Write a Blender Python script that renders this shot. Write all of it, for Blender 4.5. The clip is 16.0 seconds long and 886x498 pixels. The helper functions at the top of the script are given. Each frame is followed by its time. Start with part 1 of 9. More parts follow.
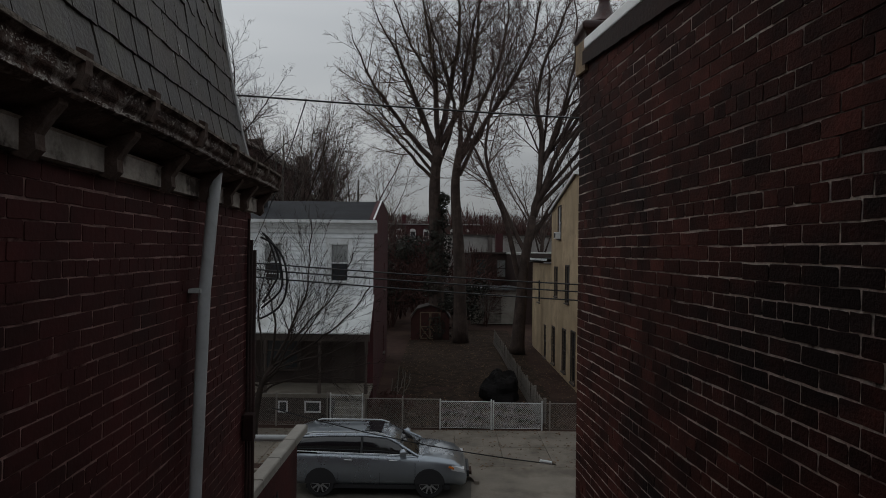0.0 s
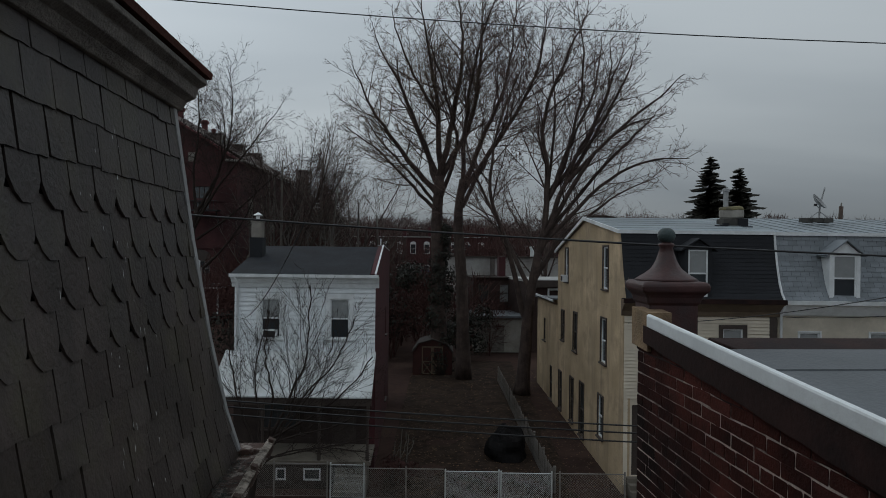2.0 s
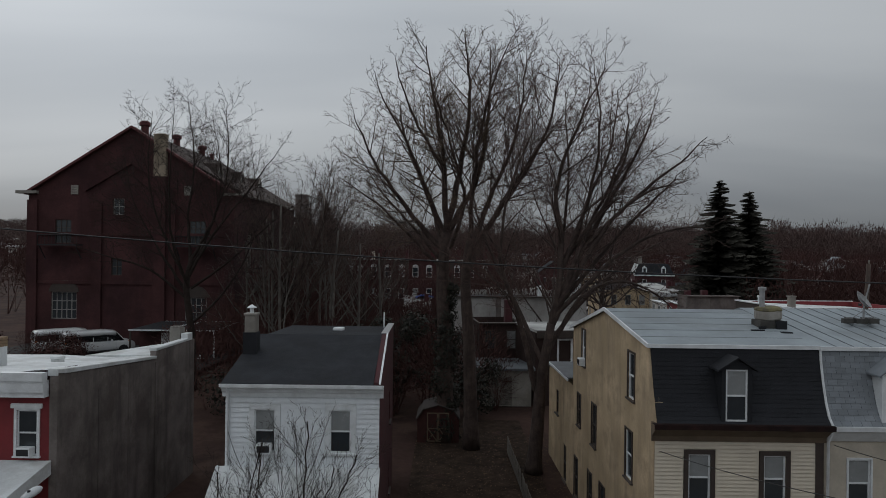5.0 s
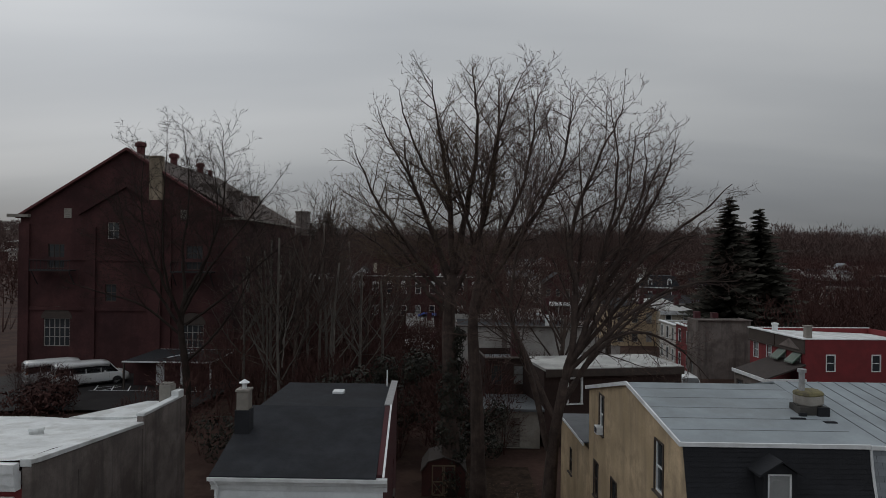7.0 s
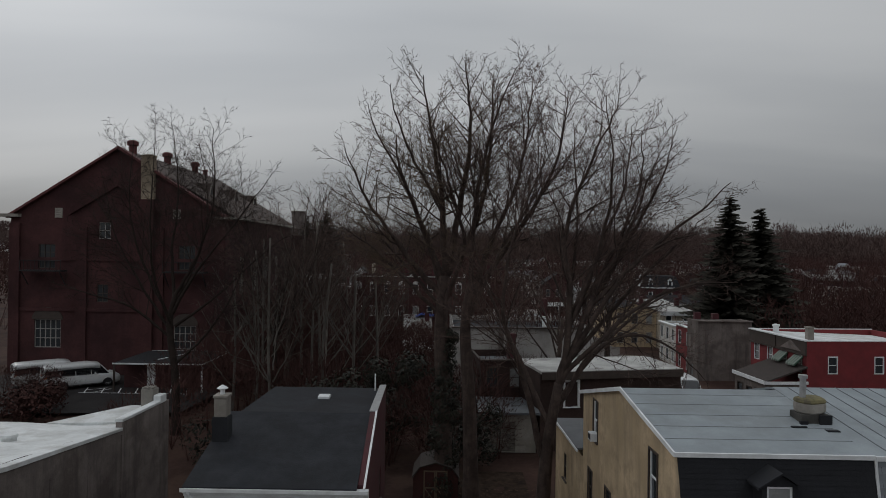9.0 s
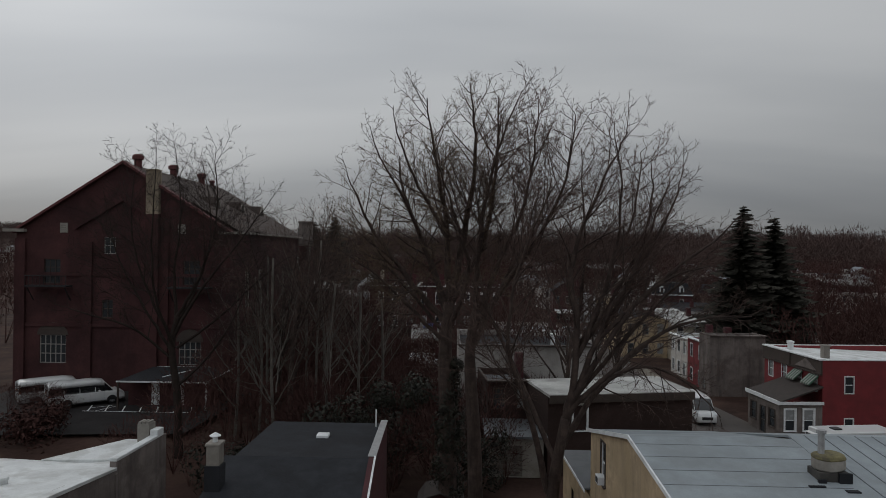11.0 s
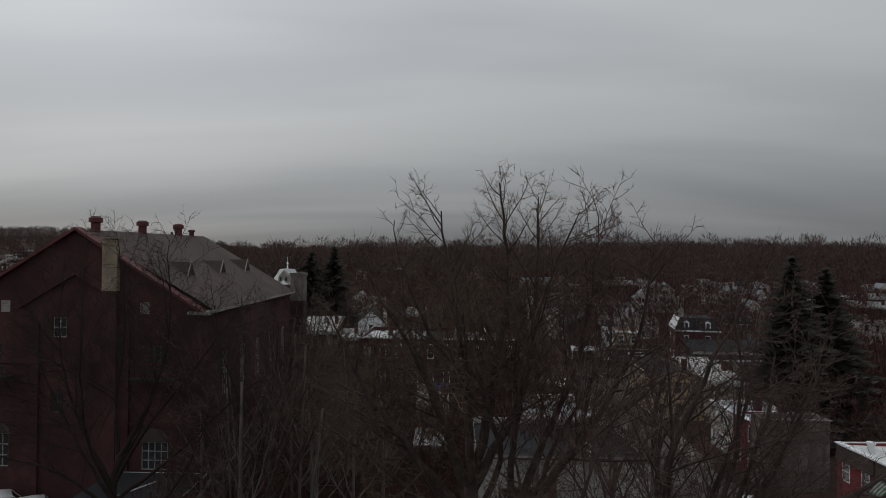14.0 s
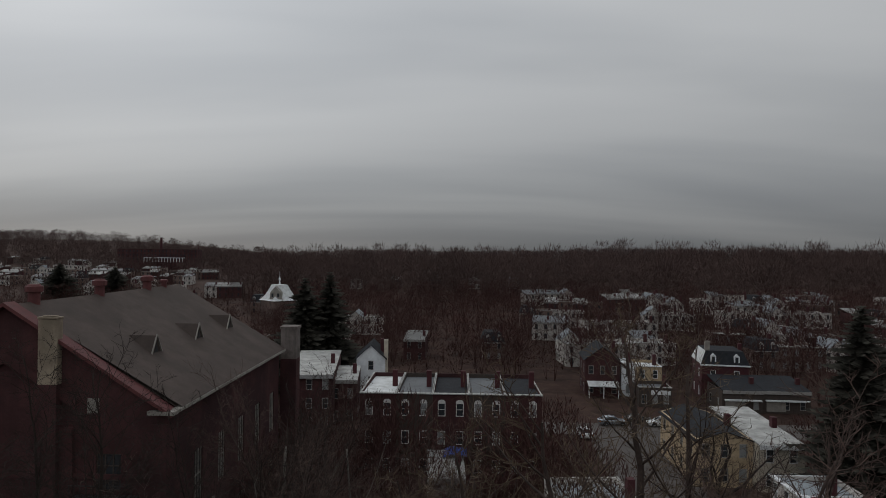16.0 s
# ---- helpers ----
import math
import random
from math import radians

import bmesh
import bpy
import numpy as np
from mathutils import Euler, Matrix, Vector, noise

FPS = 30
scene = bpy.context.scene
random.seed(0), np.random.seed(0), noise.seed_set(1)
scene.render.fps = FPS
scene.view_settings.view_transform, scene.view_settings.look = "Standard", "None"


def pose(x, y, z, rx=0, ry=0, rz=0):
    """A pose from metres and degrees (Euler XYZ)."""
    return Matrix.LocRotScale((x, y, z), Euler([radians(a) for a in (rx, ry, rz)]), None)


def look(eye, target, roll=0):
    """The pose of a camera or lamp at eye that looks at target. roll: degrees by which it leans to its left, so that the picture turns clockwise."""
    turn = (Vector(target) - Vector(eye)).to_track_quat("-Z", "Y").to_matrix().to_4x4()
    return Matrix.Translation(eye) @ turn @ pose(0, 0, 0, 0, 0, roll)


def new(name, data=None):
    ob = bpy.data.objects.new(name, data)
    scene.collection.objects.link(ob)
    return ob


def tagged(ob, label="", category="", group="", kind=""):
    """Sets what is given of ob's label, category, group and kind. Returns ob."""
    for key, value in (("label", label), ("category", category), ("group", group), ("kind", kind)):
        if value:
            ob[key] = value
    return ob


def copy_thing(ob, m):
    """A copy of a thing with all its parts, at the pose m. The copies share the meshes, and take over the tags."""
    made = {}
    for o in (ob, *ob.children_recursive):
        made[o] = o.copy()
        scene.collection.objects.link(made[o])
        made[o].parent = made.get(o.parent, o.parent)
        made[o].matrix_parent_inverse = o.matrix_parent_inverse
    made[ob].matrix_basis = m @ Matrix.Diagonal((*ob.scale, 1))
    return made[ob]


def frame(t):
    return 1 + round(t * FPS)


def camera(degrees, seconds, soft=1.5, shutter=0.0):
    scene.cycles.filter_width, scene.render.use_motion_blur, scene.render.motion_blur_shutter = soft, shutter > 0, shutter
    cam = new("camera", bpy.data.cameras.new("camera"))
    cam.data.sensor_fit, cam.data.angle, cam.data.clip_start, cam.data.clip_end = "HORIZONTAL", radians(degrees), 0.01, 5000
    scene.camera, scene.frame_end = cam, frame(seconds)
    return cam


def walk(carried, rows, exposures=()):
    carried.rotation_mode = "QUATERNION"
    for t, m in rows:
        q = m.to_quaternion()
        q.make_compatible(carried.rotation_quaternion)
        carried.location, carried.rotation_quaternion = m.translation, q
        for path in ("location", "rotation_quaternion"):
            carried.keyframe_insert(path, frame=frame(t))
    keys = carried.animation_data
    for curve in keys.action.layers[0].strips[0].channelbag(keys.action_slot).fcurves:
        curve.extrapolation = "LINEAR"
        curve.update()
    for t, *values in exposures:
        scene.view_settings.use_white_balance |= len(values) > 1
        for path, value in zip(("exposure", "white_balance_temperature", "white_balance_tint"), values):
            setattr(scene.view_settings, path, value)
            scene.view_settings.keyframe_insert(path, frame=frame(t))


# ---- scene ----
cam = camera(68.2, 16.0, soft=0.9)
# seconds, the drone's place, its heading and lean; the gimbal holds the pitch
PITCH = 0.15
ROWS = [
    (0, 0.040, -0.064, 6.223, 0.33, 0.64),
    (0.5, 0.009, 0.489, 6.631, 0.38, 0.64),
    (1, -0.069, 0.877, 7.101, 0.38, 0.64),
    (1.5, -0.137, 0.938, 7.663, 0.33, 0.64),
    (2, -0.179, 0.934, 8.327, 0.29, 0.64),
    (2.5, -0.230, 0.900, 9.215, 0.30, 0.64),
    (3, -0.253, 0.986, 10.122, 0.33, 0.64),
    (3.5, -0.296, 1.519, 10.369, 0.37, 0.64),
    (4, -0.408, 2.542, 10.487, 0.38, 0.64),
    (4.5, -0.510, 2.979, 10.996, 0.36, 0.66),
    (5, -0.563, 3.058, 12.021, 0.36, 0.66),
    (7.3, -0.967, 5.440, 14.589, 0.50, 0.76),
    (7.5, -1.022, 5.674, 14.551, 0.48, 0.76),
    (8, -1.033, 5.851, 14.535, 0.49, 0.76),
    (8.5, -0.744, 5.924, 14.551, 0.56, 0.76),
    (9, -0.347, 5.965, 14.561, 0.62, 0.76),
    (9.2, -0.205, 5.972, 14.591, 0.59, 0.76),
    (11.3, -0.027, 7.336, 16.332, 1.64, 0.75),
    (11.5, -0.085, 7.793, 16.588, 1.66, 0.75),
    (12, -0.189, 9.397, 17.575, 1.73, 0.75),
    (12.5, -0.374, 11.171, 18.679, 1.78, 0.75),
    (13, -0.557, 12.872, 19.893, 1.82, 0.72),
    (13.5, -0.670, 14.697, 21.229, 1.90, 0.72),
    (14, -0.993, 16.811, 22.620, 1.94, 0.72),
    (14.5, -1.681, 19.468, 23.968, 1.87, 0.72),
    (15, -2.481, 22.313, 25.274, 1.69, 0.72),
    (15.5, -3.181, 25.086, 26.525, 1.49, 0.72),
    (16, -3.730, 27.756, 27.740, 1.37, 0.72),
]
walk(cam, [(t, pose(x, y, z, 90 + PITCH, 0, yaw) @ pose(0, 0, 0, 0, 0, lean)) for t, x, y, z, yaw, lean in ROWS],
     [(0, 0, 6600, 10), (1, 0, 6250, 7), (2, 0, 6180, 6), (2.5, 0, 6180, 6), (3.5, 0, 6280, 8), (5, 0, 6400, 10), (7.3, 0, 6600, 11), (16, 0, 6620, 11)])

# ---- world and light: a heavy overcast late afternoon ----
world = bpy.data.worlds.new("overcast_sky")
scene.world = world
world.use_nodes = True
wn, wl = world.node_tree.nodes, world.node_tree.links
wn.clear()
w_out = wn.new("ShaderNodeOutputWorld")
w_bg = wn.new("ShaderNodeBackground")
w_tc = wn.new("ShaderNodeTexCoord")
w_sky = wn.new("ShaderNodeTexSky")
w_sky.sky_type = "NISHITA"
w_sky.sun_disc = False
w_sky.sun_elevation, w_sky.sun_rotation = radians(24), radians(-38)
w_sep = wn.new("ShaderNodeSeparateXYZ")
wl.new(w_tc.outputs["Generated"], w_sep.inputs[0])


def w_math(op, a, b=None, clamp=False):
    n = wn.new("ShaderNodeMath")
    n.operation, n.use_clamp = op, clamp
    for i, v in enumerate((a, b)):
        if v is None:
            continue
        if isinstance(v, (int, float)):
            n.inputs[i].default_value = v
        else:
            wl.new(v, n.inputs[i])
    return n.outputs[0]


# cloud deck: project the view direction on a flat layer, streaked along one axis
w_up = w_math("MAXIMUM", w_sep.outputs["Z"], 0.0)
w_den = w_math("ADD", w_up, 0.2)
w_cx = w_math("DIVIDE", w_sep.outputs["X"], w_den)
w_cy = w_math("DIVIDE", w_sep.outputs["Y"], w_den)
w_comb = wn.new("ShaderNodeCombineXYZ")
wl.new(w_cx, w_comb.inputs[0])
wl.new(w_cy, w_comb.inputs[1])
w_map = wn.new("ShaderNodeMapping")
w_map.inputs["Rotation"].default_value = (0, 0, radians(-14))
w_map.inputs["Scale"].default_value = (0.34, 1.25, 1)
w_map.inputs["Location"].default_value = (3.1, 1.7, 0)
wl.new(w_comb.outputs[0], w_map.inputs[0])
w_n1 = wn.new("ShaderNodeTexNoise")
w_n1.inputs["Scale"].default_value, w_n1.inputs["Detail"].default_value = 0.9, 4
w_n1.inputs["Roughness"].default_value = 0.43
w_n1.inputs["Distortion"].default_value = 0.3
wl.new(w_map.outputs[0], w_n1.inputs["Vector"])
w_ramp = wn.new("ShaderNodeValToRGB")
w_ramp.color_ramp.interpolation = "EASE"
w_ramp.color_ramp.elements[0].position, w_ramp.color_ramp.elements[0].color = 0.3, (0.84, 0.855, 0.87, 1)
w_ramp.color_ramp.elements[1].position, w_ramp.color_ramp.elements[1].color = 0.7, (1.15, 1.145, 1.13, 1)
wl.new(w_n1.outputs["Fac"], w_ramp.inputs[0])
# brighter towards the zenith and towards the hidden sun (ahead, to the left)
SUN_WAY = Vector((-0.55, 0.7, 0.45)).normalized()
w_dot = wn.new("ShaderNodeVectorMath")
w_dot.operation = "DOT_PRODUCT"
wl.new(w_tc.outputs["Generated"], w_dot.inputs[0])
w_dot.inputs[1].default_value = SUN_WAY
w_glow = w_math("POWER", w_math("MAXIMUM", w_dot.outputs["Value"], 0.0), 9.0)
w_grad = w_math("ADD", w_math("MULTIPLY", w_math("SUBTRACT", 1.0, w_math("POWER", 2.718, w_math("MULTIPLY", w_up, -3.0))), 0.5), 0.14)
w_east = w_math("SUBTRACT", 1.0, w_math("MULTIPLY", w_sep.outputs["X"], 0.17))
w_lum = w_math("MULTIPLY", w_math("ADD", w_grad, w_math("MULTIPLY", w_glow, 0.15)), w_east)
w_tint = wn.new("ShaderNodeMix")
w_tint.data_type = "RGBA"
w_tint.blend_type = "MULTIPLY"
w_tint.inputs["Factor"].default_value = 1.0
wl.new(w_ramp.outputs[0], w_tint.inputs["A"])
w_tint.inputs["B"].default_value = (0.95, 1.0, 1.05, 1)
w_cloud = wn.new("ShaderNodeVectorMath")
w_cloud.operation = "SCALE"
wl.new(w_tint.outputs["Result"], w_cloud.inputs[0])
wl.new(w_lum, w_cloud.inputs["Scale"])
# a little clear sky through the deck
w_sk = wn.new("ShaderNodeVectorMath")
w_sk.operation = "SCALE"
wl.new(w_sky.outputs[0], w_sk.inputs[0])
w_sk.inputs["Scale"].default_value = 0.0015
w_sum = wn.new("ShaderNodeVectorMath")
wl.new(w_cloud.outputs[0], w_sum.inputs[0])
wl.new(w_sk.outputs[0], w_sum.inputs[1])
wl.new(w_sum.outputs[0], w_bg.inputs["Color"])
w_bg.inputs["Strength"].default_value = 1.0
wl.new(w_bg.outputs[0], w_out.inputs[0])

sun = new("sun", bpy.data.lights.new("sun", "SUN"))
sun.data.energy, sun.data.angle, sun.data.color = 0.25, radians(30), (1, 0.97, 0.93)
sun.matrix_world = look((0, 0, 60), Vector((0, 0, 60)) - SUN_WAY)

# ---- building blocks ----
UNIT = 0.9  # metres to one unit of the plan below


def placed(m):
    """A pose of the plan, in metres."""
    out = m.copy()
    out.translation = m.translation * UNIT
    return out


class Geo:
    """Collects vertices and faces for one mesh."""

    def __init__(self):
        self.v, self.f = [], []

    def quad(self, *p):
        i = len(self.v)
        self.v.extend(tuple(q) for q in p)
        self.f.append(tuple(range(i, i + len(p))))

    def box(self, x0, y0, z0, x1, y1, z1, m=None):
        i = len(self.v)
        c = [(x, y, z) for z in (z0, z1) for x, y in ((x0, y0), (x1, y0), (x1, y1), (x0, y1))]
        if m is not None:
            c = [tuple(m @ Vector(p)) for p in c]
        self.v.extend(c)
        for a in ((3, 2, 1, 0), (4, 5, 6, 7), (0, 1, 5, 4), (1, 2, 6, 5), (2, 3, 7, 6), (3, 0, 4, 7)):
            self.f.append(tuple(i + k for k in a))

    def chunk(self, x0, y0, z0, x1, y1, z1, b=0.01, m=None):
        """A box with bevelled upper and outer edges (three rings)."""
        i = len(self.v)
        rings = [(0, z0), (0, z1 - b), (b, z1)]
        for s, z in rings:
            for x, y in ((x0 + s, y0 + s), (x1 - s, y0 + s), (x1 - s, y1 - s), (x0 + s, y1 - s)):
                p = (x, y, z)
                self.v.append(tuple(m @ Vector(p)) if m is not None else p)
        self.f.append((i + 3, i + 2, i + 1, i))
        for k in (0, 4):
            for j in range(4):
                a, c = i + k + j, i + k + (j + 1) % 4
                self.f.append((a, c, c + 4, a + 4))
        self.f.append((i + 8, i + 9, i + 10, i + 11))

    def tube(self, pts, radii, n=8, cap=True):
        """A tapered tube along a line of points."""
        i0 = len(self.v)
        pts = [Vector(p) for p in pts]
        up = Vector((0.31, 0.17, 0.93))
        for k, p in enumerate(pts):
            d = (pts[min(k + 1, len(pts) - 1)] - pts[max(k - 1, 0)])
            d.normalize()
            a = d.cross(up)
            if a.length < 0.05:
                a = d.cross(Vector((1, 0, 0)))
            a.normalize()
            b = d.cross(a)
            r = radii[k] if isinstance(radii, (list, tuple)) else radii
            for j in range(n):
                t = 2 * math.pi * j / n
                self.v.append(tuple(p + r * (math.cos(t) * a + math.sin(t) * b)))
        for k in range(len(pts) - 1):
            for j in range(n):
                a, c = i0 + k * n + j, i0 + k * n + (j + 1) % n
                self.f.append((a, a + n, c + n, c))
        if cap and n > 3:
            self.f.append(tuple(i0 + j for j in range(n)))
            e = i0 + (len(pts) - 1) * n
            self.f.append(tuple(e + n - 1 - j for j in range(n)))

    def lathe(self, cx, cy, prof, n=16, square=False):
        """A turned shape from (radius, height) pairs; square gives a four-sided one."""
        i0 = len(self.v)
        for r, z in prof:
            for j in range(n):
                t = 2 * math.pi * (j + 0.5) / n
                if square:
                    k = r / max(abs(math.cos(t)), abs(math.sin(t)))
                else:
                    k = r
                self.v.append((cx + k * math.cos(t), cy + k * math.sin(t), z))
        for k in range(len(prof) - 1):
            for j in range(n):
                a, c = i0 + k * n + j, i0 + k * n + (j + 1) % n
                self.f.append((a, c, c + n, a + n))
        self.f.append(tuple(i0 + n - 1 - j for j in range(n)))
        e = i0 + (len(prof) - 1) * n
        self.f.append(tuple(e + j for j in range(n)))

    def prism(self, poly, axis, a, b):
        """A polygon in the plane across axis (0 x, 1 y, 2 z), pushed from a to b."""
        i, n = len(self.v), len(poly)
        for h in (a, b):
            for p, q in poly:
                self.v.append(((h, p, q), (p, h, q), (p, q, h))[axis])
        self.f.append(tuple(i + n - 1 - j for j in range(n)))
        self.f.append(tuple(i + n + j for j in range(n)))
        for j in range(n):
            k = (j + 1) % n
            self.f.append((i + j, i + k, i + n + k, i + n + j))

    def wall(self, m, length, z0, z1, thick, holes):
        """A wall along local x, front at local y 0, back at y thick, with rectangular holes (u0, u1, v0, v1)."""
        us = sorted({0.0, length, *[h[0] for h in holes], *[h[1] for h in holes]})
        vs = sorted({z0, z1, *[h[2] for h in holes], *[h[3] for h in holes]})

        def put(*p):
            self.quad(*[m @ Vector(q) for q in p])

        for a, b in zip(us, us[1:]):
            for c, d in zip(vs, vs[1:]):
                mu, mv = (a + b) / 2, (c + d) / 2
                if any(h[0] < mu < h[1] and h[2] < mv < h[3] for h in holes):
                    continue
                put((a, 0, c), (b, 0, c), (b, 0, d), (a, 0, d))
                put((b, thick, c), (a, thick, c), (a, thick, d), (b, thick, d))
        for a, b, c, d in holes:
            put((a, 0, c), (a, thick, c), (a, thick, d), (a, 0, d))
            put((b, thick, c), (b, 0, c), (b, 0, d), (b, thick, d))
            put((a, 0, c), (b, 0, c), (b, thick, c), (a, thick, c))
            put((a, thick, d), (b, thick, d), (b, 0, d), (a, 0, d))
        put((0, thick, z0), (0, 0, z0), (0, 0, z1), (0, thick, z1))
        put((length, 0, z0), (length, thick, z0), (length, thick, z1), (length, 0, z1))
        put((0, 0, z1), (length, 0, z1), (length, thick, z1), (0, thick, z1))
        put((0, thick, z0), (length, thick, z0), (length, 0, z0), (0, 0, z0))

    def boards(self, m, length, z0, z1, holes, course=0.12, proud=0.022):
        """Lapped siding boards, one prism a board, cut round the holes."""
        z = z0
        while z < z1 - 0.02:
            top = min(z + course, z1)
            spans = [(0.0, length)]
            for a, b, c, d in holes:
                if c < top - 0.01 and d > z + 0.01:
                    spans = [s for u, w in spans for s in ((u, min(w, a)), (max(u, b), w)) if s[1] - s[0] > 0.02]
            for u, w in spans:
                i = len(self.v)
                for x in (u, w):
                    for y, h in ((0, z), (-proud, z), (-0.004, top), (0, top)):
                        self.v.append(tuple(m @ Vector((x, y, h))))
                for a in ((0, 1, 2, 3), (7, 6, 5, 4), (1, 5, 6, 2), (0, 4, 5, 1), (2, 6, 7, 3)):
                    self.f.append(tuple(i + k for k in a))
            z = top

    def mesh(self, name, smooth=False):
        me = bpy.data.meshes.new(name)
        me.from_pydata([(x * UNIT, y * UNIT, z * UNIT) for x, y, z in self.v], [], self.f)
        if smooth:
            me.polygons.foreach_set("use_smooth", [True] * len(me.polygons))
        me.update()
        return me


def part(name, geo, material, parent=None, label="", smooth=False, kind="", m=None):
    me = geo if isinstance(geo, bpy.types.Mesh) else geo.mesh(name, smooth)
    if not me.materials and material is not None:
        me.materials.append(material)
    ob = new(name, me)
    ob.parent = parent
    if m is not None:
        ob.matrix_basis = placed(m)
    return tagged(ob, label, "", "", kind)


def thing(name, label, category, m=None, group="", kind=""):
    ob = new(name)
    ob.empty_display_size = 0.2
    if m is not None:
        ob.matrix_basis = placed(m)
    return tagged(ob, label, category, group, kind)


def single(name, geo, material, label, category="", kind="", smooth=False, group="", m=None):
    ob = part(name, geo, material, None, "", smooth, "", m)
    return tagged(ob, label, category, group, kind)


def soften(ob, width=0.02, segments=2, angle=40):
    md = ob.modifiers.new("bevel", "BEVEL")
    md.width, md.segments, md.limit_method, md.angle_limit = width, segments, "ANGLE", radians(angle)
    return ob


def settle(root, x0=0.0, y0=0.0, z0=0.0, shift=(0, 0, 0), skew=0.0, fall=0.0, grow=(1, 1, 1)):
    """Fit a house to its lot (metres): grow from (x0, y0, z0), lean the lot line by skew, let heights fall to the rear, shift."""
    a = Matrix.Translation((x0 + shift[0], y0 + shift[1], z0 + shift[2])) @ Matrix(((grow[0], skew, 0, 0), (0, grow[1], 0, 0), (0, fall, grow[2], 0), (0, 0, 0, 1))) @ Matrix.Translation((-x0, -y0, -z0))

    def go(ob, up):
        m = up @ ob.matrix_basis
        if ob.type == "MESH":
            ob.data.transform(m.inverted() @ a @ m)
        for c in ob.children:
            go(c, m)

    go(root, Matrix())


# ---- materials ----
def mat(name, color, rough=0.8, vary=0.25, scale=6.0, fine=60.0, bump=0.15, metal=0.0, tint=None, stain=None,
        stain_scale=1.2, stain_amount=0.5, random_tone=0.0, island=False, spec=0.4, streak=None, coat=0.0, hue=None, wide=False):
    """Base colour with variation at two scales, a stain colour, streaks and relief."""
    m = bpy.data.materials.new(name)
    m.use_nodes = True
    n, l = m.node_tree.nodes, m.node_tree.links
    b = n["Principled BSDF"]
    tc = n.new("ShaderNodeTexCoord")
    vec = tc.outputs["Object"]
    if wide:  # one pattern runs on across many small pieces
        vec = n.new("ShaderNodeNewGeometry").outputs["Position"]

    def noise_tex(s, detail=4, rough_=0.6, v=None):
        t = n.new("ShaderNodeTexNoise")
        t.inputs["Scale"].default_value, t.inputs["Detail"].default_value, t.inputs["Roughness"].default_value = s, detail, rough_
        l.new(v or vec, t.inputs["Vector"])
        return t.outputs["Fac"]

    def ramp(fac, p0, c0, p1, c1):
        r = n.new("ShaderNodeValToRGB")
        r.color_ramp.elements[0].position, r.color_ramp.elements[0].color = p0, (*c0, 1)
        r.color_ramp.elements[1].position, r.color_ramp.elements[1].color = p1, (*c1, 1)
        l.new(fac, r.inputs[0])
        return r.outputs[0]

    def mix(fac, a, bb, kind="MIX"):
        x = n.new("ShaderNodeMix")
        x.data_type, x.blend_type = "RGBA", kind
        for key, val in (("Factor", fac), ("A", a), ("B", bb)):
            if isinstance(val, (int, float)):
                x.inputs[key].default_value = val
            elif isinstance(val, tuple):
                x.inputs[key].default_value = (*val, 1)
            else:
                l.new(val, x.inputs[key])
        return x.outputs["Result"]

    lo = tuple(max(0, c * (1 - vary)) for c in color)
    hi = tuple(min(1, c * (1 + vary)) for c in (tint or color))
    big = noise_tex(scale)
    small = noise_tex(fine, 3)
    col = ramp(big, 0.32, lo, 0.68, hi)
    g = ramp(small, 0.25, (1 - vary * 0.7,) * 3, 0.75, (1 + 0 * vary,) * 3)
    col = mix(1.0, col, g, "MULTIPLY")
    if stain:
        s = ramp(noise_tex(stain_scale, 6, 0.65), 0.5 - 0.02, (0, 0, 0), 0.62, (stain_amount,) * 3)
        col = mix(s, col, tuple(stain))
    if streak:
        mp = n.new("ShaderNodeMapping")
        mp.inputs["Scale"].default_value = streak[1]
        l.new(vec, mp.inputs[0])
        s = ramp(noise_tex(1.0, 5, 0.6, mp.outputs[0]), 0.48, (0, 0, 0), 0.7, (streak[2],) * 3)
        col = mix(s, col, tuple(streak[0]))
    if random_tone:
        if island:
            gn = n.new("ShaderNodeNewGeometry")
            rnd = gn.outputs["Random Per Island"]
        else:
            oi = n.new("ShaderNodeObjectInfo")
            rnd = oi.outputs["Random"]
        t = ramp(rnd, 0.0, (1 - random_tone,) * 3, 1.0, (1.0,) * 3)
        if hue:
            t2 = ramp(rnd, 0.0, tuple(hue), 1.0, (1, 1, 1))
            t = mix(1.0, t, t2, "MULTIPLY")
        col = mix(1.0, col, t, "MULTIPLY")
    l.new(col, b.inputs["Base Color"])
    b.inputs["Metallic"].default_value = metal
    b.inputs["Specular IOR Level"].default_value = spec
    b.inputs["Coat Weight"].default_value = coat
    rr = n.new("ShaderNodeMapRange")
    rr.inputs["To Min"].default_value, rr.inputs["To Max"].default_value = max(0.02, rough - 0.12), min(1, rough + 0.12)
    l.new(big, rr.inputs["Value"])
    l.new(rr.outputs[0], b.inputs["Roughness"])
    if bump:
        bp = n.new("ShaderNodeBump")
        bp.inputs["Strength"].default_value = bump
        bp.inputs["Distance"].default_value = 0.02
        l.new(small, bp.inputs["Height"])
        l.new(bp.outputs[0], b.inputs["Normal"])
    return m


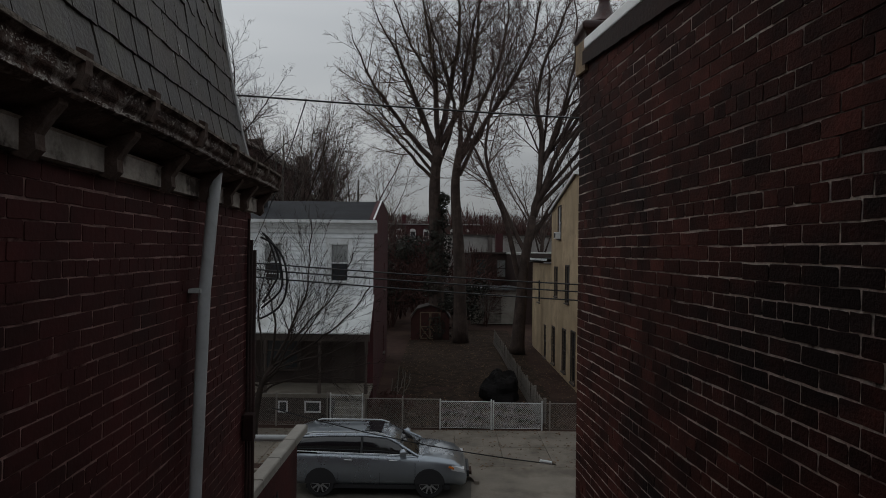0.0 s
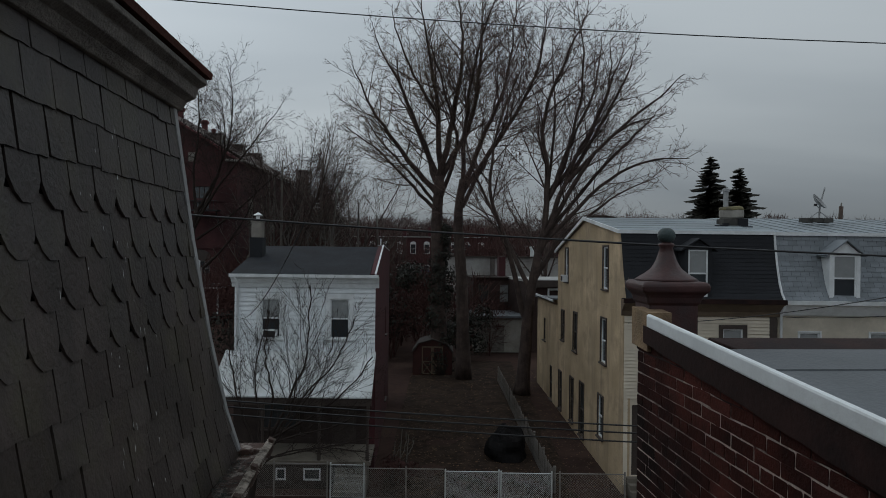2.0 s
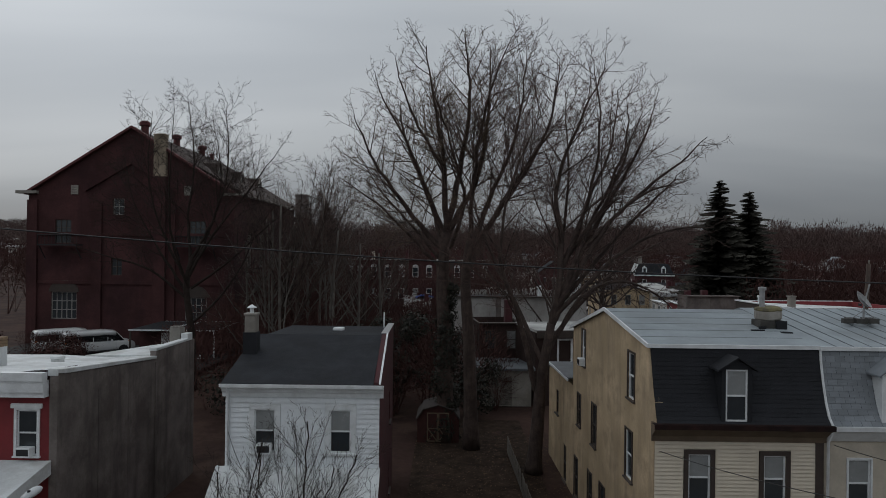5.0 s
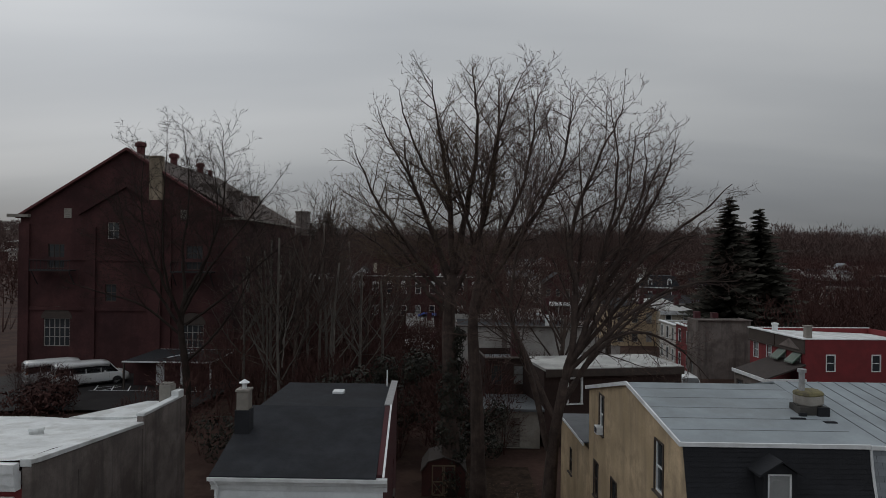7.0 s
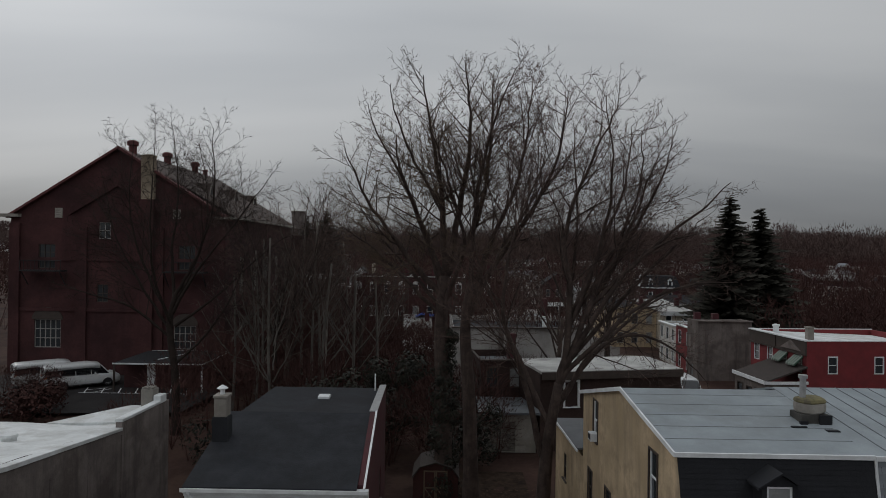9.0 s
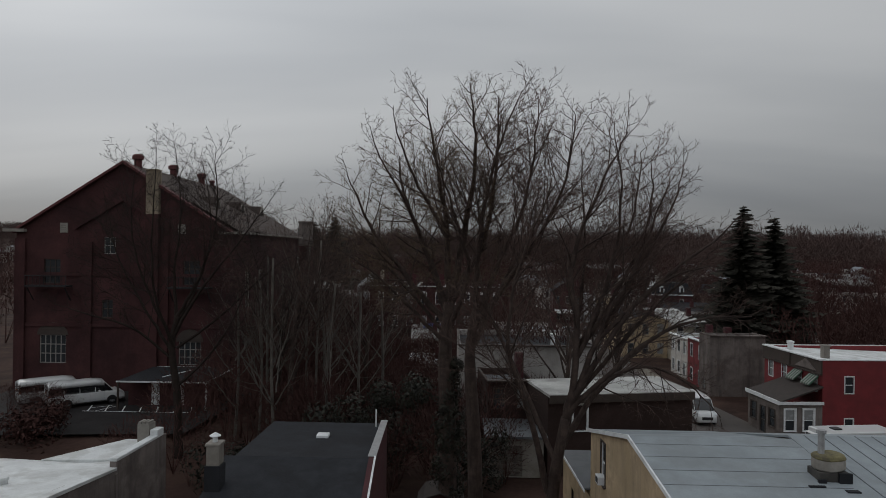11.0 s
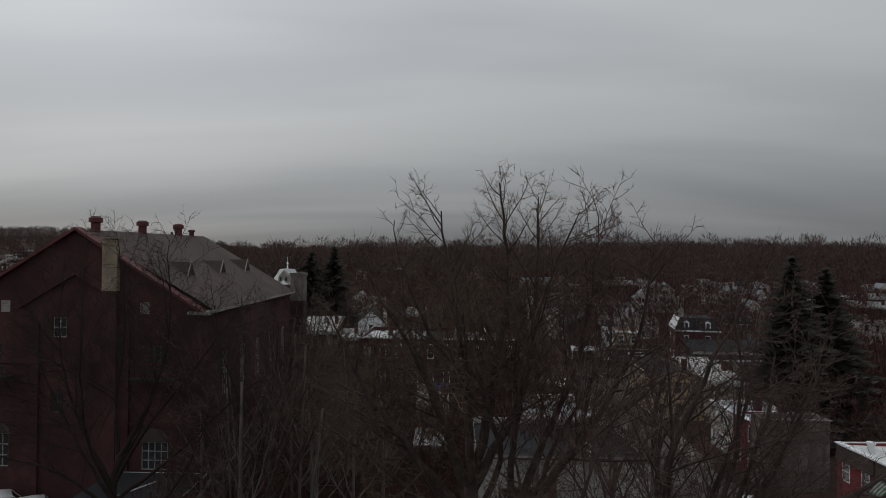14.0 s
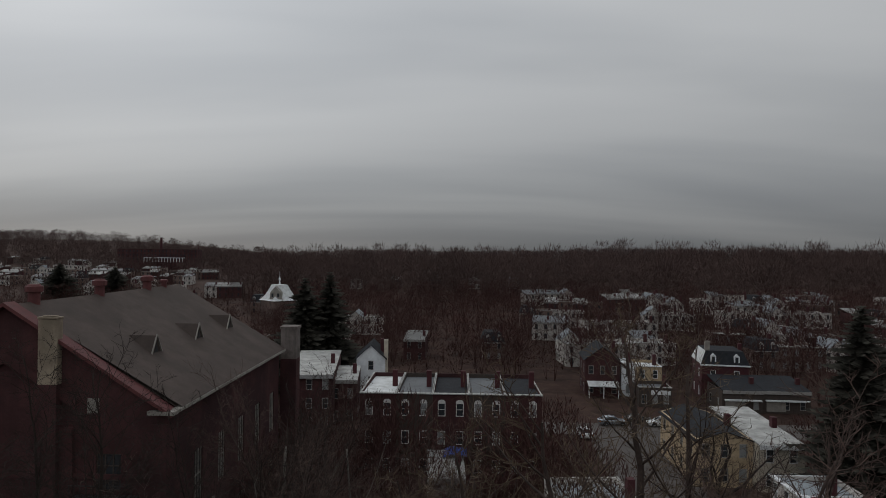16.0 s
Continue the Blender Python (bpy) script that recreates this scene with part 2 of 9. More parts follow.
BRICK_RED = mat("painted_red_brick", (0.066, 0.0135, 0.0135), 0.75, 0.25, 2.2, 30, 0.15, stain=(0.03, 0.008, 0.008), stain_scale=0.9, stain_amount=0.8, random_tone=0.2, wide=True, spec=0.2)
BRICK_OLD = mat("old_weathered_brick", (0.1, 0.03, 0.023), 0.94, 0.5, 3.5, 60, 0.35, stain=(0.016, 0.0095, 0.009), stain_scale=0.65, stain_amount=0.92, random_tone=0.62, hue=(0.95, 0.82, 0.78), wide=True, spec=0.12)
BRICK_OLD_REST = mat("old_weathered_brick_rest", (0.1, 0.03, 0.023), 0.94, 0.5, 3.5, 60, 0.35, stain=(0.016, 0.0095, 0.009), stain_scale=0.65, stain_amount=0.92, random_tone=0.62, hue=(0.95, 0.82, 0.78), wide=True, spec=0.12, island=True)
BRICK_RED_REST = mat("painted_red_brick_rest", (0.066, 0.0135, 0.0135), 0.75, 0.25, 2.2, 30, 0.15, stain=(0.03, 0.008, 0.008), stain_scale=0.9, stain_amount=0.8, random_tone=0.2, wide=True, spec=0.2, island=True)
MORTAR_DARK = mat("dark_mortar", (0.06, 0.035, 0.03), 0.95, 0.35, 8, 90, 0.6)
MORTAR = mat("grey_mortar", (0.85, 0.62, 0.55), 0.95, 0.45, 7, 60, 0.3, stain=(0.026, 0.013, 0.0115), stain_scale=0.9, stain_amount=0.9, streak=((0.026, 0.013, 0.0115), (7, 7, 7), 1.0), wide=True, spec=0.1)
MORTAR_PINK = mat("painted_mortar", (0.36, 0.235, 0.215), 0.9, 0.4, 6, 60, 0.2, stain=(0.05, 0.014, 0.013), stain_scale=2.4, stain_amount=1.0, wide=True, spec=0.2)
SLATE = mat("mossy_slate", (0.06, 0.047, 0.041), 0.52, 0.5, 1.6, 34, 0.35, stain=(0.07, 0.064, 0.036), stain_scale=2.2, stain_amount=0.6, random_tone=0.45, hue=(1.0, 0.86, 0.82), streak=((0.022, 0.017, 0.015), (3, 3, 0.5), 0.75), wide=True, spec=0.45)
SLATE_BED = mat("slate_bed", (0.016, 0.014, 0.013), 0.95, 0.2, 4, 40, 0.2, spec=0.1)
PEEL = mat("flaking_painted_wood", (0.075, 0.045, 0.036), 0.88, 0.5, 5, 60, 0.5, stain=(0.34, 0.3, 0.27), stain_scale=13, stain_amount=0.7, streak=((0.022, 0.013, 0.011), (3, 1.2, 24), 0.75), spec=0.2)
PEEL_DARK = mat("dark_peeling_wood", (0.085, 0.055, 0.045), 0.9, 0.4, 7, 60, 0.3, stain=(0.2, 0.165, 0.145), stain_scale=6, stain_amount=0.4, spec=0.2)
WOOD_GREY = mat("weathered_fascia", (0.2, 0.18, 0.16), 0.85, 0.35, 4, 50, 0.6, streak=((0.06, 0.05, 0.045), (2, 2, 22), 0.8))
LEAD_FLASH = mat("grey_flashing", (0.33, 0.33, 0.33), 0.5, 0.2, 4, 40, 0.2)
ROOF_RED = mat("red_painted_roof", (0.098, 0.032, 0.023), 0.8, 0.3, 1.2, 30, 0.3, stain=(0.055, 0.021, 0.016), stain_scale=0.9, stain_amount=0.75, spec=0.1)
WHITE_METAL = mat("white_painted_metal", (0.5, 0.52, 0.53), 0.45, 0.12, 3, 40, 0.1, stain=(0.25, 0.24, 0.23), stain_scale=3, stain_amount=0.35)
COPING = mat("white_coping", (0.82, 0.85, 0.86), 0.45, 0.1, 2, 30, 0.1, stain=(0.5, 0.5, 0.5), stain_scale=2, stain_amount=0.35)
BROWN_PAINT = mat("brown_painted_metal", (0.03, 0.014, 0.012), 0.85, 0.4, 3, 30, 0.2, stain=(0.014, 0.008, 0.008), stain_scale=2, stain_amount=0.8, spec=0.2)
RUST = mat("rusty_finial_iron", (0.06, 0.024, 0.022), 0.5, 0.3, 6, 60, 0.15, stain=(0.04, 0.03, 0.03), stain_scale=5, stain_amount=0.6)
VERDIGRIS = mat("weathered_ball", (0.05, 0.07, 0.07), 0.6, 0.3, 8, 50, 0.3)
STUCCO_TAN = mat("tan_corner_stone", (0.3, 0.21, 0.12), 0.85, 0.3, 6, 60, 0.5, stain=(0.1, 0.05, 0.04))
FLAT_ROOF = mat("grey_flat_roof", (0.12, 0.13, 0.14), 0.6, 0.25, 1.2, 30, 0.3, stain=(0.06, 0.062, 0.066), stain_scale=0.6, stain_amount=0.6)
SIDING_WHITE = mat("white_vinyl_siding", (0.79, 0.82, 0.84), 0.5, 0.08, 1.0, 12, 0.05, stain=(0.5, 0.51, 0.51), stain_scale=0.7, stain_amount=0.3)
TRIM_WHITE = mat("white_trim", (0.77, 0.79, 0.8), 0.5, 0.1, 2, 20, 0.05, stain=(0.45, 0.45, 0.44), stain_scale=1.5, stain_amount=0.3)
SHINGLE_DARK = mat("charcoal_shingles", (0.03, 0.032, 0.037), 0.92, 0.25, 1.2, 18, 0.5, stain=(0.02, 0.02, 0.022), stain_scale=0.8, stain_amount=0.6, spec=0.15)
SHINGLE_BLACK = mat("black_shingles", (0.02, 0.021, 0.025), 0.9, 0.25, 1.5, 18, 0.5)
SHINGLE_GREY = mat("pale_grey_shingles", (0.24, 0.26, 0.28), 0.85, 0.12, 2, 25, 0.3, random_tone=0.25, island=True)
MEMBRANE = mat("silver_roof_coating", (0.29, 0.325, 0.345), 0.7, 0.15, 0.8, 20, 0.15, stain=(0.2, 0.215, 0.22), stain_scale=0.5, stain_amount=0.5, spec=0.3)
STUCCO_YELLOW = mat("yellow_stucco", (0.53, 0.405, 0.265), 0.92, 0.25, 1.6, 14, 0.4, stain=(0.3, 0.23, 0.14), stain_scale=0.8, stain_amount=0.6, streak=((0.18, 0.145, 0.11), (1.6, 1.6, 0.3), 0.45), spec=0.2)
SIDING_CREAM = mat("cream_vinyl_siding", (0.66, 0.585, 0.47), 0.6, 0.07, 1, 12, 0.05, stain=(0.46, 0.4, 0.32), stain_scale=0.6, stain_amount=0.3)
STUCCO_CREAM = mat("cream_stucco", (0.57, 0.51, 0.42), 0.9, 0.14, 1.5, 20, 0.3, stain=(0.4, 0.355, 0.285), stain_scale=0.7, stain_amount=0.45, spec=0.2)
BRICK_FACE = mat("red_painted_face", (0.2, 0.028, 0.032), 0.75, 0.15, 1.2, 16, 0.35, stain=(0.14, 0.022, 0.024), stain_scale=0.8, stain_amount=0.5)
BRICK_SIDE = mat("dark_red_side_wall", (0.07, 0.018, 0.022), 0.85, 0.25, 1.0, 14, 0.4, stain=(0.06, 0.025, 0.024), stain_scale=0.6, stain_amount=0.6)
CONCRETE_WALL = mat("grey_rendered_wall", (0.205, 0.176, 0.163), 0.92, 0.25, 0.9, 12, 0.4, stain=(0.09, 0.074, 0.066), stain_scale=0.5, stain_amount=0.7, streak=((0.075, 0.066, 0.06), (1.3, 1.3, 0.16), 0.75), spec=0.2)
WHITE_ROOF = mat("white_roof_coating", (0.68, 0.7, 0.7), 0.7, 0.15, 0.8, 14, 0.15, stain=(0.4, 0.4, 0.38), stain_scale=0.7, stain_amount=0.55, spec=0.3)
CORN = mat("brown_cornice", (0.06, 0.045, 0.038), 0.7, 0.2, 2, 20, 0.2)
BROWN_BRICK = mat("brown_institution_brick", (0.08, 0.036, 0.036), 0.92, 0.3, 0.35, 6, 0.3, stain=(0.034, 0.018, 0.02), stain_scale=0.16, stain_amount=0.75, streak=((0.034, 0.018, 0.019), (0.5, 0.5, 0.06), 0.65), spec=0.15)
BROWN_SLATE = mat("brown_slate_roof", (0.088, 0.068, 0.06), 0.85, 0.2, 0.4, 5, 0.3, stain=(0.06, 0.046, 0.04), stain_scale=0.25, stain_amount=0.6, streak=((0.05, 0.04, 0.035), (0.8, 0.8, 0.2), 0.5), spec=0.2)
TERRA = mat("terracotta_red_metal", (0.12, 0.036, 0.036), 0.7, 0.2, 2, 12, 0.1)
BLOCK_DARK = mat("damp_concrete_block", (0.07, 0.066, 0.06), 0.9, 0.3, 3, 30, 0.3)
LEAD_PALE = mat("dull_cast_metal", (0.42, 0.44, 0.45), 0.5, 0.12, 3, 30, 0.05)
DARK_BRICK = mat("sooty_brown_brick", (0.055, 0.036, 0.032), 0.92, 0.3, 0.5, 8, 0.3, stain=(0.03, 0.02, 0.018), stain_scale=0.3, stain_amount=0.7, spec=0.15)
STONE_TAN = mat("tan_chimney_render", (0.33, 0.27, 0.2), 0.9, 0.25, 0.6, 8, 0.3, stain=(0.16, 0.125, 0.09), stain_scale=0.4, stain_amount=0.6)
STONE_PALE = mat("pale_chimney_render", (0.3, 0.28, 0.25), 0.9, 0.25, 0.6, 8, 0.3, stain=(0.16, 0.14, 0.12), stain_scale=0.4, stain_amount=0.6)
GLASS_DARK = mat("window_glass", (0.035, 0.042, 0.048), 0.08, 0.1, 2, 20, 0.0, spec=0.8)
GLASS_SHADE = mat("window_with_blind", (0.28, 0.29, 0.29), 0.25, 0.1, 2, 20, 0.0, spec=0.6)
FRAME_DARK = mat("dark_window_casing", (0.06, 0.045, 0.038), 0.6, 0.2, 3, 30, 0.1)
ASPHALT_WET = mat("damp_dark_asphalt", (0.03, 0.027, 0.027), 0.85, 0.25, 0.8, 40, 0.3, stain=(0.018, 0.016, 0.016), stain_scale=0.5, stain_amount=0.7, spec=0.2)
ASPHALT = mat("asphalt", (0.1, 0.09, 0.078), 0.88, 0.25, 0.8, 40, 0.3, stain=(0.055, 0.048, 0.042), stain_scale=0.5, stain_amount=0.7, spec=0.25)
CONCRETE = mat("concrete_paving", (0.19, 0.165, 0.135), 0.9, 0.2, 0.9, 40, 0.3, stain=(0.085, 0.07, 0.055), stain_scale=0.6, stain_amount=0.7, wide=True)
EARTH = mat("leaf_littered_ground", (0.058, 0.034, 0.028), 0.95, 0.45, 0.12, 3, 0.5, stain=(0.078, 0.049, 0.037), stain_scale=0.4, stain_amount=0.6, spec=0.1)
LAWN = mat("winter_lawn", (0.036, 0.024, 0.018), 0.95, 0.45, 1.2, 26, 0.8, stain=(0.07, 0.046, 0.031), stain_scale=2.2, stain_amount=0.6, spec=0.1)
BARK = mat("grey_brown_bark", (0.08, 0.058, 0.05), 0.92, 0.4, 2.0, 18, 0.9, streak=((0.035, 0.025, 0.021), (5, 5, 0.7), 0.8), spec=0.2)
TWIG = mat("twig_bark", (0.102, 0.068, 0.058), 0.9, 0.25, 1.0, 8, 0.0, spec=0.2)
TWIG_WARM = mat("warm_twig_bark", (0.115, 0.083, 0.058), 0.9, 0.25, 1.0, 8, 0.0, spec=0.2)
BARK_DARK = mat("dark_wet_bark", (0.034, 0.025, 0.021), 0.92, 0.3, 2.0, 18, 0.3, spec=0.2)
BARK_PALE = mat("pale_bark", (0.13, 0.115, 0.1), 0.9, 0.3, 2.0, 18, 0.6, streak=((0.05, 0.045, 0.04), (5, 5, 0.7), 0.6))
IVY = mat("ivy_leaves", (0.03, 0.029, 0.018), 0.7, 0.4, 1.5, 9, 0.0, random_tone=0.6, island=True)
NEEDLE = mat("spruce_needles", (0.085, 0.08, 0.066), 0.95, 0.4, 0.6, 5, 0.0, random_tone=0.6, island=True, spec=0.1)
WOODS_DARK = mat("dark_bare_woods", (0.125, 0.083, 0.075), 0.95, 0.4, 0.03, 0.3, 0.0, stain=(0.06, 0.042, 0.038), stain_scale=0.03, stain_amount=0.8, random_tone=0.3, spec=0.1)
WOODS = mat("bare_woods", (0.084, 0.043, 0.038), 0.95, 0.35, 0.05, 0.5, 0.0, random_tone=0.3, spec=0.1)
CHAIN = mat("galvanised_wire", (0.55, 0.56, 0.55), 0.5, 0.1, 3, 30, 0.0, metal=0.3)
CABLE = mat("black_cable", (0.02, 0.02, 0.021), 0.5, 0.1, 3, 30, 0.0, spec=0.4)
POLE_WOOD = mat("tarred_pole", (0.085, 0.06, 0.048), 0.9, 0.3, 3, 40, 0.5, streak=((0.03, 0.022, 0.018), (9, 9, 0.5), 0.7))
BARN_RED = mat("barn_red_boards", (0.055, 0.019, 0.016), 0.85, 0.25, 2, 25, 0.3)
SHED_ROOF = mat("shed_shingles", (0.05, 0.04, 0.036), 0.9, 0.2, 2, 25, 0.4)
TAN_TRIM = mat("tan_trim", (0.15, 0.11, 0.075), 0.85, 0.2, 2, 25, 0.2)
CAR_PAINT = mat("silver_blue_car_paint", (0.31, 0.345, 0.385), 0.28, 0.04, 1, 10, 0.0, metal=0.8, coat=0.7)
CAR_WHITE = mat("white_car_paint", (0.62, 0.63, 0.63), 0.35, 0.05, 1, 10, 0.0, coat=0.5)
CAR_GLASS = mat("tinted_car_glass", (0.012, 0.013, 0.015), 0.06, 0.05, 1, 10, 0.0, spec=0.8)
RUBBER = mat("tyre_rubber", (0.015, 0.015, 0.016), 0.85, 0.2, 4, 40, 0.2)
ALLOY = mat("alloy_rim", (0.45, 0.46, 0.47), 0.35, 0.05, 4, 40, 0.0, metal=0.8)
PLASTIC_BLACK = mat("black_plastic", (0.02, 0.02, 0.022), 0.6, 0.1, 4, 40, 0.05)
LAMP_GLASS = mat("headlight_lens", (0.6, 0.62, 0.64), 0.1, 0.05, 4, 40, 0.0, spec=0.8)
AMBER = mat("amber_lens", (0.5, 0.14, 0.02), 0.2, 0.05, 4, 40, 0.0)
CHAIN_DIM = mat("rusted_wire", (0.22, 0.2, 0.18), 0.7, 0.2, 3, 30, 0.0)
LEAF_DEAD = mat("dead_leaves", (0.16, 0.095, 0.05), 0.9, 0.3, 3, 20, 0.0, random_tone=0.6, island=True)
AWNING_GREEN = mat("green_awning", (0.05, 0.11, 0.075), 0.8, 0.1, 2, 20, 0.0)
# dark colour that holds the shade of the white house's porch
SHADED_WALL = mat("shaded_porch_wall", (0.05, 0.035, 0.03), 0.85, 0.25, 1.5, 18, 0.2, stain=(0.025, 0.018, 0.016), stain_scale=0.8, stain_amount=0.6)
LIP_MOSS = mat("mossy_gutter_lip", (0.3, 0.26, 0.22), 0.95, 0.5, 14, 80, 0.5, stain=(0.04, 0.028, 0.02), stain_scale=12, stain_amount=0.9, spec=0.2)
FLAKE = mat("old_white_paint", (0.5, 0.47, 0.43), 0.85, 0.4, 20, 90, 0.1, spec=0.2)
MOSS_CAP = mat("mossy_chimney_cap", (0.2, 0.175, 0.09), 0.9, 0.3, 4, 30, 0.3, stain=(0.08, 0.07, 0.055), stain_scale=3, stain_amount=0.7)
TOWN_TRIM = mat("dull_white_trim", (0.3, 0.29, 0.275), 0.7, 0.15, 2, 12, 0.0)

# ---- ground, street, pavement ----
def smooth01(a, lo, hi):
    t = min(1.0, max(0.0, (a - lo) / (hi - lo)))
    return t * t * (3 - 2 * t)


def ground_z(x, y):
    """Height of the ground sheet: a street cut, yards that rise a little, hills far off."""
    z = -0.22 * (1 - smooth01(abs(y - 16.2), 4.8, 5.0)) - 0.03
    z += 0.45 * smooth01(y, 26, 48)
    z += 2.05 * smooth01(-x, 8, 26) * smooth01(y, 44, 62) * (1 - smooth01(y, 110, 170))
    z += 5.0 * smooth01(y, 190, 380) - 95.0 * smooth01(y, 1300, 4000)
    z += 36.0 * smooth01(-x - 0.12 * y, 60, 520) * smooth01(y, 330, 1150)
    way = x / max(y, 1.0)
    z += (8.5 + 5.5 * smooth01(way, 0.02, 0.26)) * smooth01(way, -0.42, -0.1) * smooth01(y, 372, 560)
    return z


def build_ground():
    ys = [-4000, -400, -100, -40, -10, 5, 11.2, 11.4, 16, 21.0, 21.2, 26, 30, 36, 42, 48, 55, 62, 70, 80, 95, 110, 130, 150, 200, 260]
    ys += [320 + 45 * i for i in range(24)] + [1500, 2000, 3000, 4500]
    xs = [-4500, -2500, -1500, -1100, -900] + [-780 + 60 * i for i in range(11)] + [-130, -90, -60, -40, -26, -18, -12, -5, 0, 5, 12, 25, 45, 70, 110]
    xs += [170 + 70 * i for i in range(14)] + [1500, 2500, 4500]
    g = Geo()
    g.v = [(x, y, ground_z(x, y)) for y in ys for x in xs]
    n = len(xs)
    g.f = [(j * n + i, j * n + i + 1, (j + 1) * n + i + 1, (j + 1) * n + i) for j in range(len(ys) - 1) for i in range(n - 1)]
    return single("ground", g, EARTH, "dark earth with dead leaves and winter weeds", "ground", "structure", smooth=True)


build_ground()

g = Geo()
g.box(-160, 12.2, -0.2, 160, 20.25, -0.13)
single("road", g, ASPHALT, "narrow asphalt street with patched cracks", "road", "structure")


def pavement(name, x0, x1, y0, y1, step, label):
    t = thing(name, label, "pavement", kind="structure")
    g = Geo()
    g.box(x0, y0, -0.2, x1, y1, -0.02)
    part("joint_bed", g, MORTAR_DARK, t)
    slab = Geo()
    slab.chunk(0.006, 0.006, -0.05, step - 0.006, y1 - y0 - 0.006, 0.0, 0.006)
    me = slab.mesh("slab")
    me.materials.append(CONCRETE)
    k = 0
    x = x0
    while x < x1 - 0.1:
        part("slab", me, CONCRETE, t, m=pose(x, y0, random.uniform(-0.006, 0.006), random.uniform(-0.2, 0.2), 0, 0))
        x += step
    g = Geo()
    return t


pavement("pavement_far", -30.0, 34.0, 21.0, 23.1, 1.6, "far pavement of worn concrete slabs")
pavement("pavement_far_inner", -30.0, 34.0, 23.1, 25.2, 1.6, "strip of worn concrete slabs along the fences")
pavement("pavement_near", -30.0, 34.0, 8.6, 11.9, 1.6, "near pavement of worn concrete slabs")


def kerb(name, y0, y1, gaps):
    t = thing(name, "granite kerb stones along the street", "kerb", kind="structure")
    st = Geo()
    st.chunk(0, 0, -0.2, 1.96, y1 - y0, 0.015, 0.02)
    me = st.mesh("kerb_stone")
    me.materials.append(CONCRETE)
    x = -30.0
    while x < 34:
        drop = -0.11 if any(a < x + 1 < b for a, b in gaps) else 0.0
        part("kerb_stone", me, CONCRETE, t, m=pose(x, y0, drop, 0, 0, random.uniform(-0.2, 0.2)))
        x += 2.0


kerb("kerb_far", 20.32, 20.5, [(0.6, 6.4)])
kerb("kerb_near", 11.95, 12.15, [])
g = Geo()
g.box(-30, 20.5, -0.2, 0.9, 21.0, -0.005)
g.box(6.4, 20.5, -0.2, 34, 21.0, -0.005)
single("verge", g, EARTH, "bare earth verge behind the kerb", "verge", "structure")
g = Geo()
g.quad((0.9, 20.3, -0.085), (6.4, 20.3, -0.085), (6.4, 21.0, -0.004), (0.9, 21.0, -0.004))
g.quad((0.75, 17.4, -0.124), (6.4, 17.4, -0.124), (6.4, 20.3, -0.085), (0.9, 20.3, -0.085))
g.quad((0.75, 17.4, -0.2), (6.4, 17.4, -0.2), (6.4, 17.4, -0.124), (0.75, 17.4, -0.124))
kr = Geo()
for i in range(7):
    a, b = math.pi / 2 * i / 7, math.pi / 2 * (i + 1) / 7
    kr.prism([(0.2 + 0.75 * math.sin(a), 19.6 + 0.75 * math.cos(a)), (0.2 + 0.75 * math.sin(b), 19.6 + 0.75 * math.cos(b)), (0.2 + 0.9 * math.sin(b), 19.6 + 0.9 * math.cos(b)), (0.2 + 0.9 * math.sin(a), 19.6 + 0.9 * math.cos(a))], 2, -0.15, 0.0)
single("curved_kerb", kr, CONCRETE, "curved concrete kerb beside the drive", "kerb", "structure")
single("driveway_apron", g, CONCRETE, "concrete drive apron sloping to the street", "driveway", "structure")

# raised lawn of the open lot, behind the chain-link gates
g = Geo()
for j in range(16):
    for i in range(8):
        c = []
        for dx, dy in ((0, 0), (1, 0), (1, 1), (0, 1)):
            x, y = -2.6 + (i + dx) * 0.95, 25.5 + (j + dy) * 1.75
            c.append((x, y, ground_z(x, y) + 0.02 + 0.05 * noise.noise(Vector((x * 0.5, y * 0.5, 0)))))
        g.quad(*c)
single("lawn", g, LAWN, "patchy brown winter lawn of an open lot", "lawn", "structure", smooth=True)

# dead leaves strewn over lot and pavement
rng = random.Random(23)
g = Geo()
for _ in range(4200):
    x, y = rng.uniform(-2.6, 6.4), rng.uniform(25.4, 50)
    if rng.random() < 0.2:
        x, y = rng.uniform(-9, 6.5), rng.uniform(20.6, 25.3)
    z = (ground_z(x, y) + 0.035) if y > 25.3 else 0.012
    a, s = rng.uniform(0, 6.28), rng.uniform(0.03, 0.075)
    c, d = math.cos(a) * s, math.sin(a) * s
    g.quad((x - c, y - d, z + rng.uniform(0, 0.03)), (x + d * 0.6, y - c * 0.6, z + rng.uniform(0, 0.02)), (x + c, y + d, z + rng.uniform(0, 0.04)), (x - d * 0.6, y + c * 0.6, z + rng.uniform(0, 0.02)))
single("dead_leaves", g, LEAF_DEAD, "fallen brown leaves strewn over the lot", "leaves", "stuff")

g = Geo()
g.box(-1.66, -7.0, -0.1, 1.8, 8.59, 0.02)
single("alley", g, CONCRETE, "worn concrete alley between the two houses", "alley", "structure")

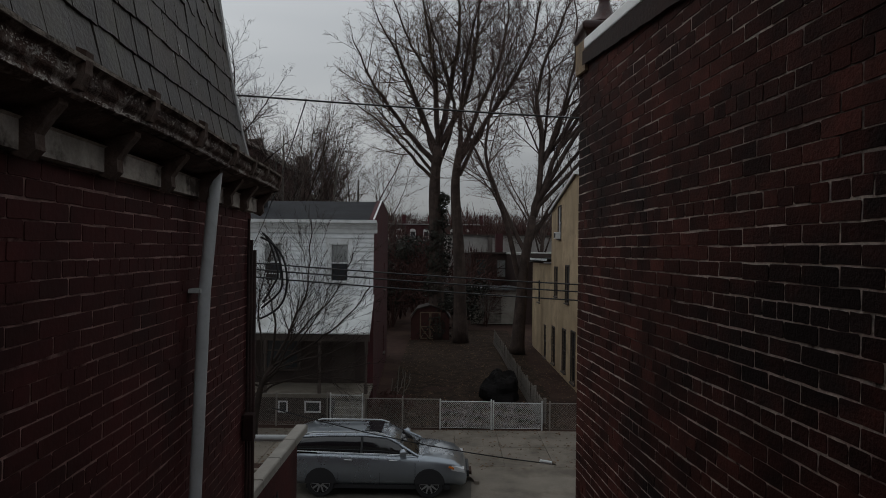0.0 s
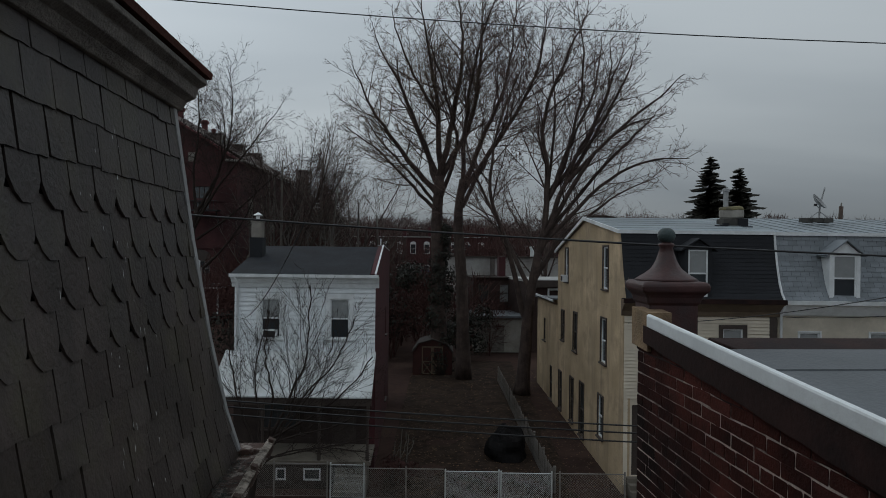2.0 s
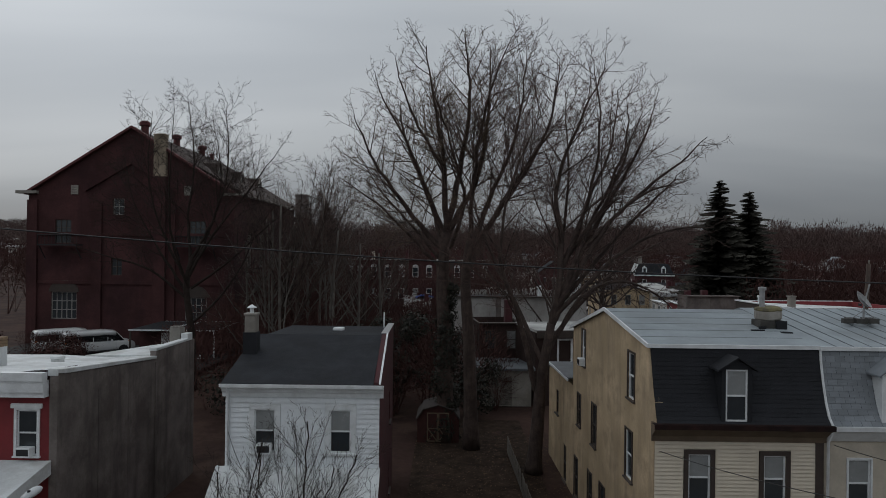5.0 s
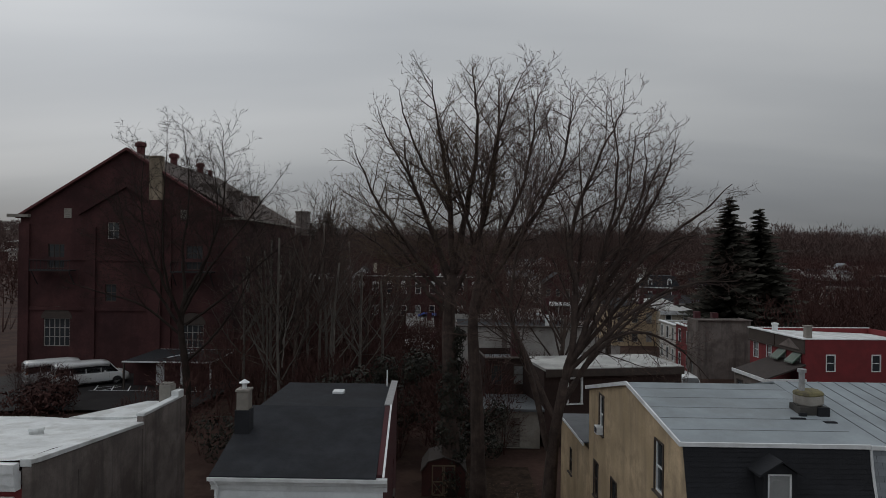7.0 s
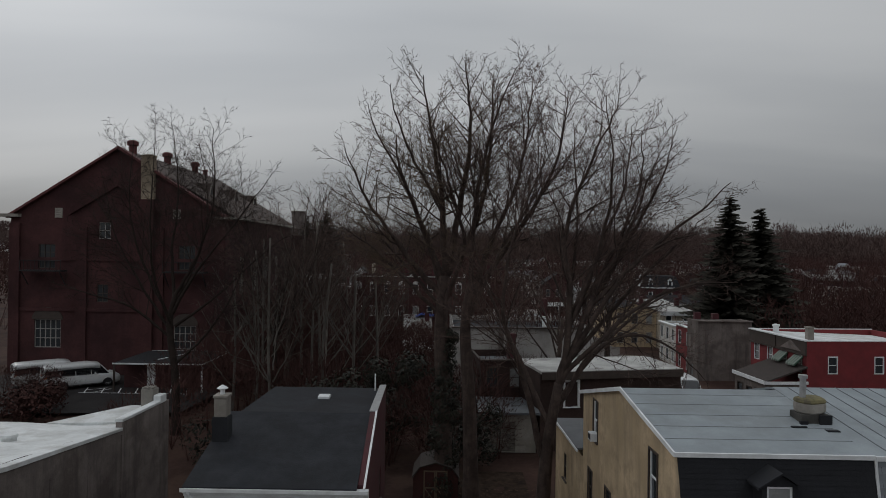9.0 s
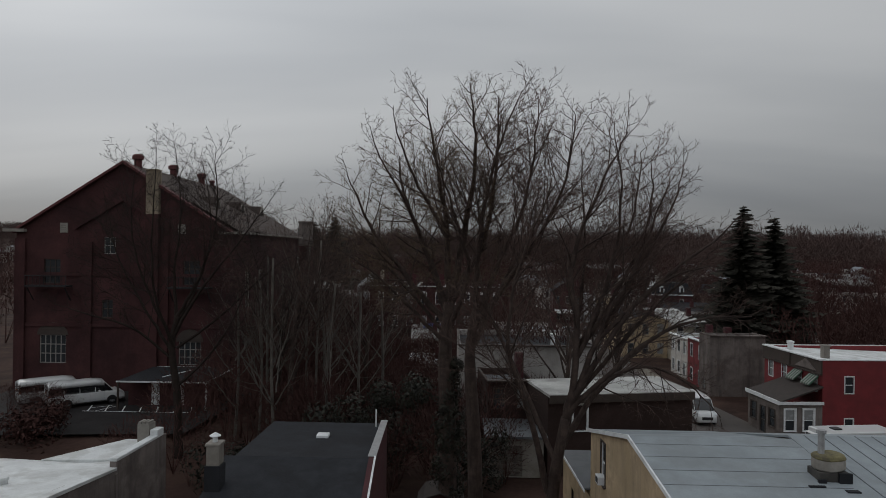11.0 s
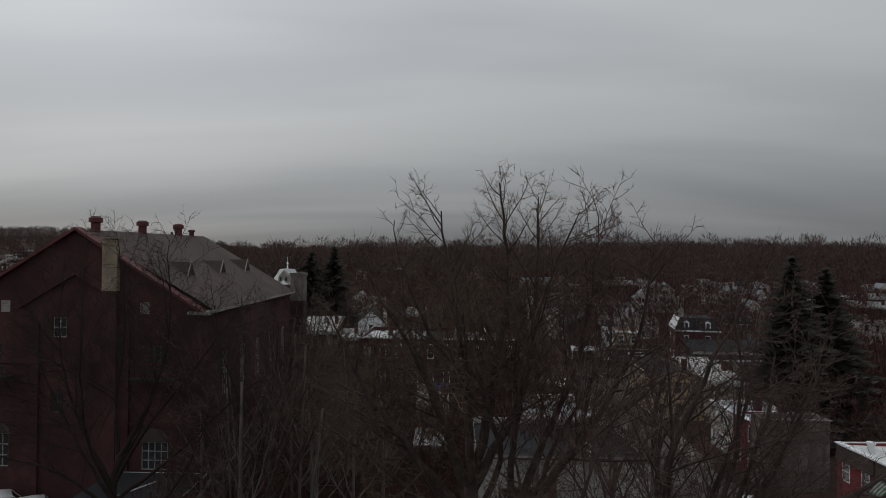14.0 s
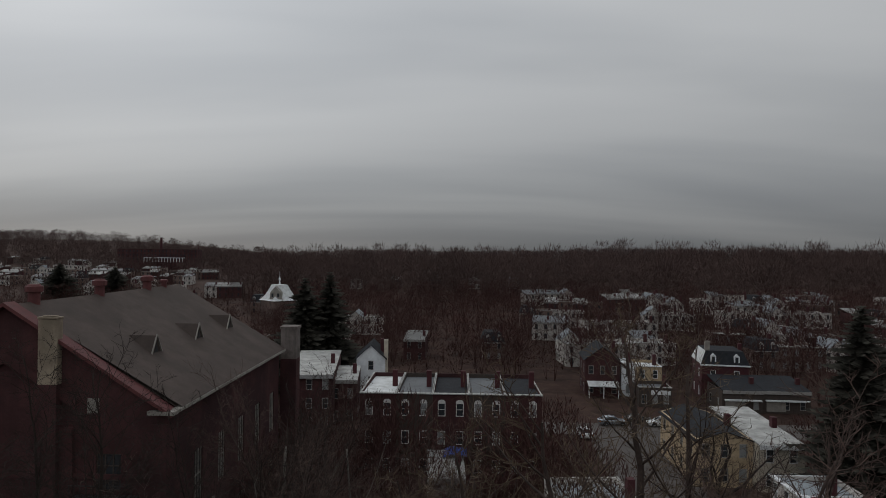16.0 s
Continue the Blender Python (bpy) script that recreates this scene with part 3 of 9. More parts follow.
# ---- the two houses on either side of the first metres ----
# left: slate mansard over a painted brick wall; its side wall stands at x -1.67
LX, LY = -1.65, 6.35
left = thing("slate_mansard_house", "brick row house with mossy slate mansard and peeling cornice", "house", pose(LX, 3.1, 0, 0, 0, 4.0) @ pose(-LX, -3.1, 0))
g2 = Geo()
g2.box(LX - 0.33, -7.0, -0.1, LX - 0.014, LY - 0.014, 7.27)
wall_left = part("side_wall", g2, MORTAR_PINK, left, "dark red painted brick wall with pale joints")
for nm, x0, y0, x1, y1 in (("front_wall", -12.0, LY - 0.33, LX - 0.332, LY - 0.014), ("party_wall", -12.0, -7.0, -11.7, LY - 0.332), ("rear_wall", -11.698, -7.0, LX - 0.332, -6.7)):
    g2 = Geo()
    g2.box(x0, y0, -0.1, x1, y1, 7.27)
    part(nm, g2, BRICK_RED, left)
# cornice: frieze, soffit, gutter box and brackets
def cornice_run(g, y0, y1, x_in, shape):
    g.prism([(x_in + a, b) for a, b in shape], 1, y0, y1)


g = Geo()
cornice_run(g, -7.0, LY + 0.16, LX, [(-0.1, 7.275), (0.035, 7.275), (0.035, 7.39), (0.05, 7.40), (-0.1, 7.40)])
FRIEZE = mat("flaking_white_frieze", (0.42, 0.38, 0.34), 0.85, 0.35, 4, 50, 0.3, stain=(0.05, 0.036, 0.03), stain_scale=4.5, stain_amount=0.95, spec=0.2)
part("frieze_board", g, FRIEZE, left, "flaking cream frieze board")
def swell(y):
    """How far the sagging gutter leans out from the wall at y."""
    return 0.045 + 0.012 * math.sin(y * 1.7)


def swell_run(g, y1, shape):
    ys = [-7.0, 1.0, 2.0, 2.8, 3.4, 3.9, 4.4, 4.9, 5.4, 5.9, y1]
    i, n = len(g.v), len(shape)
    for y in ys:
        g.v.extend((LX + p + swell(y) * smooth01(p, 0.0, 0.12), y, q + 0.012 * math.sin(y * 2.3)) for p, q in shape)
    for k in range(len(ys) - 1):
        for j in range(n):
            p, q = i + k * n + j, i + k * n + (j + 1) % n
            g.f.append((p, p + n, q + n, q))
    g.f.append(tuple(i + n - 1 - j for j in range(n)))
    g.f.append(tuple(i + (len(ys) - 1) * n + j for j in range(n)))


g = Geo()
swell_run(g, LY + 0.2, [(-0.1, 7.505), (0.15, 7.485), (0.19, 7.5), (0.18, 7.53), (0.205, 7.555), (0.2, 7.605), (0.225, 7.625), (0.19, 7.635), (0.17, 7.575), (0.0, 7.56), (-0.1, 7.62)])
g.prism([(LX - 12 + 2, 7.5), (LX + 0.19, 7.5), (LX + 0.225, 7.62), (LX - 10, 7.62)], 1, LY + 0.0, LY + 0.195)
soften(part("gutter_box", g, PEEL, left, "wooden box gutter with peeling white paint"), 0.008, 2)
g = Geo()
cornice_run(g, -7.0, LY + 0.12, LX, [(-0.1, 7.41), (0.1, 7.45), (0.2, 7.484), (-0.1, 7.5)])
part("soffit", g, PEEL_DARK, left, "dark stained soffit under the gutter")
br = Geo()
br.prism([(0.0, 7.26), (0.05, 7.24), (0.085, 7.28), (0.08, 7.34), (0.12, 7.40), (0.165, 7.455), (0.168, 7.484), (0.0, 7.484)], 1, -0.035, 0.035)
me = br.mesh("bracket")
me.materials.append(PEEL_DARK)
BAYS = [LY + 0.1, 5.78, 5.23, 4.6, 3.86, 3.11] + [2.4 - 0.7 * k for k in range(12)]
for y in BAYS:
    part("bracket", me, PEEL_DARK, left, m=pose(LX + 0.012, y, 0))
strap = Geo()
strap.prism([(0.182, 7.49), (0.21, 7.49), (0.236, 7.55), (0.24, 7.635), (0.2, 7.65), (0.205, 7.56)], 1, -0.03, 0.03)
me = strap.mesh("gutter_strap")
me.materials.append(PEEL_DARK)
for y in BAYS:
    part("gutter_strap", me, PEEL_DARK, left, m=pose(LX + swell(y), y, 0.03 + 0.012 * math.sin(y * 2.3)))
g = Geo()
swell_run(g, LY + 0.205, [(0.175, 7.632), (0.235, 7.622), (0.238, 7.638), (0.21, 7.65), (0.175, 7.646)])
part("gutter_lip", g, LIP_MOSS, left, "mossy grey gutter lip")
rng = random.Random(83)
g = Geo()
for k in range(150):
    yc, spread_y = rng.uniform(1.5, LY + 0.1), rng.uniform(0.01, 0.06)
    edge = rng.random() < 0.55
    for _ in range(rng.randrange(5, 16)):
        y = yc + rng.gauss(0, spread_y)
        if y > LY + 0.19:
            continue
        zz = rng.gauss(7.51, 0.009) if edge else rng.uniform(7.562, 7.602)
        zz = min(max(zz, 7.503), 7.604)
        xx = (0.19 - (zz - 7.5) * 0.33 if zz < 7.53 else 0.18 + (zz - 7.53) if zz < 7.555 else 0.205 - (zz - 7.555) * 0.1) + 0.0022
        w, h = rng.uniform(0.002, 0.009), rng.uniform(0.0012, 0.0045)
        o = 0.012 * math.sin(y * 2.3)
        x = LX + xx + swell(y)
        g.quad((x, y - w, zz + o - h * rng.random()), (x + 0.001, y + w * rng.random(), zz + o - h), (x, y + w, zz + o + h * rng.random()), (x + 0.002, y - w * rng.random(), zz + o + h))
part("paint_flake", g, FLAKE, left, "curling flakes of old white paint", kind="stuff")
# mansard body: steep, slightly flared at the foot
FOOT = [(0.0, 7.62), (-0.075, 7.98), (-0.16, 8.55), (-0.25, 9.3), (-0.345, 10.28)]
BACK = 1.75  # the front slope leans back more than the side one


def mansard_shell(g, inset):
    rings = []
    for a, z in FOOT:
        x1, y1 = LX + a - inset, LY + a * BACK - inset
        rings.append([(x1, -7.0, z), (x1, y1, z), (-12.0, y1, z)])
    for lo, hi in zip(rings, rings[1:]):
        for k in range(2):
            g.quad(lo[k], lo[k + 1], hi[k + 1], hi[k])
    top = rings[-1]
    g.quad(top[0], top[1], top[2], (-12.0, -7.0, top[0][2]))
    g.quad((-12.0, -7.0, 7.6), rings[0][0], *[r[0] for r in rings[1:]], (-12.0, -7.0, 10.32))


g = Geo()
mansard_shell(g, 0.03)
part("roof_bed", g, SLATE_BED, left, "black felt under the slates")
# corner board and verge trim of the mansard
g = Geo()
for (a, z), (b, w) in zip(FOOT, FOOT[1:]):
    p = Vector((LX + a, LY + a * BACK, z))
    q = Vector((LX + b, LY + b * BACK, w))
    g.tube([p, q], 0.03, 6)
part("corner_flashing", g, LEAD_FLASH, left, "pale grey metal hip flashing")
g = Geo()
TOPY = LY - 0.345 * BACK
g.prism([(LX - 0.6, 10.25), (LX - 0.3, 10.25), (LX - 0.26, 10.31), (LX - 0.2, 10.34), (LX - 0.18, 10.41), (LX - 0.12, 10.44), (LX - 0.12, 10.475), (LX - 0.6, 10.49)], 1, -7.0, TOPY + 0.08)
g.prism([(TOPY - 0.5, 10.25), (TOPY + 0.03, 10.25), (TOPY + 0.06, 10.31), (TOPY + 0.1, 10.34), (TOPY + 0.12, 10.41), (TOPY + 0.16, 10.44), (TOPY - 0.5, 10.47)], 0, -12.0, LX - 0.6)
soften(part("fascia", g, WOOD_GREY, left, "weathered grey wooden fascia moulding"), 0.006, 2)
g = Geo()
g.prism([(-12.0, 10.56), (LX - 0.1, 10.492), (LX - 0.09, 10.535), (-12.0, 10.61)], 1, -7.0, TOPY + 0.12)
part("roof_top", g, ROOF_RED, left, "rust-red painted low roof")
# downpipe and corner conduits
g = Geo()
g.tube([(LX + 0.14, 4.62, 7.46), (LX + 0.12, 4.61, 7.25), (LX + 0.09, 4.53, 6.6), (LX + 0.075, 4.4, 5.0), (LX + 0.06, 4.3, 0.1)], 0.042, 12)
pipe = part("downpipe", g, WHITE_METAL, left, "white painted corrugated downpipe", smooth=True)
for z in (6.6, 5.0):
    gg = Geo()
    gg.box(LX, 4.33 + 0.08 * (z - 5.0), z, LX + 0.08, 4.47 + 0.08 * (z - 5.0), z + 0.03)
    part("pipe_strap", gg, WHITE_METAL, left)
for dy, r, top in ((LY - 0.08, 0.02, 7.0), (LY - 0.16, 0.014, 7.2), (LY - 0.005, 0.028, 6.9)):
    g = Geo()
    g.tube([(LX + r, dy, 0.2), (LX + r, dy, top)], r, 8)
    part("conduit", g, BROWN_PAINT, left, smooth=True)
g = Geo()
g.box(LX, LY - 0.28, 5.1, LX + 0.1, LY - 0.16, 5.35)
soften(part("junction_box", g, BROWN_PAINT, left), 0.01)

# looped service cable at the corner
g = Geo()
for k in range(3):
    pts = []
    for i in range(15):
        t = i / 14
        pts.append((LX - 0.17 + 0.27 * math.sin(math.pi * t) ** 0.8 * (1 - 0.22 * k) , LY + 0.12 + 0.05 * k, 7.03 - 0.85 * t * (1 - 0.1 * k) + 0.05 * math.sin(7 * t + k)))
    g.tube(pts, 0.011, 6)
single("service_cable", g, CABLE, "black service cable looped off the house corner", "cable", smooth=True)

# right: old brick house with white-coped parapet; its side wall leans in from x 1.68 to 1.19
right = thing("old_brick_house", "old dark brick row house with white coped parapet", "house", pose(0.067, 0.035, 0.06))


def rw(u, v, z):
    """Point on the side wall: u metres back from the street corner, v metres into the house."""
    return Vector((1.19 + 0.07 * u + v * 0.9976, 6.0 - 0.9976 * u + v * 0.07, z))


g = Geo()
FALL = 0.072  # the roof and its parapet fall towards the rear


def rbox(g, u0, u1, v0, v1, z0, z1):
    i = len(g.v)
    for z in (z0, z1):
        for u, v in ((u0, v0), (u0, v1), (u1, v1), (u1, v0)):
            g.v.append(tuple(rw(u, v, z - (FALL * max(0, u) if z > 8.2 else 0))))
    for a in ((0, 1, 2, 3), (7, 6, 5, 4), (4, 5, 1, 0), (5, 6, 2, 1), (6, 7, 3, 2), (7, 4, 0, 3)):
        g.f.append(tuple(i + k for k in a))


rbox(g, 0.012, 13.0, 0.014, 0.32, -0.1, 8.46)
part("side_wall", g, MORTAR, right, "dark sooty old brickwork with ragged grey mortar")
for nm, u0, u1, v0, v1 in (("front_wall", 0.012, 0.32, 0.322, 14.0), ("rear_wall", 12.7, 13.0, 0.322, 14.0), ("party_wall", 0.322, 12.698, 13.7, 14.0)):
    g = Geo()
    rbox(g, u0, u1, v0, v1, -0.1, 8.46)
    part(nm, g, BRICK_OLD, right)
g = Geo()
rng = random.Random(29)
us = [0.2 + 0.09 * i for i in range(100)]
low = [8.56 - 0.097 * u + rng.uniform(-0.006, 0.006) for u in us]
g.prism([(u, 8.678 - FALL * u) for u in us] + [(u, z) for u, z in zip(reversed(us), reversed(low))], 1, 0.0, 0.03)
g.v = [tuple(rw(x, y - 0.024, z)) for x, y, z in g.v]
part("tarred_band", g, BROWN_PAINT, right, "ragged dark brown tarred band under the coping")
g = Geo()
rbox(g, -0.02, 13.02, 0.012, 0.07, 8.463, 8.678)
part("wall_head", g, BROWN_PAINT, right)
g = Geo()
rbox(g, 0.28, 13.05, -0.034, 0.006, 8.68, 8.775)
soften(part("coping", g, COPING, right, "white metal parapet coping"), 0.012)
g = Geo()
rbox(g, 0.32, 12.7, 0.072, 13.7, 8.3, 8.53)
part("flat_roof", g, FLAT_ROOF, right, "grey felt flat roof with patches")
g = Geo()
for u in (0.9, 2.1, 3.3, 4.5, 5.7, 6.9):
    rbox(g, u, u + 0.02, 0.3, 13.6, 8.53, 8.537)
part("roof_seam", g, FLAT_ROOF, right)
g = Geo()
rbox(g, -0.06, 0.3, 0.62, 14.0, 8.3, 8.47)
rbox(g, -0.14, 0.34, 0.62, 14.0, 8.47, 8.53)
soften(part("front_cornice", g, BROWN_PAINT, right, "brown metal front cornice"), 0.015)
# corner pedestal and turned finial
g = Geo()
rbox(g, -0.04, 0.27, -0.02, 0.16, 8.5, 8.78)
part("corner_block", g, STUCCO_TAN, right, "tan rendered corner block")
PC = rw(-0.08, 0.26, 0)
g = Geo()
g.lathe(PC.x, PC.y, [(0.185, 8.45), (0.185, 8.8), (0.2, 8.82), (0.21, 8.86), (0.225, 8.885), (0.25, 8.905), (0.255, 8.955), (0.23, 8.98)], 4, True)
soften(part("pedestal", g, RUST, right, "rusty sheet-metal pedestal"), 0.012)
g = Geo()
g.lathe(PC.x, PC.y, [(0.225, 8.981), (0.205, 9.0), (0.15, 9.035), (0.105, 9.075), (0.075, 9.13), (0.056, 9.19), (0.044, 9.235), (0.056, 9.25), (0.056, 9.265), (0.035, 9.275)], 8, True)
part("finial_spire", g, RUST, right, "rusty concave metal spire", smooth=True)
g = Geo()
g.lathe(PC.x, PC.y, [(0.012 + 0.056 * math.sin(math.pi * i / 10), 9.33 - 0.058 * math.cos(math.pi * i / 10)) for i in range(11)], 14)
part("finial_ball", g, VERDIGRIS, right, "weathered dark green ball", smooth=True)

# chalky bird droppings running down the slates, and moss and litter in the gutter
rng = random.Random(61)
g = Geo()
for k in range(34):
    y = rng.gauss(4.55, 0.28)
    zz = rng.uniform(7.9, 9.9)
    t = max(i for i in range(len(FOOT) - 1) if FOOT[i][1] <= zz)
    (a0, z0), (a1, z1) = FOOT[t], FOOT[t + 1]
    xx = LX + a0 + (a1 - a0) * (zz - z0) / (z1 - z0) + 0.034
    ln, w = rng.uniform(0.01, 0.045), rng.uniform(0.0007, 0.0018)
    g.quad((xx + 0.004, y - w, zz - ln), (xx + 0.004, y + w, zz - ln), (xx, y + w * 1.4, zz), (xx, y - w * 1.4, zz))
part("dropping", g, TRIM_WHITE, left, "chalky white streaks on the slates", kind="stuff")
g = Geo()
for k in range(1500):
    y = rng.uniform(0.5, LY + 0.15)
    p = Vector((LX + rng.uniform(0.0, 0.17), y, 7.566 + rng.uniform(0, 0.02)))
    a, q = rng.uniform(0, 6.28), rng.uniform(0.008, 0.022)
    c, d = math.cos(a) * q, math.sin(a) * q
    g.quad(p - Vector((c, d, 0)), p + Vector((d, -c, 0.006)) * 0.6, p + Vector((c, d, 0.004)), p + Vector((-d, c, 0.008)) * 0.6)
single("gutter_litter", g, IVY, "mossy leaf litter lying in the box gutter", "litter", "stuff", m=pose(LX, 3.1, 0, 0, 0, 4.0) @ pose(-LX, -3.1, 0))

# ---- houses across the street ----
def sash_window(parent, m, w, h, frame=TRIM_WHITE, casing=None, casing_w=0.12, blind=0.5, sill=True, ac=False, name="window"):
    """A double-hung window; local x along the wall, y into it, z up from the opening's foot, face at y 0."""
    win = thing(name, "", "", m)
    win.parent = parent
    if casing:
        g = Geo()
        g.box(-casing_w, -0.035, -casing_w * 0.6, 0, 0.02, h + casing_w)
        g.box(w, -0.035, -casing_w * 0.6, w + casing_w, 0.02, h + casing_w)
        g.box(0, -0.035, h, w, 0.02, h + casing_w)
        g.box(0, -0.035, -casing_w * 0.6, w, 0.02, 0)
        part("casing", g, casing, win)
    if sill:
        g = Geo()
        g.chunk(-casing_w - 0.03, -0.09, -0.07, w + casing_w + 0.03, 0.05, -0.002, 0.012)
        part("sill", g, frame if casing is None else casing, win)
    g = Geo()
    f = 0.055
    g.box(0, 0.03, 0, f, 0.1, h)
    g.box(w - f, 0.03, 0, w, 0.1, h)
    g.box(f, 0.03, h - f, w - f, 0.1, h)
    g.box(f, 0.03, 0, w - f, 0.1, f)
    g.box(f, 0.035, h / 2 - 0.03, w - f, 0.11, h / 2 + 0.03)
    part("window_frame", g, frame, win)
    for z0, z1, y, shaded in ((f, h / 2 - 0.03, 0.085, blind > 0.75), (h / 2 + 0.03, h - f, 0.065, blind > 0.25)):
        g = Geo()
        g.box(f, y, z0, w - f, y + 0.008, z1)
        part("pane", g, GLASS_SHADE if shaded else GLASS_DARK, win)
    if ac:
        g = Geo()
        g.chunk(0.12, -0.28, 0.01, w - 0.12, 0.06, 0.36, 0.02)
        a = part("air_conditioner", g, TRIM_WHITE, win, "white window air conditioner")
        g = Geo()
        g.box(0.17, -0.286, 0.06, w - 0.17, -0.28, 0.31)
        part("grille", g, PLASTIC_BLACK, win)
    return win


def open_for(specs):
    return [(u, u + w, z, z + h) for u, z, w, h in specs]


SEAM = mat("roof_seam_tar", (0.16, 0.175, 0.185), 0.8, 0.2, 2, 20, 0.1)
# -- white clapboard house
WX0, WX1, WY = -8.97, -2.99, 28.6
wh = thing("white_siding_house", "small white clapboard house with red brick side wall", "house")
fw = [(1.12, 5.6, 0.82, 1.66), (4.04, 5.6, 0.82, 1.66)]
low = [(1.2, 1.75, 1.5, 1.6), (4.2, 1.15, 1.0, 2.15)]
g = Geo()
g.wall(pose(WX0, WY, 0), WX1 - WX0 - 0.25, 5.0, 7.95, 0.25, open_for(fw))
part("front_wall", g, TRIM_WHITE, wh)
# front below the porch roof: the roof's shade is put into the wall colour
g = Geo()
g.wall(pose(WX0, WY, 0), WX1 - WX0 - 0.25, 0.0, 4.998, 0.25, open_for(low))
part("lower_front_wall", g, SHADED_WALL, wh, "lower front wall with the porch's shade in its colour")
g = Geo()
g.boards(pose(WX0, WY, 0), WX1 - WX0 - 0.03, 5.05, 7.74, [(u - 0.2, u + w + 0.2, z - 0.12, z + h + 0.2) for u, z, w, h in fw], 0.19, 0.05)
part("siding", g, SIDING_WHITE, wh, "white lapped siding boards", kind="stuff")
for k, (u, z, w, h) in enumerate(fw):
    sash_window(wh, pose(WX0 + u, WY - 0.02, z), w, h, casing=TRIM_WHITE, casing_w=0.19, blind=0.5, ac=(k == 0))
# lower window frame and casing coloured dark to go with the porch shade
u, z, w, h = low[0]
sash_window(wh, pose(WX0 + u, WY - 0.02, z), w, h, frame=FRAME_DARK, casing=FRAME_DARK, casing_w=0.1, blind=0.1)
g = Geo()
g.box(0, 0.05, 0, 1.0, 0.1, 2.1)
for a, b in ((0.12, 0.9), (1.05, 1.95)):
    g.box(0.12, 0.035, a, 0.46, 0.05, b)
    g.box(0.54, 0.035, a, 0.88, 0.05, b)
part("door", g, FRAME_DARK, wh, "dark panelled front door", m=pose(WX0 + 4.2, WY, 1.15))
g = Geo()
g.wall(pose(WX1 - 0.002, WY, 0, 0, 0, 90), 11.7, 0.0, 7.898, 0.25, [(7.5, 8.3, 4.9, 6.4), (7.5, 8.3, 1.4, 2.9)])
part("side_wall", g, BRICK_SIDE, wh, "dark red painted brick side wall")
for z in (4.9, 1.4):
    sash_window(wh, pose(WX1, WY + 7.5, z, 0, 0, 90), 0.8, 1.5, frame=FRAME_DARK)
g = Geo()
g.box(WX0, WY + 0.25, 0.0, WX0 + 0.25, 33.7, 8.2)
g.box(WX0, 33.7, 0.0, WX0 + 0.25, 40.3, 7.7)
g.box(WX0 + 0.25, 40.0, 0.0, WX0 + 1.5, 40.3, 7.7)
g.box(WX0 + 1.5, 40.0, 0.0, WX1 - 0.25, 40.3, 8.9)
part("rear_wall", g, BRICK_SIDE, wh)
# gable piece between side wall and roof, and the roof itself
g = Geo()
g.prism([(WY + 0.02, 7.9), (WY + 0.02, 8.33), (33.7, 9.62), (40.3, 9.42), (40.3, 7.9)], 0, WX1 - 0.26, WX1)
part("parapet_wall", g, BRICK_SIDE, wh)
g = Geo()
g.prism([(WY - 0.3, 8.22), (33.7, 9.5), (33.7, 9.56), (WY - 0.3, 8.3)], 0, WX0 - 0.12, WX1 - 0.265)
part("front_roof", g, SHINGLE_DARK, wh, "charcoal shingle front slope")
g = Geo()
g.prism([(33.705, 9.35), (40.4, 9.2), (40.4, 9.27), (33.705, 9.5)], 0, WX0 + 0.25, WX1 - 0.265)
part("rear_roof", g, SHINGLE_DARK, wh, "charcoal felt rear roof")
g = Geo()
g.box(-6.0, 37.1, 9.3, -5.45, 37.7, 9.5)
soften(part("roof_hatch", g, TRIM_WHITE, wh, "white roof hatch"), 0.03)
g = Geo()
g.prism([(WY - 0.38, 8.325), (33.7, 9.63), (33.7, 9.675), (WY - 0.38, 8.37)], 0, WX1 - 0.045, WX1 + 0.03)
part("rake_cap", g, TRIM_WHITE, wh, "white metal rake cap")
g = Geo()
g.prism([(33.702, 9.63), (40.3, 9.43), (40.3, 9.47), (33.702, 9.67)], 0, WX1 - 0.3, WX1 + 0.03)
part("rear_cap", g, LEAD_FLASH, wh, "dull grey metal cap along the rear roof")
g = Geo()
g.tube([(WX1 - 0.5, 39.6, 9.2), (WX1 - 0.5, 39.6, 10.15)], 0.035, 6)
part("vent_pipe", g, COPING, wh, "thin pale vent pipe")
g = Geo()
g.prism([(WY, 7.74), (WY - 0.05, 7.74), (WY - 0.06, 7.9), (WY - 0.16, 7.96), (WY - 0.2, 8.06), (WY - 0.3, 8.1), (WY - 0.33, 8.215), (WY, 8.215)], 0, WX0 - 0.12, WX1 + 0.12)
part("cornice", g, TRIM_WHITE, wh, "white moulded box cornice")
g = Geo()
g.prism([(WY - 0.335, 8.16), (WY - 0.46, 8.17), (WY - 0.47, 8.3), (WY - 0.44, 8.3), (WY - 0.43, 8.2), (WY - 0.335, 8.2)], 0, WX0 - 0.14, WX1 + 0.12)
part("gutter", g, TRIM_WHITE, wh)
g = Geo()
g.tube([(WX0 + 0.1, WY - 0.4, 8.15), (WX0 + 0.14, WY - 0.1, 7.8), (WX0 + 0.14, WY - 0.06, 5.1)], 0.04, 8)
part("downpipe", g, TRIM_WHITE, wh, smooth=True)
g = Geo()
g.box(-9.04, 31.2, 8.7, -8.46, 31.85, 9.9)
part("chimney_base", g, SHINGLE_BLACK, wh, "black tarred chimney base")
g = Geo()
g.box(-8.99, 31.25, 9.9, -8.51, 31.8, 10.62)
g.box(-9.03, 31.21, 10.62, -8.47, 31.84, 10.72)
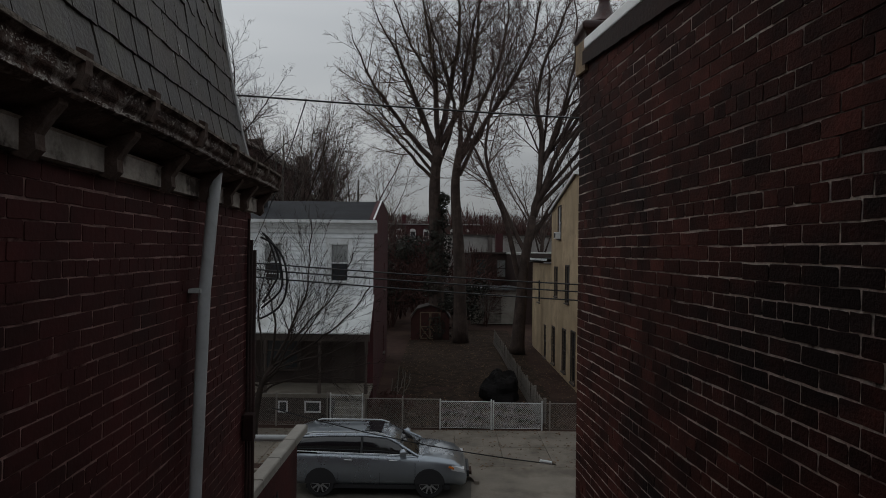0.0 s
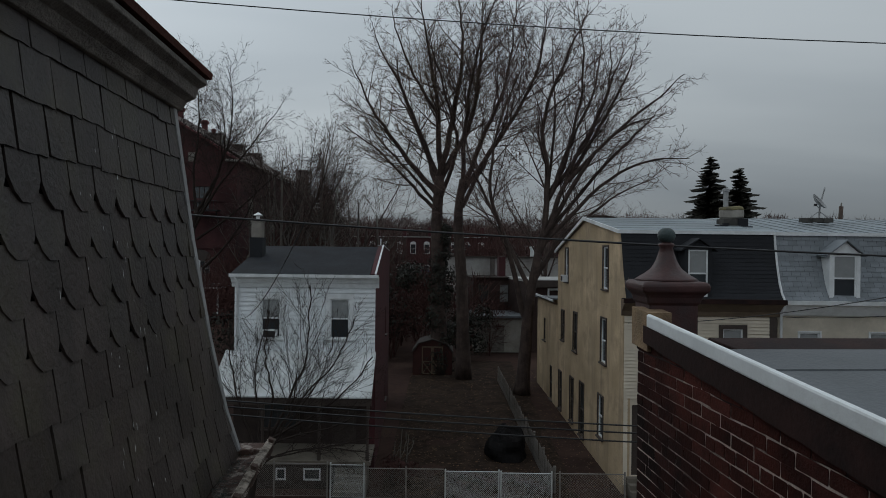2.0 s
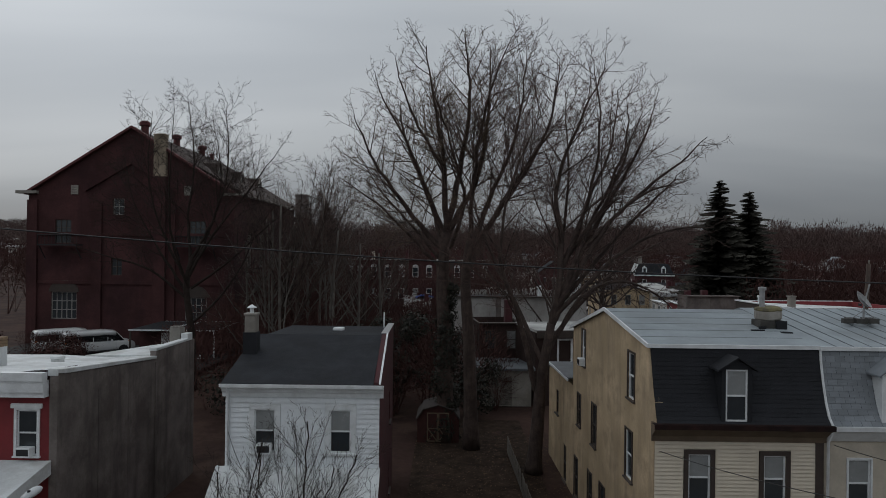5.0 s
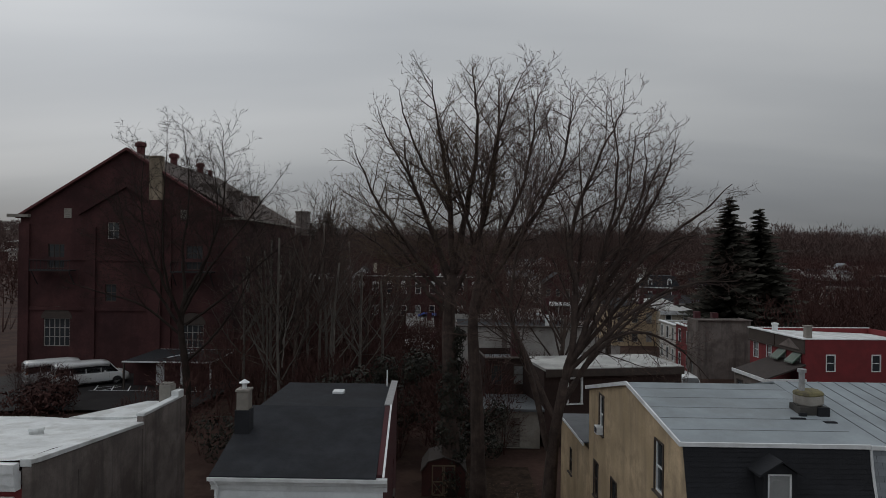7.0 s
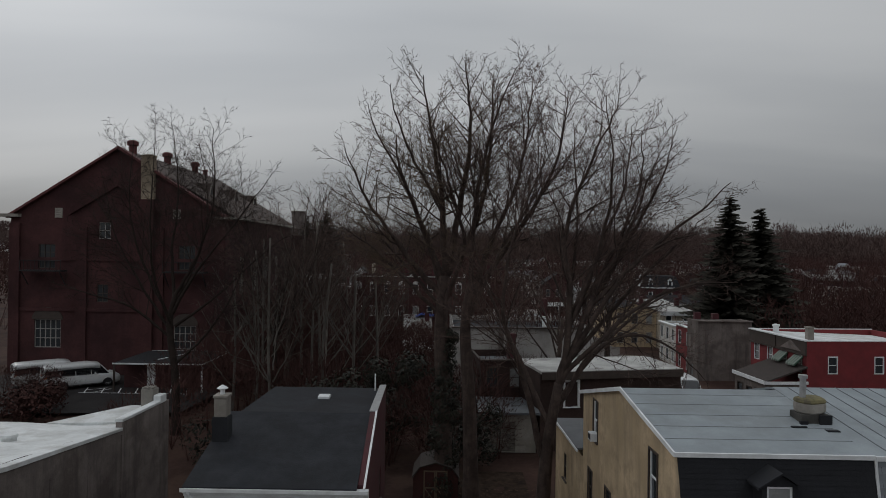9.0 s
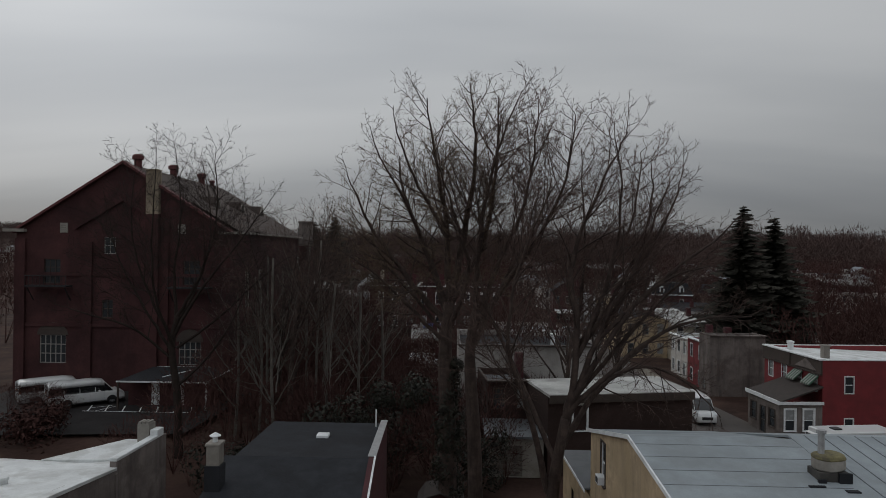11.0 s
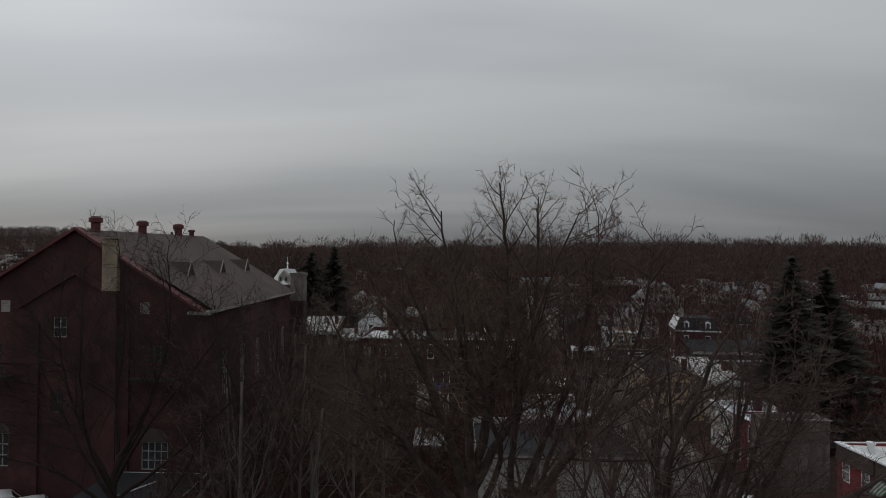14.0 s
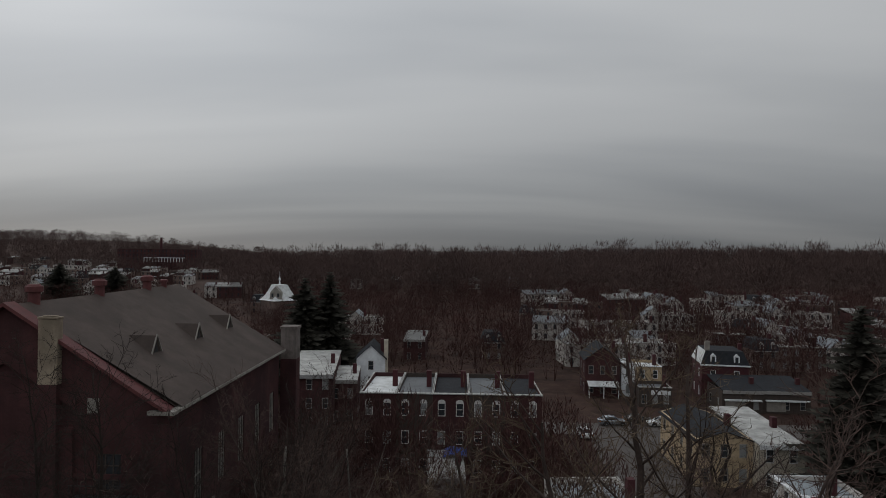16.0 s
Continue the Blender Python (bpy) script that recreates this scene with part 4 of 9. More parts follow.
soften(part("chimney", g, STONE_PALE, wh, "buff rendered chimney stack"), 0.02)
g = Geo()
g.lathe(-8.75, 31.52, [(0.09, 10.72), (0.09, 10.92), (0.2, 10.93), (0.21, 10.96), (0.02, 11.08)], 12)
part("chimney_cap", g, COPING, wh, "shiny metal flue cap", smooth=False)
# porch roof and posts
g = Geo()
g.prism([(WY - 0.01, 5.0), (WY - 0.01, 5.05), (26.25, 3.62), (26.25, 3.57)], 0, WX0 - 0.35, WX1 + 0.02)
part("porch_roof", g, WHITE_ROOF, wh, "sloping white metal porch roof")
g = Geo()
x = WX0 - 0.3
while x < WX1:
    i = len(g.v)
    g.prism([(WY - 0.02, 5.05), (WY - 0.02, 5.075), (26.26, 3.645), (26.26, 3.62)], 0, x, x + 0.03)
    x += 0.62
part("roof_rib", g, WHITE_ROOF, wh)
g = Geo()
g.box(WX0 - 0.33, 26.3, 3.28, WX1, 26.42, 3.56)
part("porch_beam", g, FRAME_DARK, wh)
for x in (-9.15, -7.2, -5.0, -3.12):
    g = Geo()
    g.lathe(x, 26.36, [(0.08, 1.15), (0.08, 1.5), (0.05, 1.55), (0.06, 2.0), (0.05, 2.7), (0.08, 2.75), (0.08, 3.28)], 8)
    part("porch_post", g, FRAME_DARK, wh)
g = Geo()
g.box(WX0 - 0.35, 26.22, 1.0, WX1, WY - 0.002, 1.15)
part("porch_floor", g, CONCRETE, wh)
# the base takes the same colour with the porch shade in it
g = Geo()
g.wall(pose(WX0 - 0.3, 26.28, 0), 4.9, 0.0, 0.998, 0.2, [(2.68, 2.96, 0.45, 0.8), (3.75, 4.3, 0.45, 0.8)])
part("porch_base", g, SHADED_WALL, wh, "porch base wall in the dark porch-shade colour")
for u, w in ((2.68, 0.28), (3.75, 0.55)):
    g = Geo()
    for a, b, c, d in ((-0.06, 0, -0.06, 0.41), (w, w + 0.06, -0.06, 0.41), (0, w, -0.06, 0), (0, w, 0.35, 0.41)):
        g.box(a, -0.03, c, b, 0.03, d)
    cw = part("cellar_window", g, TRIM_WHITE, wh, "small white-framed cellar window", m=pose(WX0 - 0.3 + u, 26.28, 0.45))
    g = Geo()
    g.box(0, 0.05, 0, w, 0.06, 0.35)
    part("pane", g, GLASS_DARK, cw)
for k in range(5):
    g = Geo()
    g.chunk(-4.35, 25.5 + 0.24 * k, 0.0, -3.1, 26.9, 0.22 * (k + 1) - 0.01, 0.012)
    part("step", g, CONCRETE, wh)

settle(wh, -5.4, 25.74, 0, (-0.13, 0.05, -0.09), -0.04, -0.012)

# -- yellow stucco house, cream siding front, black mansard
YX, YX1, YY = 6.6, 12.45, 25.9
yh = thing("yellow_stucco_house", "tall yellow stucco house with black shingled mansard", "house")
front = [(1.18, 4.72, 0.76, 1.6), (3.76, 4.7, 0.76, 1.6), (2.55, 1.1, 0.78, 2.0), (3.45, 1.1, 0.78, 2.0), (0.35, 0.75, 0.98, 2.65)]
g = Geo()
g.wall(pose(YX + 0.28, YY, 0), YX1 - YX - 0.3, 0.0, 6.75, 0.25, [(u - 0.28, u + w - 0.28, z, z + h) for u, z, w, h in front])
part("front_wall", g, SIDING_CREAM, yh)
g = Geo()
g.boards(pose(YX + 0.03, YY, 0), 5.5, 0.4, 6.74, [(u - 0.03 - 0.17, u - 0.03 + w + 0.17, z - 0.13, z + h + 0.15) for u, z, w, h in front], 0.13, 0.05)
part("siding", g, SIDING_CREAM, yh, "cream lapped siding boards", kind="stuff")
for k, (u, z, w, h) in enumerate(front[:4]):
    sash_window(yh, pose(YX + u, YY - 0.025, z), w, h, casing=FRAME_DARK, casing_w=0.15 if k < 2 else 0.06, blind=0.5)
g = Geo()
g.box(0, 0.06, 0, 0.98, 0.12, 2.65)
g.box(0.12, 0.045, 0.2, 0.86, 0.06, 1.2)
g.box(0.12, 0.045, 1.35, 0.86, 0.06, 2.1)
part("door", g, FRAME_DARK, yh, "dark brown front door", m=pose(YX + 0.35, YY, 0.75))
for k in range(4):
    g = Geo()
    g.chunk(6.75, 24.9 + 0.25 * k, 0, 8.3, YY, 0.18 * (k + 1), 0.012)
    part("step", g, CONCRETE, yh)
g = Geo()
g.box(12.12, YY - 0.05, 0.0, 12.4, YY - 0.002, 6.75)
part("corner_board", g, FRAME_DARK, yh, "dark brown corner board")
g = Geo()
g.tube([(12.5, YY - 0.42, 7.28), (12.52, YY - 0.1, 6.8), (12.52, YY - 0.08, 0.2)], 0.05, 8)
part("downpipe", g, TRIM_WHITE, yh, "white downpipe", smooth=True)
side = [(9.85, 7.55, 0.75, 1.75), (2.15, 7.6, 0.8, 1.75), (10.75, 4.35, 0.7, 1.6), (7.7, 4.2, 0.8, 1.9), (2.35, 4.5, 0.85, 1.85),
        (14.1, 0.4, 0.8, 2.0), (11.3, 0.5, 0.75, 2.05), (8.4, 0.55, 0.75, 2.2), (6.15, 0.4, 0.85, 2.5), (2.75, 1.3, 0.8, 1.75)]


g = Geo()
g.wall(pose(YX, 38.5, 0, 0, 0, -90), 12.6, 0.0, 6.9, 0.28, [(12.6 - u - w, 12.6 - u, z, min(z + h, 6.8)) for u, z, w, h in side if z < 7 and u < 12])
part("side_wall", g, STUCCO_YELLOW, yh, "stained yellow stucco side wall")
g = Geo()
# upper side wall follows the roof profile, with two windows
m_up = pose(YX, 38.5, 0, 0, 0, -90)
g.wall(m_up @ pose(1.6, 0, 0), 12.6 - 0.75 - 1.6, 6.902, 9.45, 0.28, [(11.0 - u - w, 11.0 - u, z, z + h) for u, z, w, h in side if z > 7])
part("side_wall", g, STUCCO_YELLOW, yh)
g = Geo()
g.prism([(26.65, 9.452), (36.9, 9.452), (36.9, 9.52), (32.0, 10.65), (26.65, 9.9)], 0, YX, YX + 0.28)
g.prism([(36.902, 6.902), (38.5, 6.902), (38.5, 9.15), (36.902, 9.52)], 0, YX, YX + 0.28)
g.prism([(25.9, 6.902), (26.648, 6.902), (26.648, 9.9), (26.42, 9.9), (26.0, 8.4), (25.62, 7.35), (25.62, 7.2), (25.9, 6.95)], 0, YX, YX + 0.28)
part("gable_wall", g, STUCCO_YELLOW, yh)
for k, (u, z, w, h) in enumerate(side):
    if u > 12:
        continue
    blindv = (0.1, 0.1, 0.1, 0.1, 0.1, 0.1, 0.1, 0.1, 0.1, 0.2)[k]
    sash_window(yh, pose(YX - 0.004, YY + u + w, z, 0, 0, -90), w, h, frame=TRIM_WHITE if k in (0, 1, 4, 9) else FRAME_DARK, casing=FRAME_DARK,
                casing_w=0.07, blind=blindv, ac=(k == 0))
# rear ell
g = Geo()
g.wall(pose(YX - 0.001, 45.3, 0, 0, 0, -90), 6.78, 0.0, 6.1, 0.28, [(45.3 - 40.0 - 0.8, 45.3 - 40.0, 0.4, 2.4), (45.3 - 43.0, 45.3 - 42.3, 3.6, 5.0)])
part("side_wall", g, STUCCO_YELLOW, yh)
sash_window(yh, pose(YX - 0.004, 40.8, 0.4, 0, 0, -90), 0.8, 2.0, frame=FRAME_DARK, blind=0.1)
sash_window(yh, pose(YX - 0.004, 43.0, 3.6, 0, 0, -90), 0.7, 1.4, frame=FRAME_DARK, blind=0.1)
g = Geo()
g.box(YX + 0.28, 45.0, 0, 11.0, 45.3, 6.0)
g.box(YX + 0.28, 38.22, 0, YX1, 38.5, 9.1)
part("rear_wall", g, STUCCO_YELLOW, yh)
g = Geo()
g.prism([(38.52, 6.42), (45.55, 6.12), (45.55, 6.2), (38.52, 6.5)], 0, YX - 0.25, 11.2)
part("rear_roof", g, FLAT_ROOF, yh)
g = Geo()
g.box(YX - 0.3, 38.52, 6.3, YX - 0.25, 45.6, 6.42)
part("rear_gutter", g, TRIM_WHITE, yh)
# main roof, fascia, mansard face
g = Geo()
g.prism([(26.3, 9.9), (32.0, 10.66), (38.75, 9.12), (38.75, 9.2), (32.0, 10.74), (26.3, 9.98)], 0, YX - 0.1, YX1 + 0.02)
part("main_roof", g, MEMBRANE, yh, "silver-coated low pitched roof")
g = Geo()
for k in range(1, 6):
    y = 26.3 + k * 1.0
    z = 9.98 + (y - 26.3) * 0.1333
    g.box(YX - 0.05, y, z - 0.004, YX1, y + 0.03, z + 0.01)
part("roof_seam", g, SEAM, yh)
g = Geo()
g.prism([(26.22, 9.86), (32.0, 10.62), (38.8, 9.06), (38.8, 9.23), (32.0, 10.78), (26.22, 10.0)], 0, YX - 0.16, YX - 0.1)
g.box(YX - 0.1, 26.22, 9.86, YX1 + 0.02, 26.3, 9.99)
part("fascia", g, TRIM_WHITE, yh, "white roof edge trim")
MPROF = [(25.5, 7.42), (25.68, 7.62), (25.9, 8.1), (26.1, 8.8), (26.22, 9.4), (26.28, 9.86)]


def mansard_face(g, x0, x1, prof, depth=0.12):
    for (a, z), (b, w) in zip(prof, prof[1:]):
        g.quad((x0, a, z), (x1, a, z), (x1, b, w), (x0, b, w))
    g.quad(*[(x0, a, z) for a, z in prof], (x0, prof[-1][0] + 0.4, prof[-1][1]), (x0, prof[-1][0] + 0.4, prof[0][1]))
    g.quad(*[(x1, a, z) for a, z in reversed(prof)], (x1, prof[-1][0] + 0.4, prof[0][1]), (x1, prof[-1][0] + 0.4, prof[-1][1]))


def shingle_courses(g, x0, x1, prof, course=0.16, proud=0.012, tab=None):
    """Overlapping shingle tabs that follow a mansard's profile."""
    segs = []
    for (a, z), (b, w) in zip(prof, prof[1:]):
        L = math.hypot(b - a, w - z)
        segs.append((L, (a, z), (b, w)))
    total = sum(s[0] for s in segs)

    def at(s):
        for L, p, q in segs:
            if s <= L:
                return p[0] + (q[0] - p[0]) * s / L, p[1] + (q[1] - p[1]) * s / L
            s -= L
        return prof[-1]

    n = int(total / course)
    for k in range(n):
        y0, z0 = at(k * total / n)
        y1, z1 = at((k + 1) * total / n)
        xs = [x0, x1]
        if tab:
            xs = [x0]
            off = tab * (0.5 if k % 2 else 1.0)
            while xs[-1] + off < x1 - 0.03:
                xs.append(xs[-1] + off)
                off = tab
            xs.append(x1)
        for u, w in zip(xs, xs[1:]):
            gap = 0.004 if tab else 0
            pr = proud * random.uniform(0.7, 1.4)
            g.quad((u + gap, y0 - pr, z0), (w - gap, y0 - pr, z0), (w - gap, y1 - 0.002, z1), (u + gap, y1 - 0.002, z1))
            g.quad((u + gap, y0, z0), (w - gap, y0, z0), (w - gap, y0 - pr, z0), (u + gap, y0 - pr, z0))


g = Geo()
mansard_face(g, YX + 0.01, YX1, MPROF)
part("mansard_backing", g, SHINGLE_BLACK, yh)
g = Geo()
shingle_courses(g, YX + 0.012, YX1 - 0.002, MPROF, 0.15, 0.014, 0.3)
part("mansard_shingles", g, SHINGLE_BLACK, yh, "black mansard shingles", kind="stuff")
g = Geo()
g.prism([(YY, 6.76), (YY - 0.06, 6.76), (YY - 0.1, 6.95), (YY - 0.42, 7.22), (YY - 0.5, 7.25), (YY - 0.52, 7.41), (YY, 7.41)], 0, YX - 0.1, YX1 + 0.04)
part("cornice", g, TAN_TRIM, yh, "coved brown cornice")
g = Geo()
g.box(YX - 0.16, YY - 0.57, 7.27, YX1 + 0.06, YY - 0.525, 7.43)
g.box(YX - 0.16, YY - 0.52, 7.412, YX1 + 0.06, YY - 0.3, 7.44)
part("gutter", g, BROWN_PAINT, yh, "dark brown gutter")


def dormer(parent, x0, x1, z0, z1, y_face, y_back, wall_mat, roof_mat, frame, gable, rise=0.45):
    d = thing("dormer", "", "")
    d.parent = parent
    w = x1 - x0
    win = (0.14, 0.14, w - 0.28, z1 - z0 - 0.22)
    g = Geo()
    g.wall(pose(x0, y_face, z0), w, 0.0, z1 - z0, 0.12, [(win[0], win[0] + win[2], win[1], win[1] + win[3])])
    g.box(x0, y_face + 0.121, z0, x0 + 0.06, y_back, z1)
    g.box(x1 - 0.06, y_face + 0.121, z0, x1, y_back, z1)
    part("cheek", g, wall_mat, d)
    xm = (x0 + x1) / 2
    e = 0.18
    g = Geo()
    zt = z1 + rise
    g.quad((x0 - e, y_face - 0.15, z1 - 0.08), (xm, y_face - 0.15, zt), (xm, y_back + 0.6, zt), (x0 - e, y_back + 0.6, z1 - 0.08))
    g.quad((xm, y_face - 0.15, zt), (x1 + e, y_face - 0.15, z1 - 0.08), (x1 + e, y_back + 0.6, z1 - 0.08), (xm, y_back + 0.6, zt))
    g.quad((x0 - e, y_face - 0.15, z1 - 0.14), (x0 - e, y_back + 0.6, z1 - 0.14), (xm, y_back + 0.6, zt - 0.06), (xm, y_face - 0.15, zt - 0.06))
    g.quad((xm, y_face - 0.15, zt - 0.06), (xm, y_back + 0.6, zt - 0.06), (x1 + e, y_back + 0.6, z1 - 0.14), (x1 + e, y_face - 0.15, z1 - 0.14))
    g.quad((x0 - e, y_face - 0.15, z1 - 0.14), (xm, y_face - 0.15, zt - 0.06), (xm, y_face - 0.15, zt), (x0 - e, y_face - 0.15, z1 - 0.08))
    g.quad((xm, y_face - 0.15, zt - 0.06), (x1 + e, y_face - 0.15, z1 - 0.14), (x1 + e, y_face - 0.15, z1 - 0.08), (xm, y_face - 0.15, zt))
    part("dormer_roof", g, roof_mat, d)
    g = Geo()
    g.prism([(x0 - 0.02, z1 - 0.07), (x1 + 0.02, z1 - 0.07), (xm, zt - 0.08)], 1, y_face - 0.02, y_face + 0.08)
    part("pediment", g, gable, d)
    sash = Geo()
    a, b, c, h = win
    sash.box(x0 + a, y_face + 0.02, z0 + b, x0 + a + 0.06, y_face + 0.08, z0 + b + h)
    sash.box(x0 + a + c - 0.06, y_face + 0.02, z0 + b, x0 + a + c, y_face + 0.08, z0 + b + h)
    sash.box(x0 + a + 0.06, y_face + 0.02, z0 + b, x0 + a + c - 0.06, y_face + 0.08, z0 + b + 0.07)
    sash.box(x0 + a + 0.06, y_face + 0.02, z0 + b + h - 0.06, x0 + a + c - 0.06, y_face + 0.08, z0 + b + h)
    sash.box(x0 + a + 0.06, y_face + 0.02, z0 + b + h / 2 - 0.03, x0 + a + c - 0.06, y_face + 0.08, z0 + b + h / 2 + 0.03)
    part("window_frame", sash, frame, d)
    g = Geo()
    g.box(x0 + a + 0.06, y_face + 0.05, z0 + b + 0.07, x0 + a + c - 0.06, y_face + 0.058, z0 + b + h / 2 - 0.03)
    part("pane", g, GLASS_DARK, d)
    g = Geo()
    g.box(x0 + a + 0.06, y_face + 0.045, z0 + b + h / 2 + 0.03, x0 + a + c - 0.06, y_face + 0.053, z0 + b + h - 0.06)
    part("pane", g, GLASS_SHADE, d)
    return d


dormer(yh, 8.76, 9.78, 7.36, 9.34, 25.56, 26.2, SHINGLE_BLACK, SHINGLE_BLACK, TRIM_WHITE, SHINGLE_BLACK, 0.36)
# chimney on the party line
g = Geo()
g.box(11.62, 28.7, 9.9, 12.58, 29.45, 10.6)
soften(part("chimney_base", g, BLOCK_DARK, yh, "sooty dark chimney base"), 0.03)
for nm, prof, mt, lb in (("chimney", [(0.44, 10.602), (0.5, 10.66), (0.51, 10.85), (0.5, 10.96), (0.3, 10.965)], STONE_PALE, "stained grey rendered chimney drum"),
                         ("chimney_cap", [(0.505, 10.95), (0.52, 11.0), (0.48, 11.08), (0.36, 11.12), (0.1, 11.13)], MOSS_CAP, "mossy yellow-brown chimney cap")):
    g = Geo()
    g.lathe(0, 0, prof, 18)
    g.v = [(12.1 + x * 1.02 + 0.015 * math.sin(9 * y), 29.07 + y * 0.86, z + 0.02 * math.sin(7 * x)) for x, y, z in g.v]
    soften(part(nm, g, mt, yh, lb), 0.03)
g = Geo()
g.lathe(11.85, 29.05, [(0.1, 11.08), (0.1, 11.75), (0.15, 11.75), (0.15, 11.86), (0.02, 11.88)], 10)
part("flue_pipe", g, LEAD_FLASH, yh)
for box in ((11.55, 28.6, 9.95, 11.8, 28.695, 10.4), (12.2, 28.6, 9.95, 12.6, 28.695, 10.6), (11.1, 28.3, 10.25, 11.6, 28.4, 10.3), (12.1, 28.0, 10.2, 12.5, 28.2, 10.25)):
    g = Geo()
    g.box(*box)
    part("flashing", g, SHINGLE_BLACK, yh)

# -- grey mansard neighbour (the row goes on)
def mansard_neighbour(x0, x1, face, shingle, seed_windows, name, label):
    h = thing(name, label, "house", group="row houses across the street")
    g = Geo()
    wins = [(u, z, w, hh) for u, z, w, hh in seed_windows]
    g.wall(pose(x0 + 0.01, YY + 0.03, 0), x1 - x0 - 0.02, 0.0, 6.8, 0.25, open_for(wins))
    g.box(x0 + 0.01, 38.0, 0, x1 - 0.01, 38.3, 9.15)
    g.box(x1 - 0.27, YY + 0.29, 0, x1 - 0.02, 37.99, 9.15)
    part("wall", g, face, h)
    for u, z, w, hh in wins:
        sash_window(h, pose(x0 + u, YY + 0.02, z), w, hh, casing=TRIM_WHITE, casing_w=0.05, blind=0.5)
    g = Geo()
    mansard_face(g, x0 + 0.02, x1 - 0.02, MPROF)
    part("mansard_backing", g, SHINGLE_BLACK, h)
    g = Geo()
    shingle_courses(g, x0 + 0.025, x1 - 0.025, MPROF, 0.2, 0.014, 0.34)
    part("mansard_shingles", g, shingle, h, kind="stuff")
    g = Geo()
    g.prism([(YY + 0.03, 6.8), (YY - 0.1, 6.85), (YY - 0.36, 7.2), (YY - 0.48, 7.26), (YY - 0.5, 7.41), (YY + 0.03, 7.41)], 0, x0 + 0.02, x1)
    part("cornice", g, TRIM_WHITE, h)
    g = Geo()
    g.prism([(26.28, 9.88), (32.3, 10.72), (38.75, 9.12), (38.75, 9.18), (32.3, 10.8), (26.28, 9.96)], 0, x0 + 0.025, x1)
    part("main_roof", g, MEMBRANE, h, "silver-coated low pitched roof")
    g = Geo()
    k = x0 + 0.6
    while k < x1:
        g.prism([(26.3, 9.965), (32.3, 10.805), (32.3, 10.82), (26.3, 9.98)], 0, k, k + 0.03)
        k += 0.62
    part("roof_seam", g, SEAM, h)
    g = Geo()
    g.box(x0 + 0.025, 26.2, 9.84, x1, 26.275, 9.97)
    part("fascia", g, TRIM_WHITE, h)
    g = Geo()
    g.tube([(x0 + 0.03, a - 0.02, z) for a, z in MPROF], 0.045, 6)
    part("verge_trim", g, TRIM_WHITE, h)
    return h


gh = mansard_neighbour(12.45, 18.3, STUCCO_CREAM, SHINGLE_GREY, [(0.82, 4.55, 0.78, 1.65), (3.5, 4.55, 0.78, 1.65), (1.2, 1.3, 1.2, 1.4), (4.0, 0.5, 1.0, 2.1)],
                       "cream_stucco_house", "cream stucco row house with pale grey shingled mansard")
dormer(gh, 14.2, 15.36, 7.25, 9.2, 25.6, 26.3, TRIM_WHITE, SHINGLE_GREY, TRIM_WHITE, TRIM_WHITE, 0.5)
for k, (a, m1, m2) in enumerate(((18.3, STUCCO_CREAM, SHINGLE_DARK), (24.1, BRICK_SIDE, SHINGLE_GREY))):
    nb = mansard_neighbour(a, a + 5.8, m1, m2, [(0.82, 4.55, 0.78, 1.65), (3.5, 4.55, 0.78, 1.65), (1.2, 1.3, 1.2, 1.4), (4.0, 0.5, 1.0, 2.1)],
                           "row_house", "row house with shingled mansard and white cornice")
    dormer(nb, a + 2.2, a + 3.4, 7.45, 9.2, 25.5, 26.2, TRIM_WHITE, m2, TRIM_WHITE, TRIM_WHITE, 0.5)

for o in [yh] + [q for q in scene.objects if q.parent is None and q.get("group") == "row houses across the street"]:
    settle(o, 5.94, 23.31, 2.7, (0.04, 0.3, 0.0), -0.03, 0.0, (1.012, 1.0, 1.022))

# satellite dish on its block ballast
dish = thing("satellite_dish", "grey satellite dish on concrete-block ballast", "satellite dish", pose(16.1, 29.75, 10.66))
for dx, dy in ((-0.75, -0.2), (-0.25, -0.25), (0.25, -0.2), (-0.4, 0.2), (0.3, 0.25)):
    g = Geo()
    g.chunk(dx - 0.2, dy - 0.1, 0, dx + 0.2, dy + 0.1, 0.19, 0.01)
    part("ballast_block", g, BLOCK_DARK, dish, "dark damp ballast block")
g = Geo()
g.tube([(0, 0, 0.1), (0.02, 0, 0.75), (0.3, 0.1, 1.55)], [0.04, 0.04, 0.03], 8)
g.tube([(0.5, 0, 0.15), (0, 0, 0.5)], 0.018, 6)
g.tube([(-0.5, 0, 0.15), (0, 0, 0.5)], 0.018, 6)
part("mast", g, LEAD_FLASH, dish)
g = Geo()
ring = []
for r, d in ((0.02, 0.16), (0.26, 0.12), (0.47, 0.03), (0.58, -0.06)):
    ring.append([(r * math.cos(2 * math.pi * j / 18), d, r * 0.92 * math.sin(2 * math.pi * j / 18)) for j in range(18)])
for off in (0, 0.012):
    for lo, hi in zip(ring, ring[1:]):
        for j in range(18):
            k = (j + 1) % 18
            q = [Vector(lo[j]), Vector(lo[k]), Vector(hi[k]), Vector(hi[j])]
            q = [v + Vector((0, off, 0)) for v in q]
            g.quad(*(q if off else reversed(q)))
part("reflector", g, LEAD_FLASH, dish, smooth=True, m=pose(0, 0.0, 0.92, -38, 12, 38) @ Matrix.Scale(0.74, 4))
g = Geo()
g.tube([(0.0, 0.05, 0.65), (-0.35, -0.35, 0.75)], 0.015, 6)
g.box(-0.42, -0.42, 0.7, -0.32, -0.32, 0.8)
part("feed_arm", g, PLASTIC_BLACK, dish)

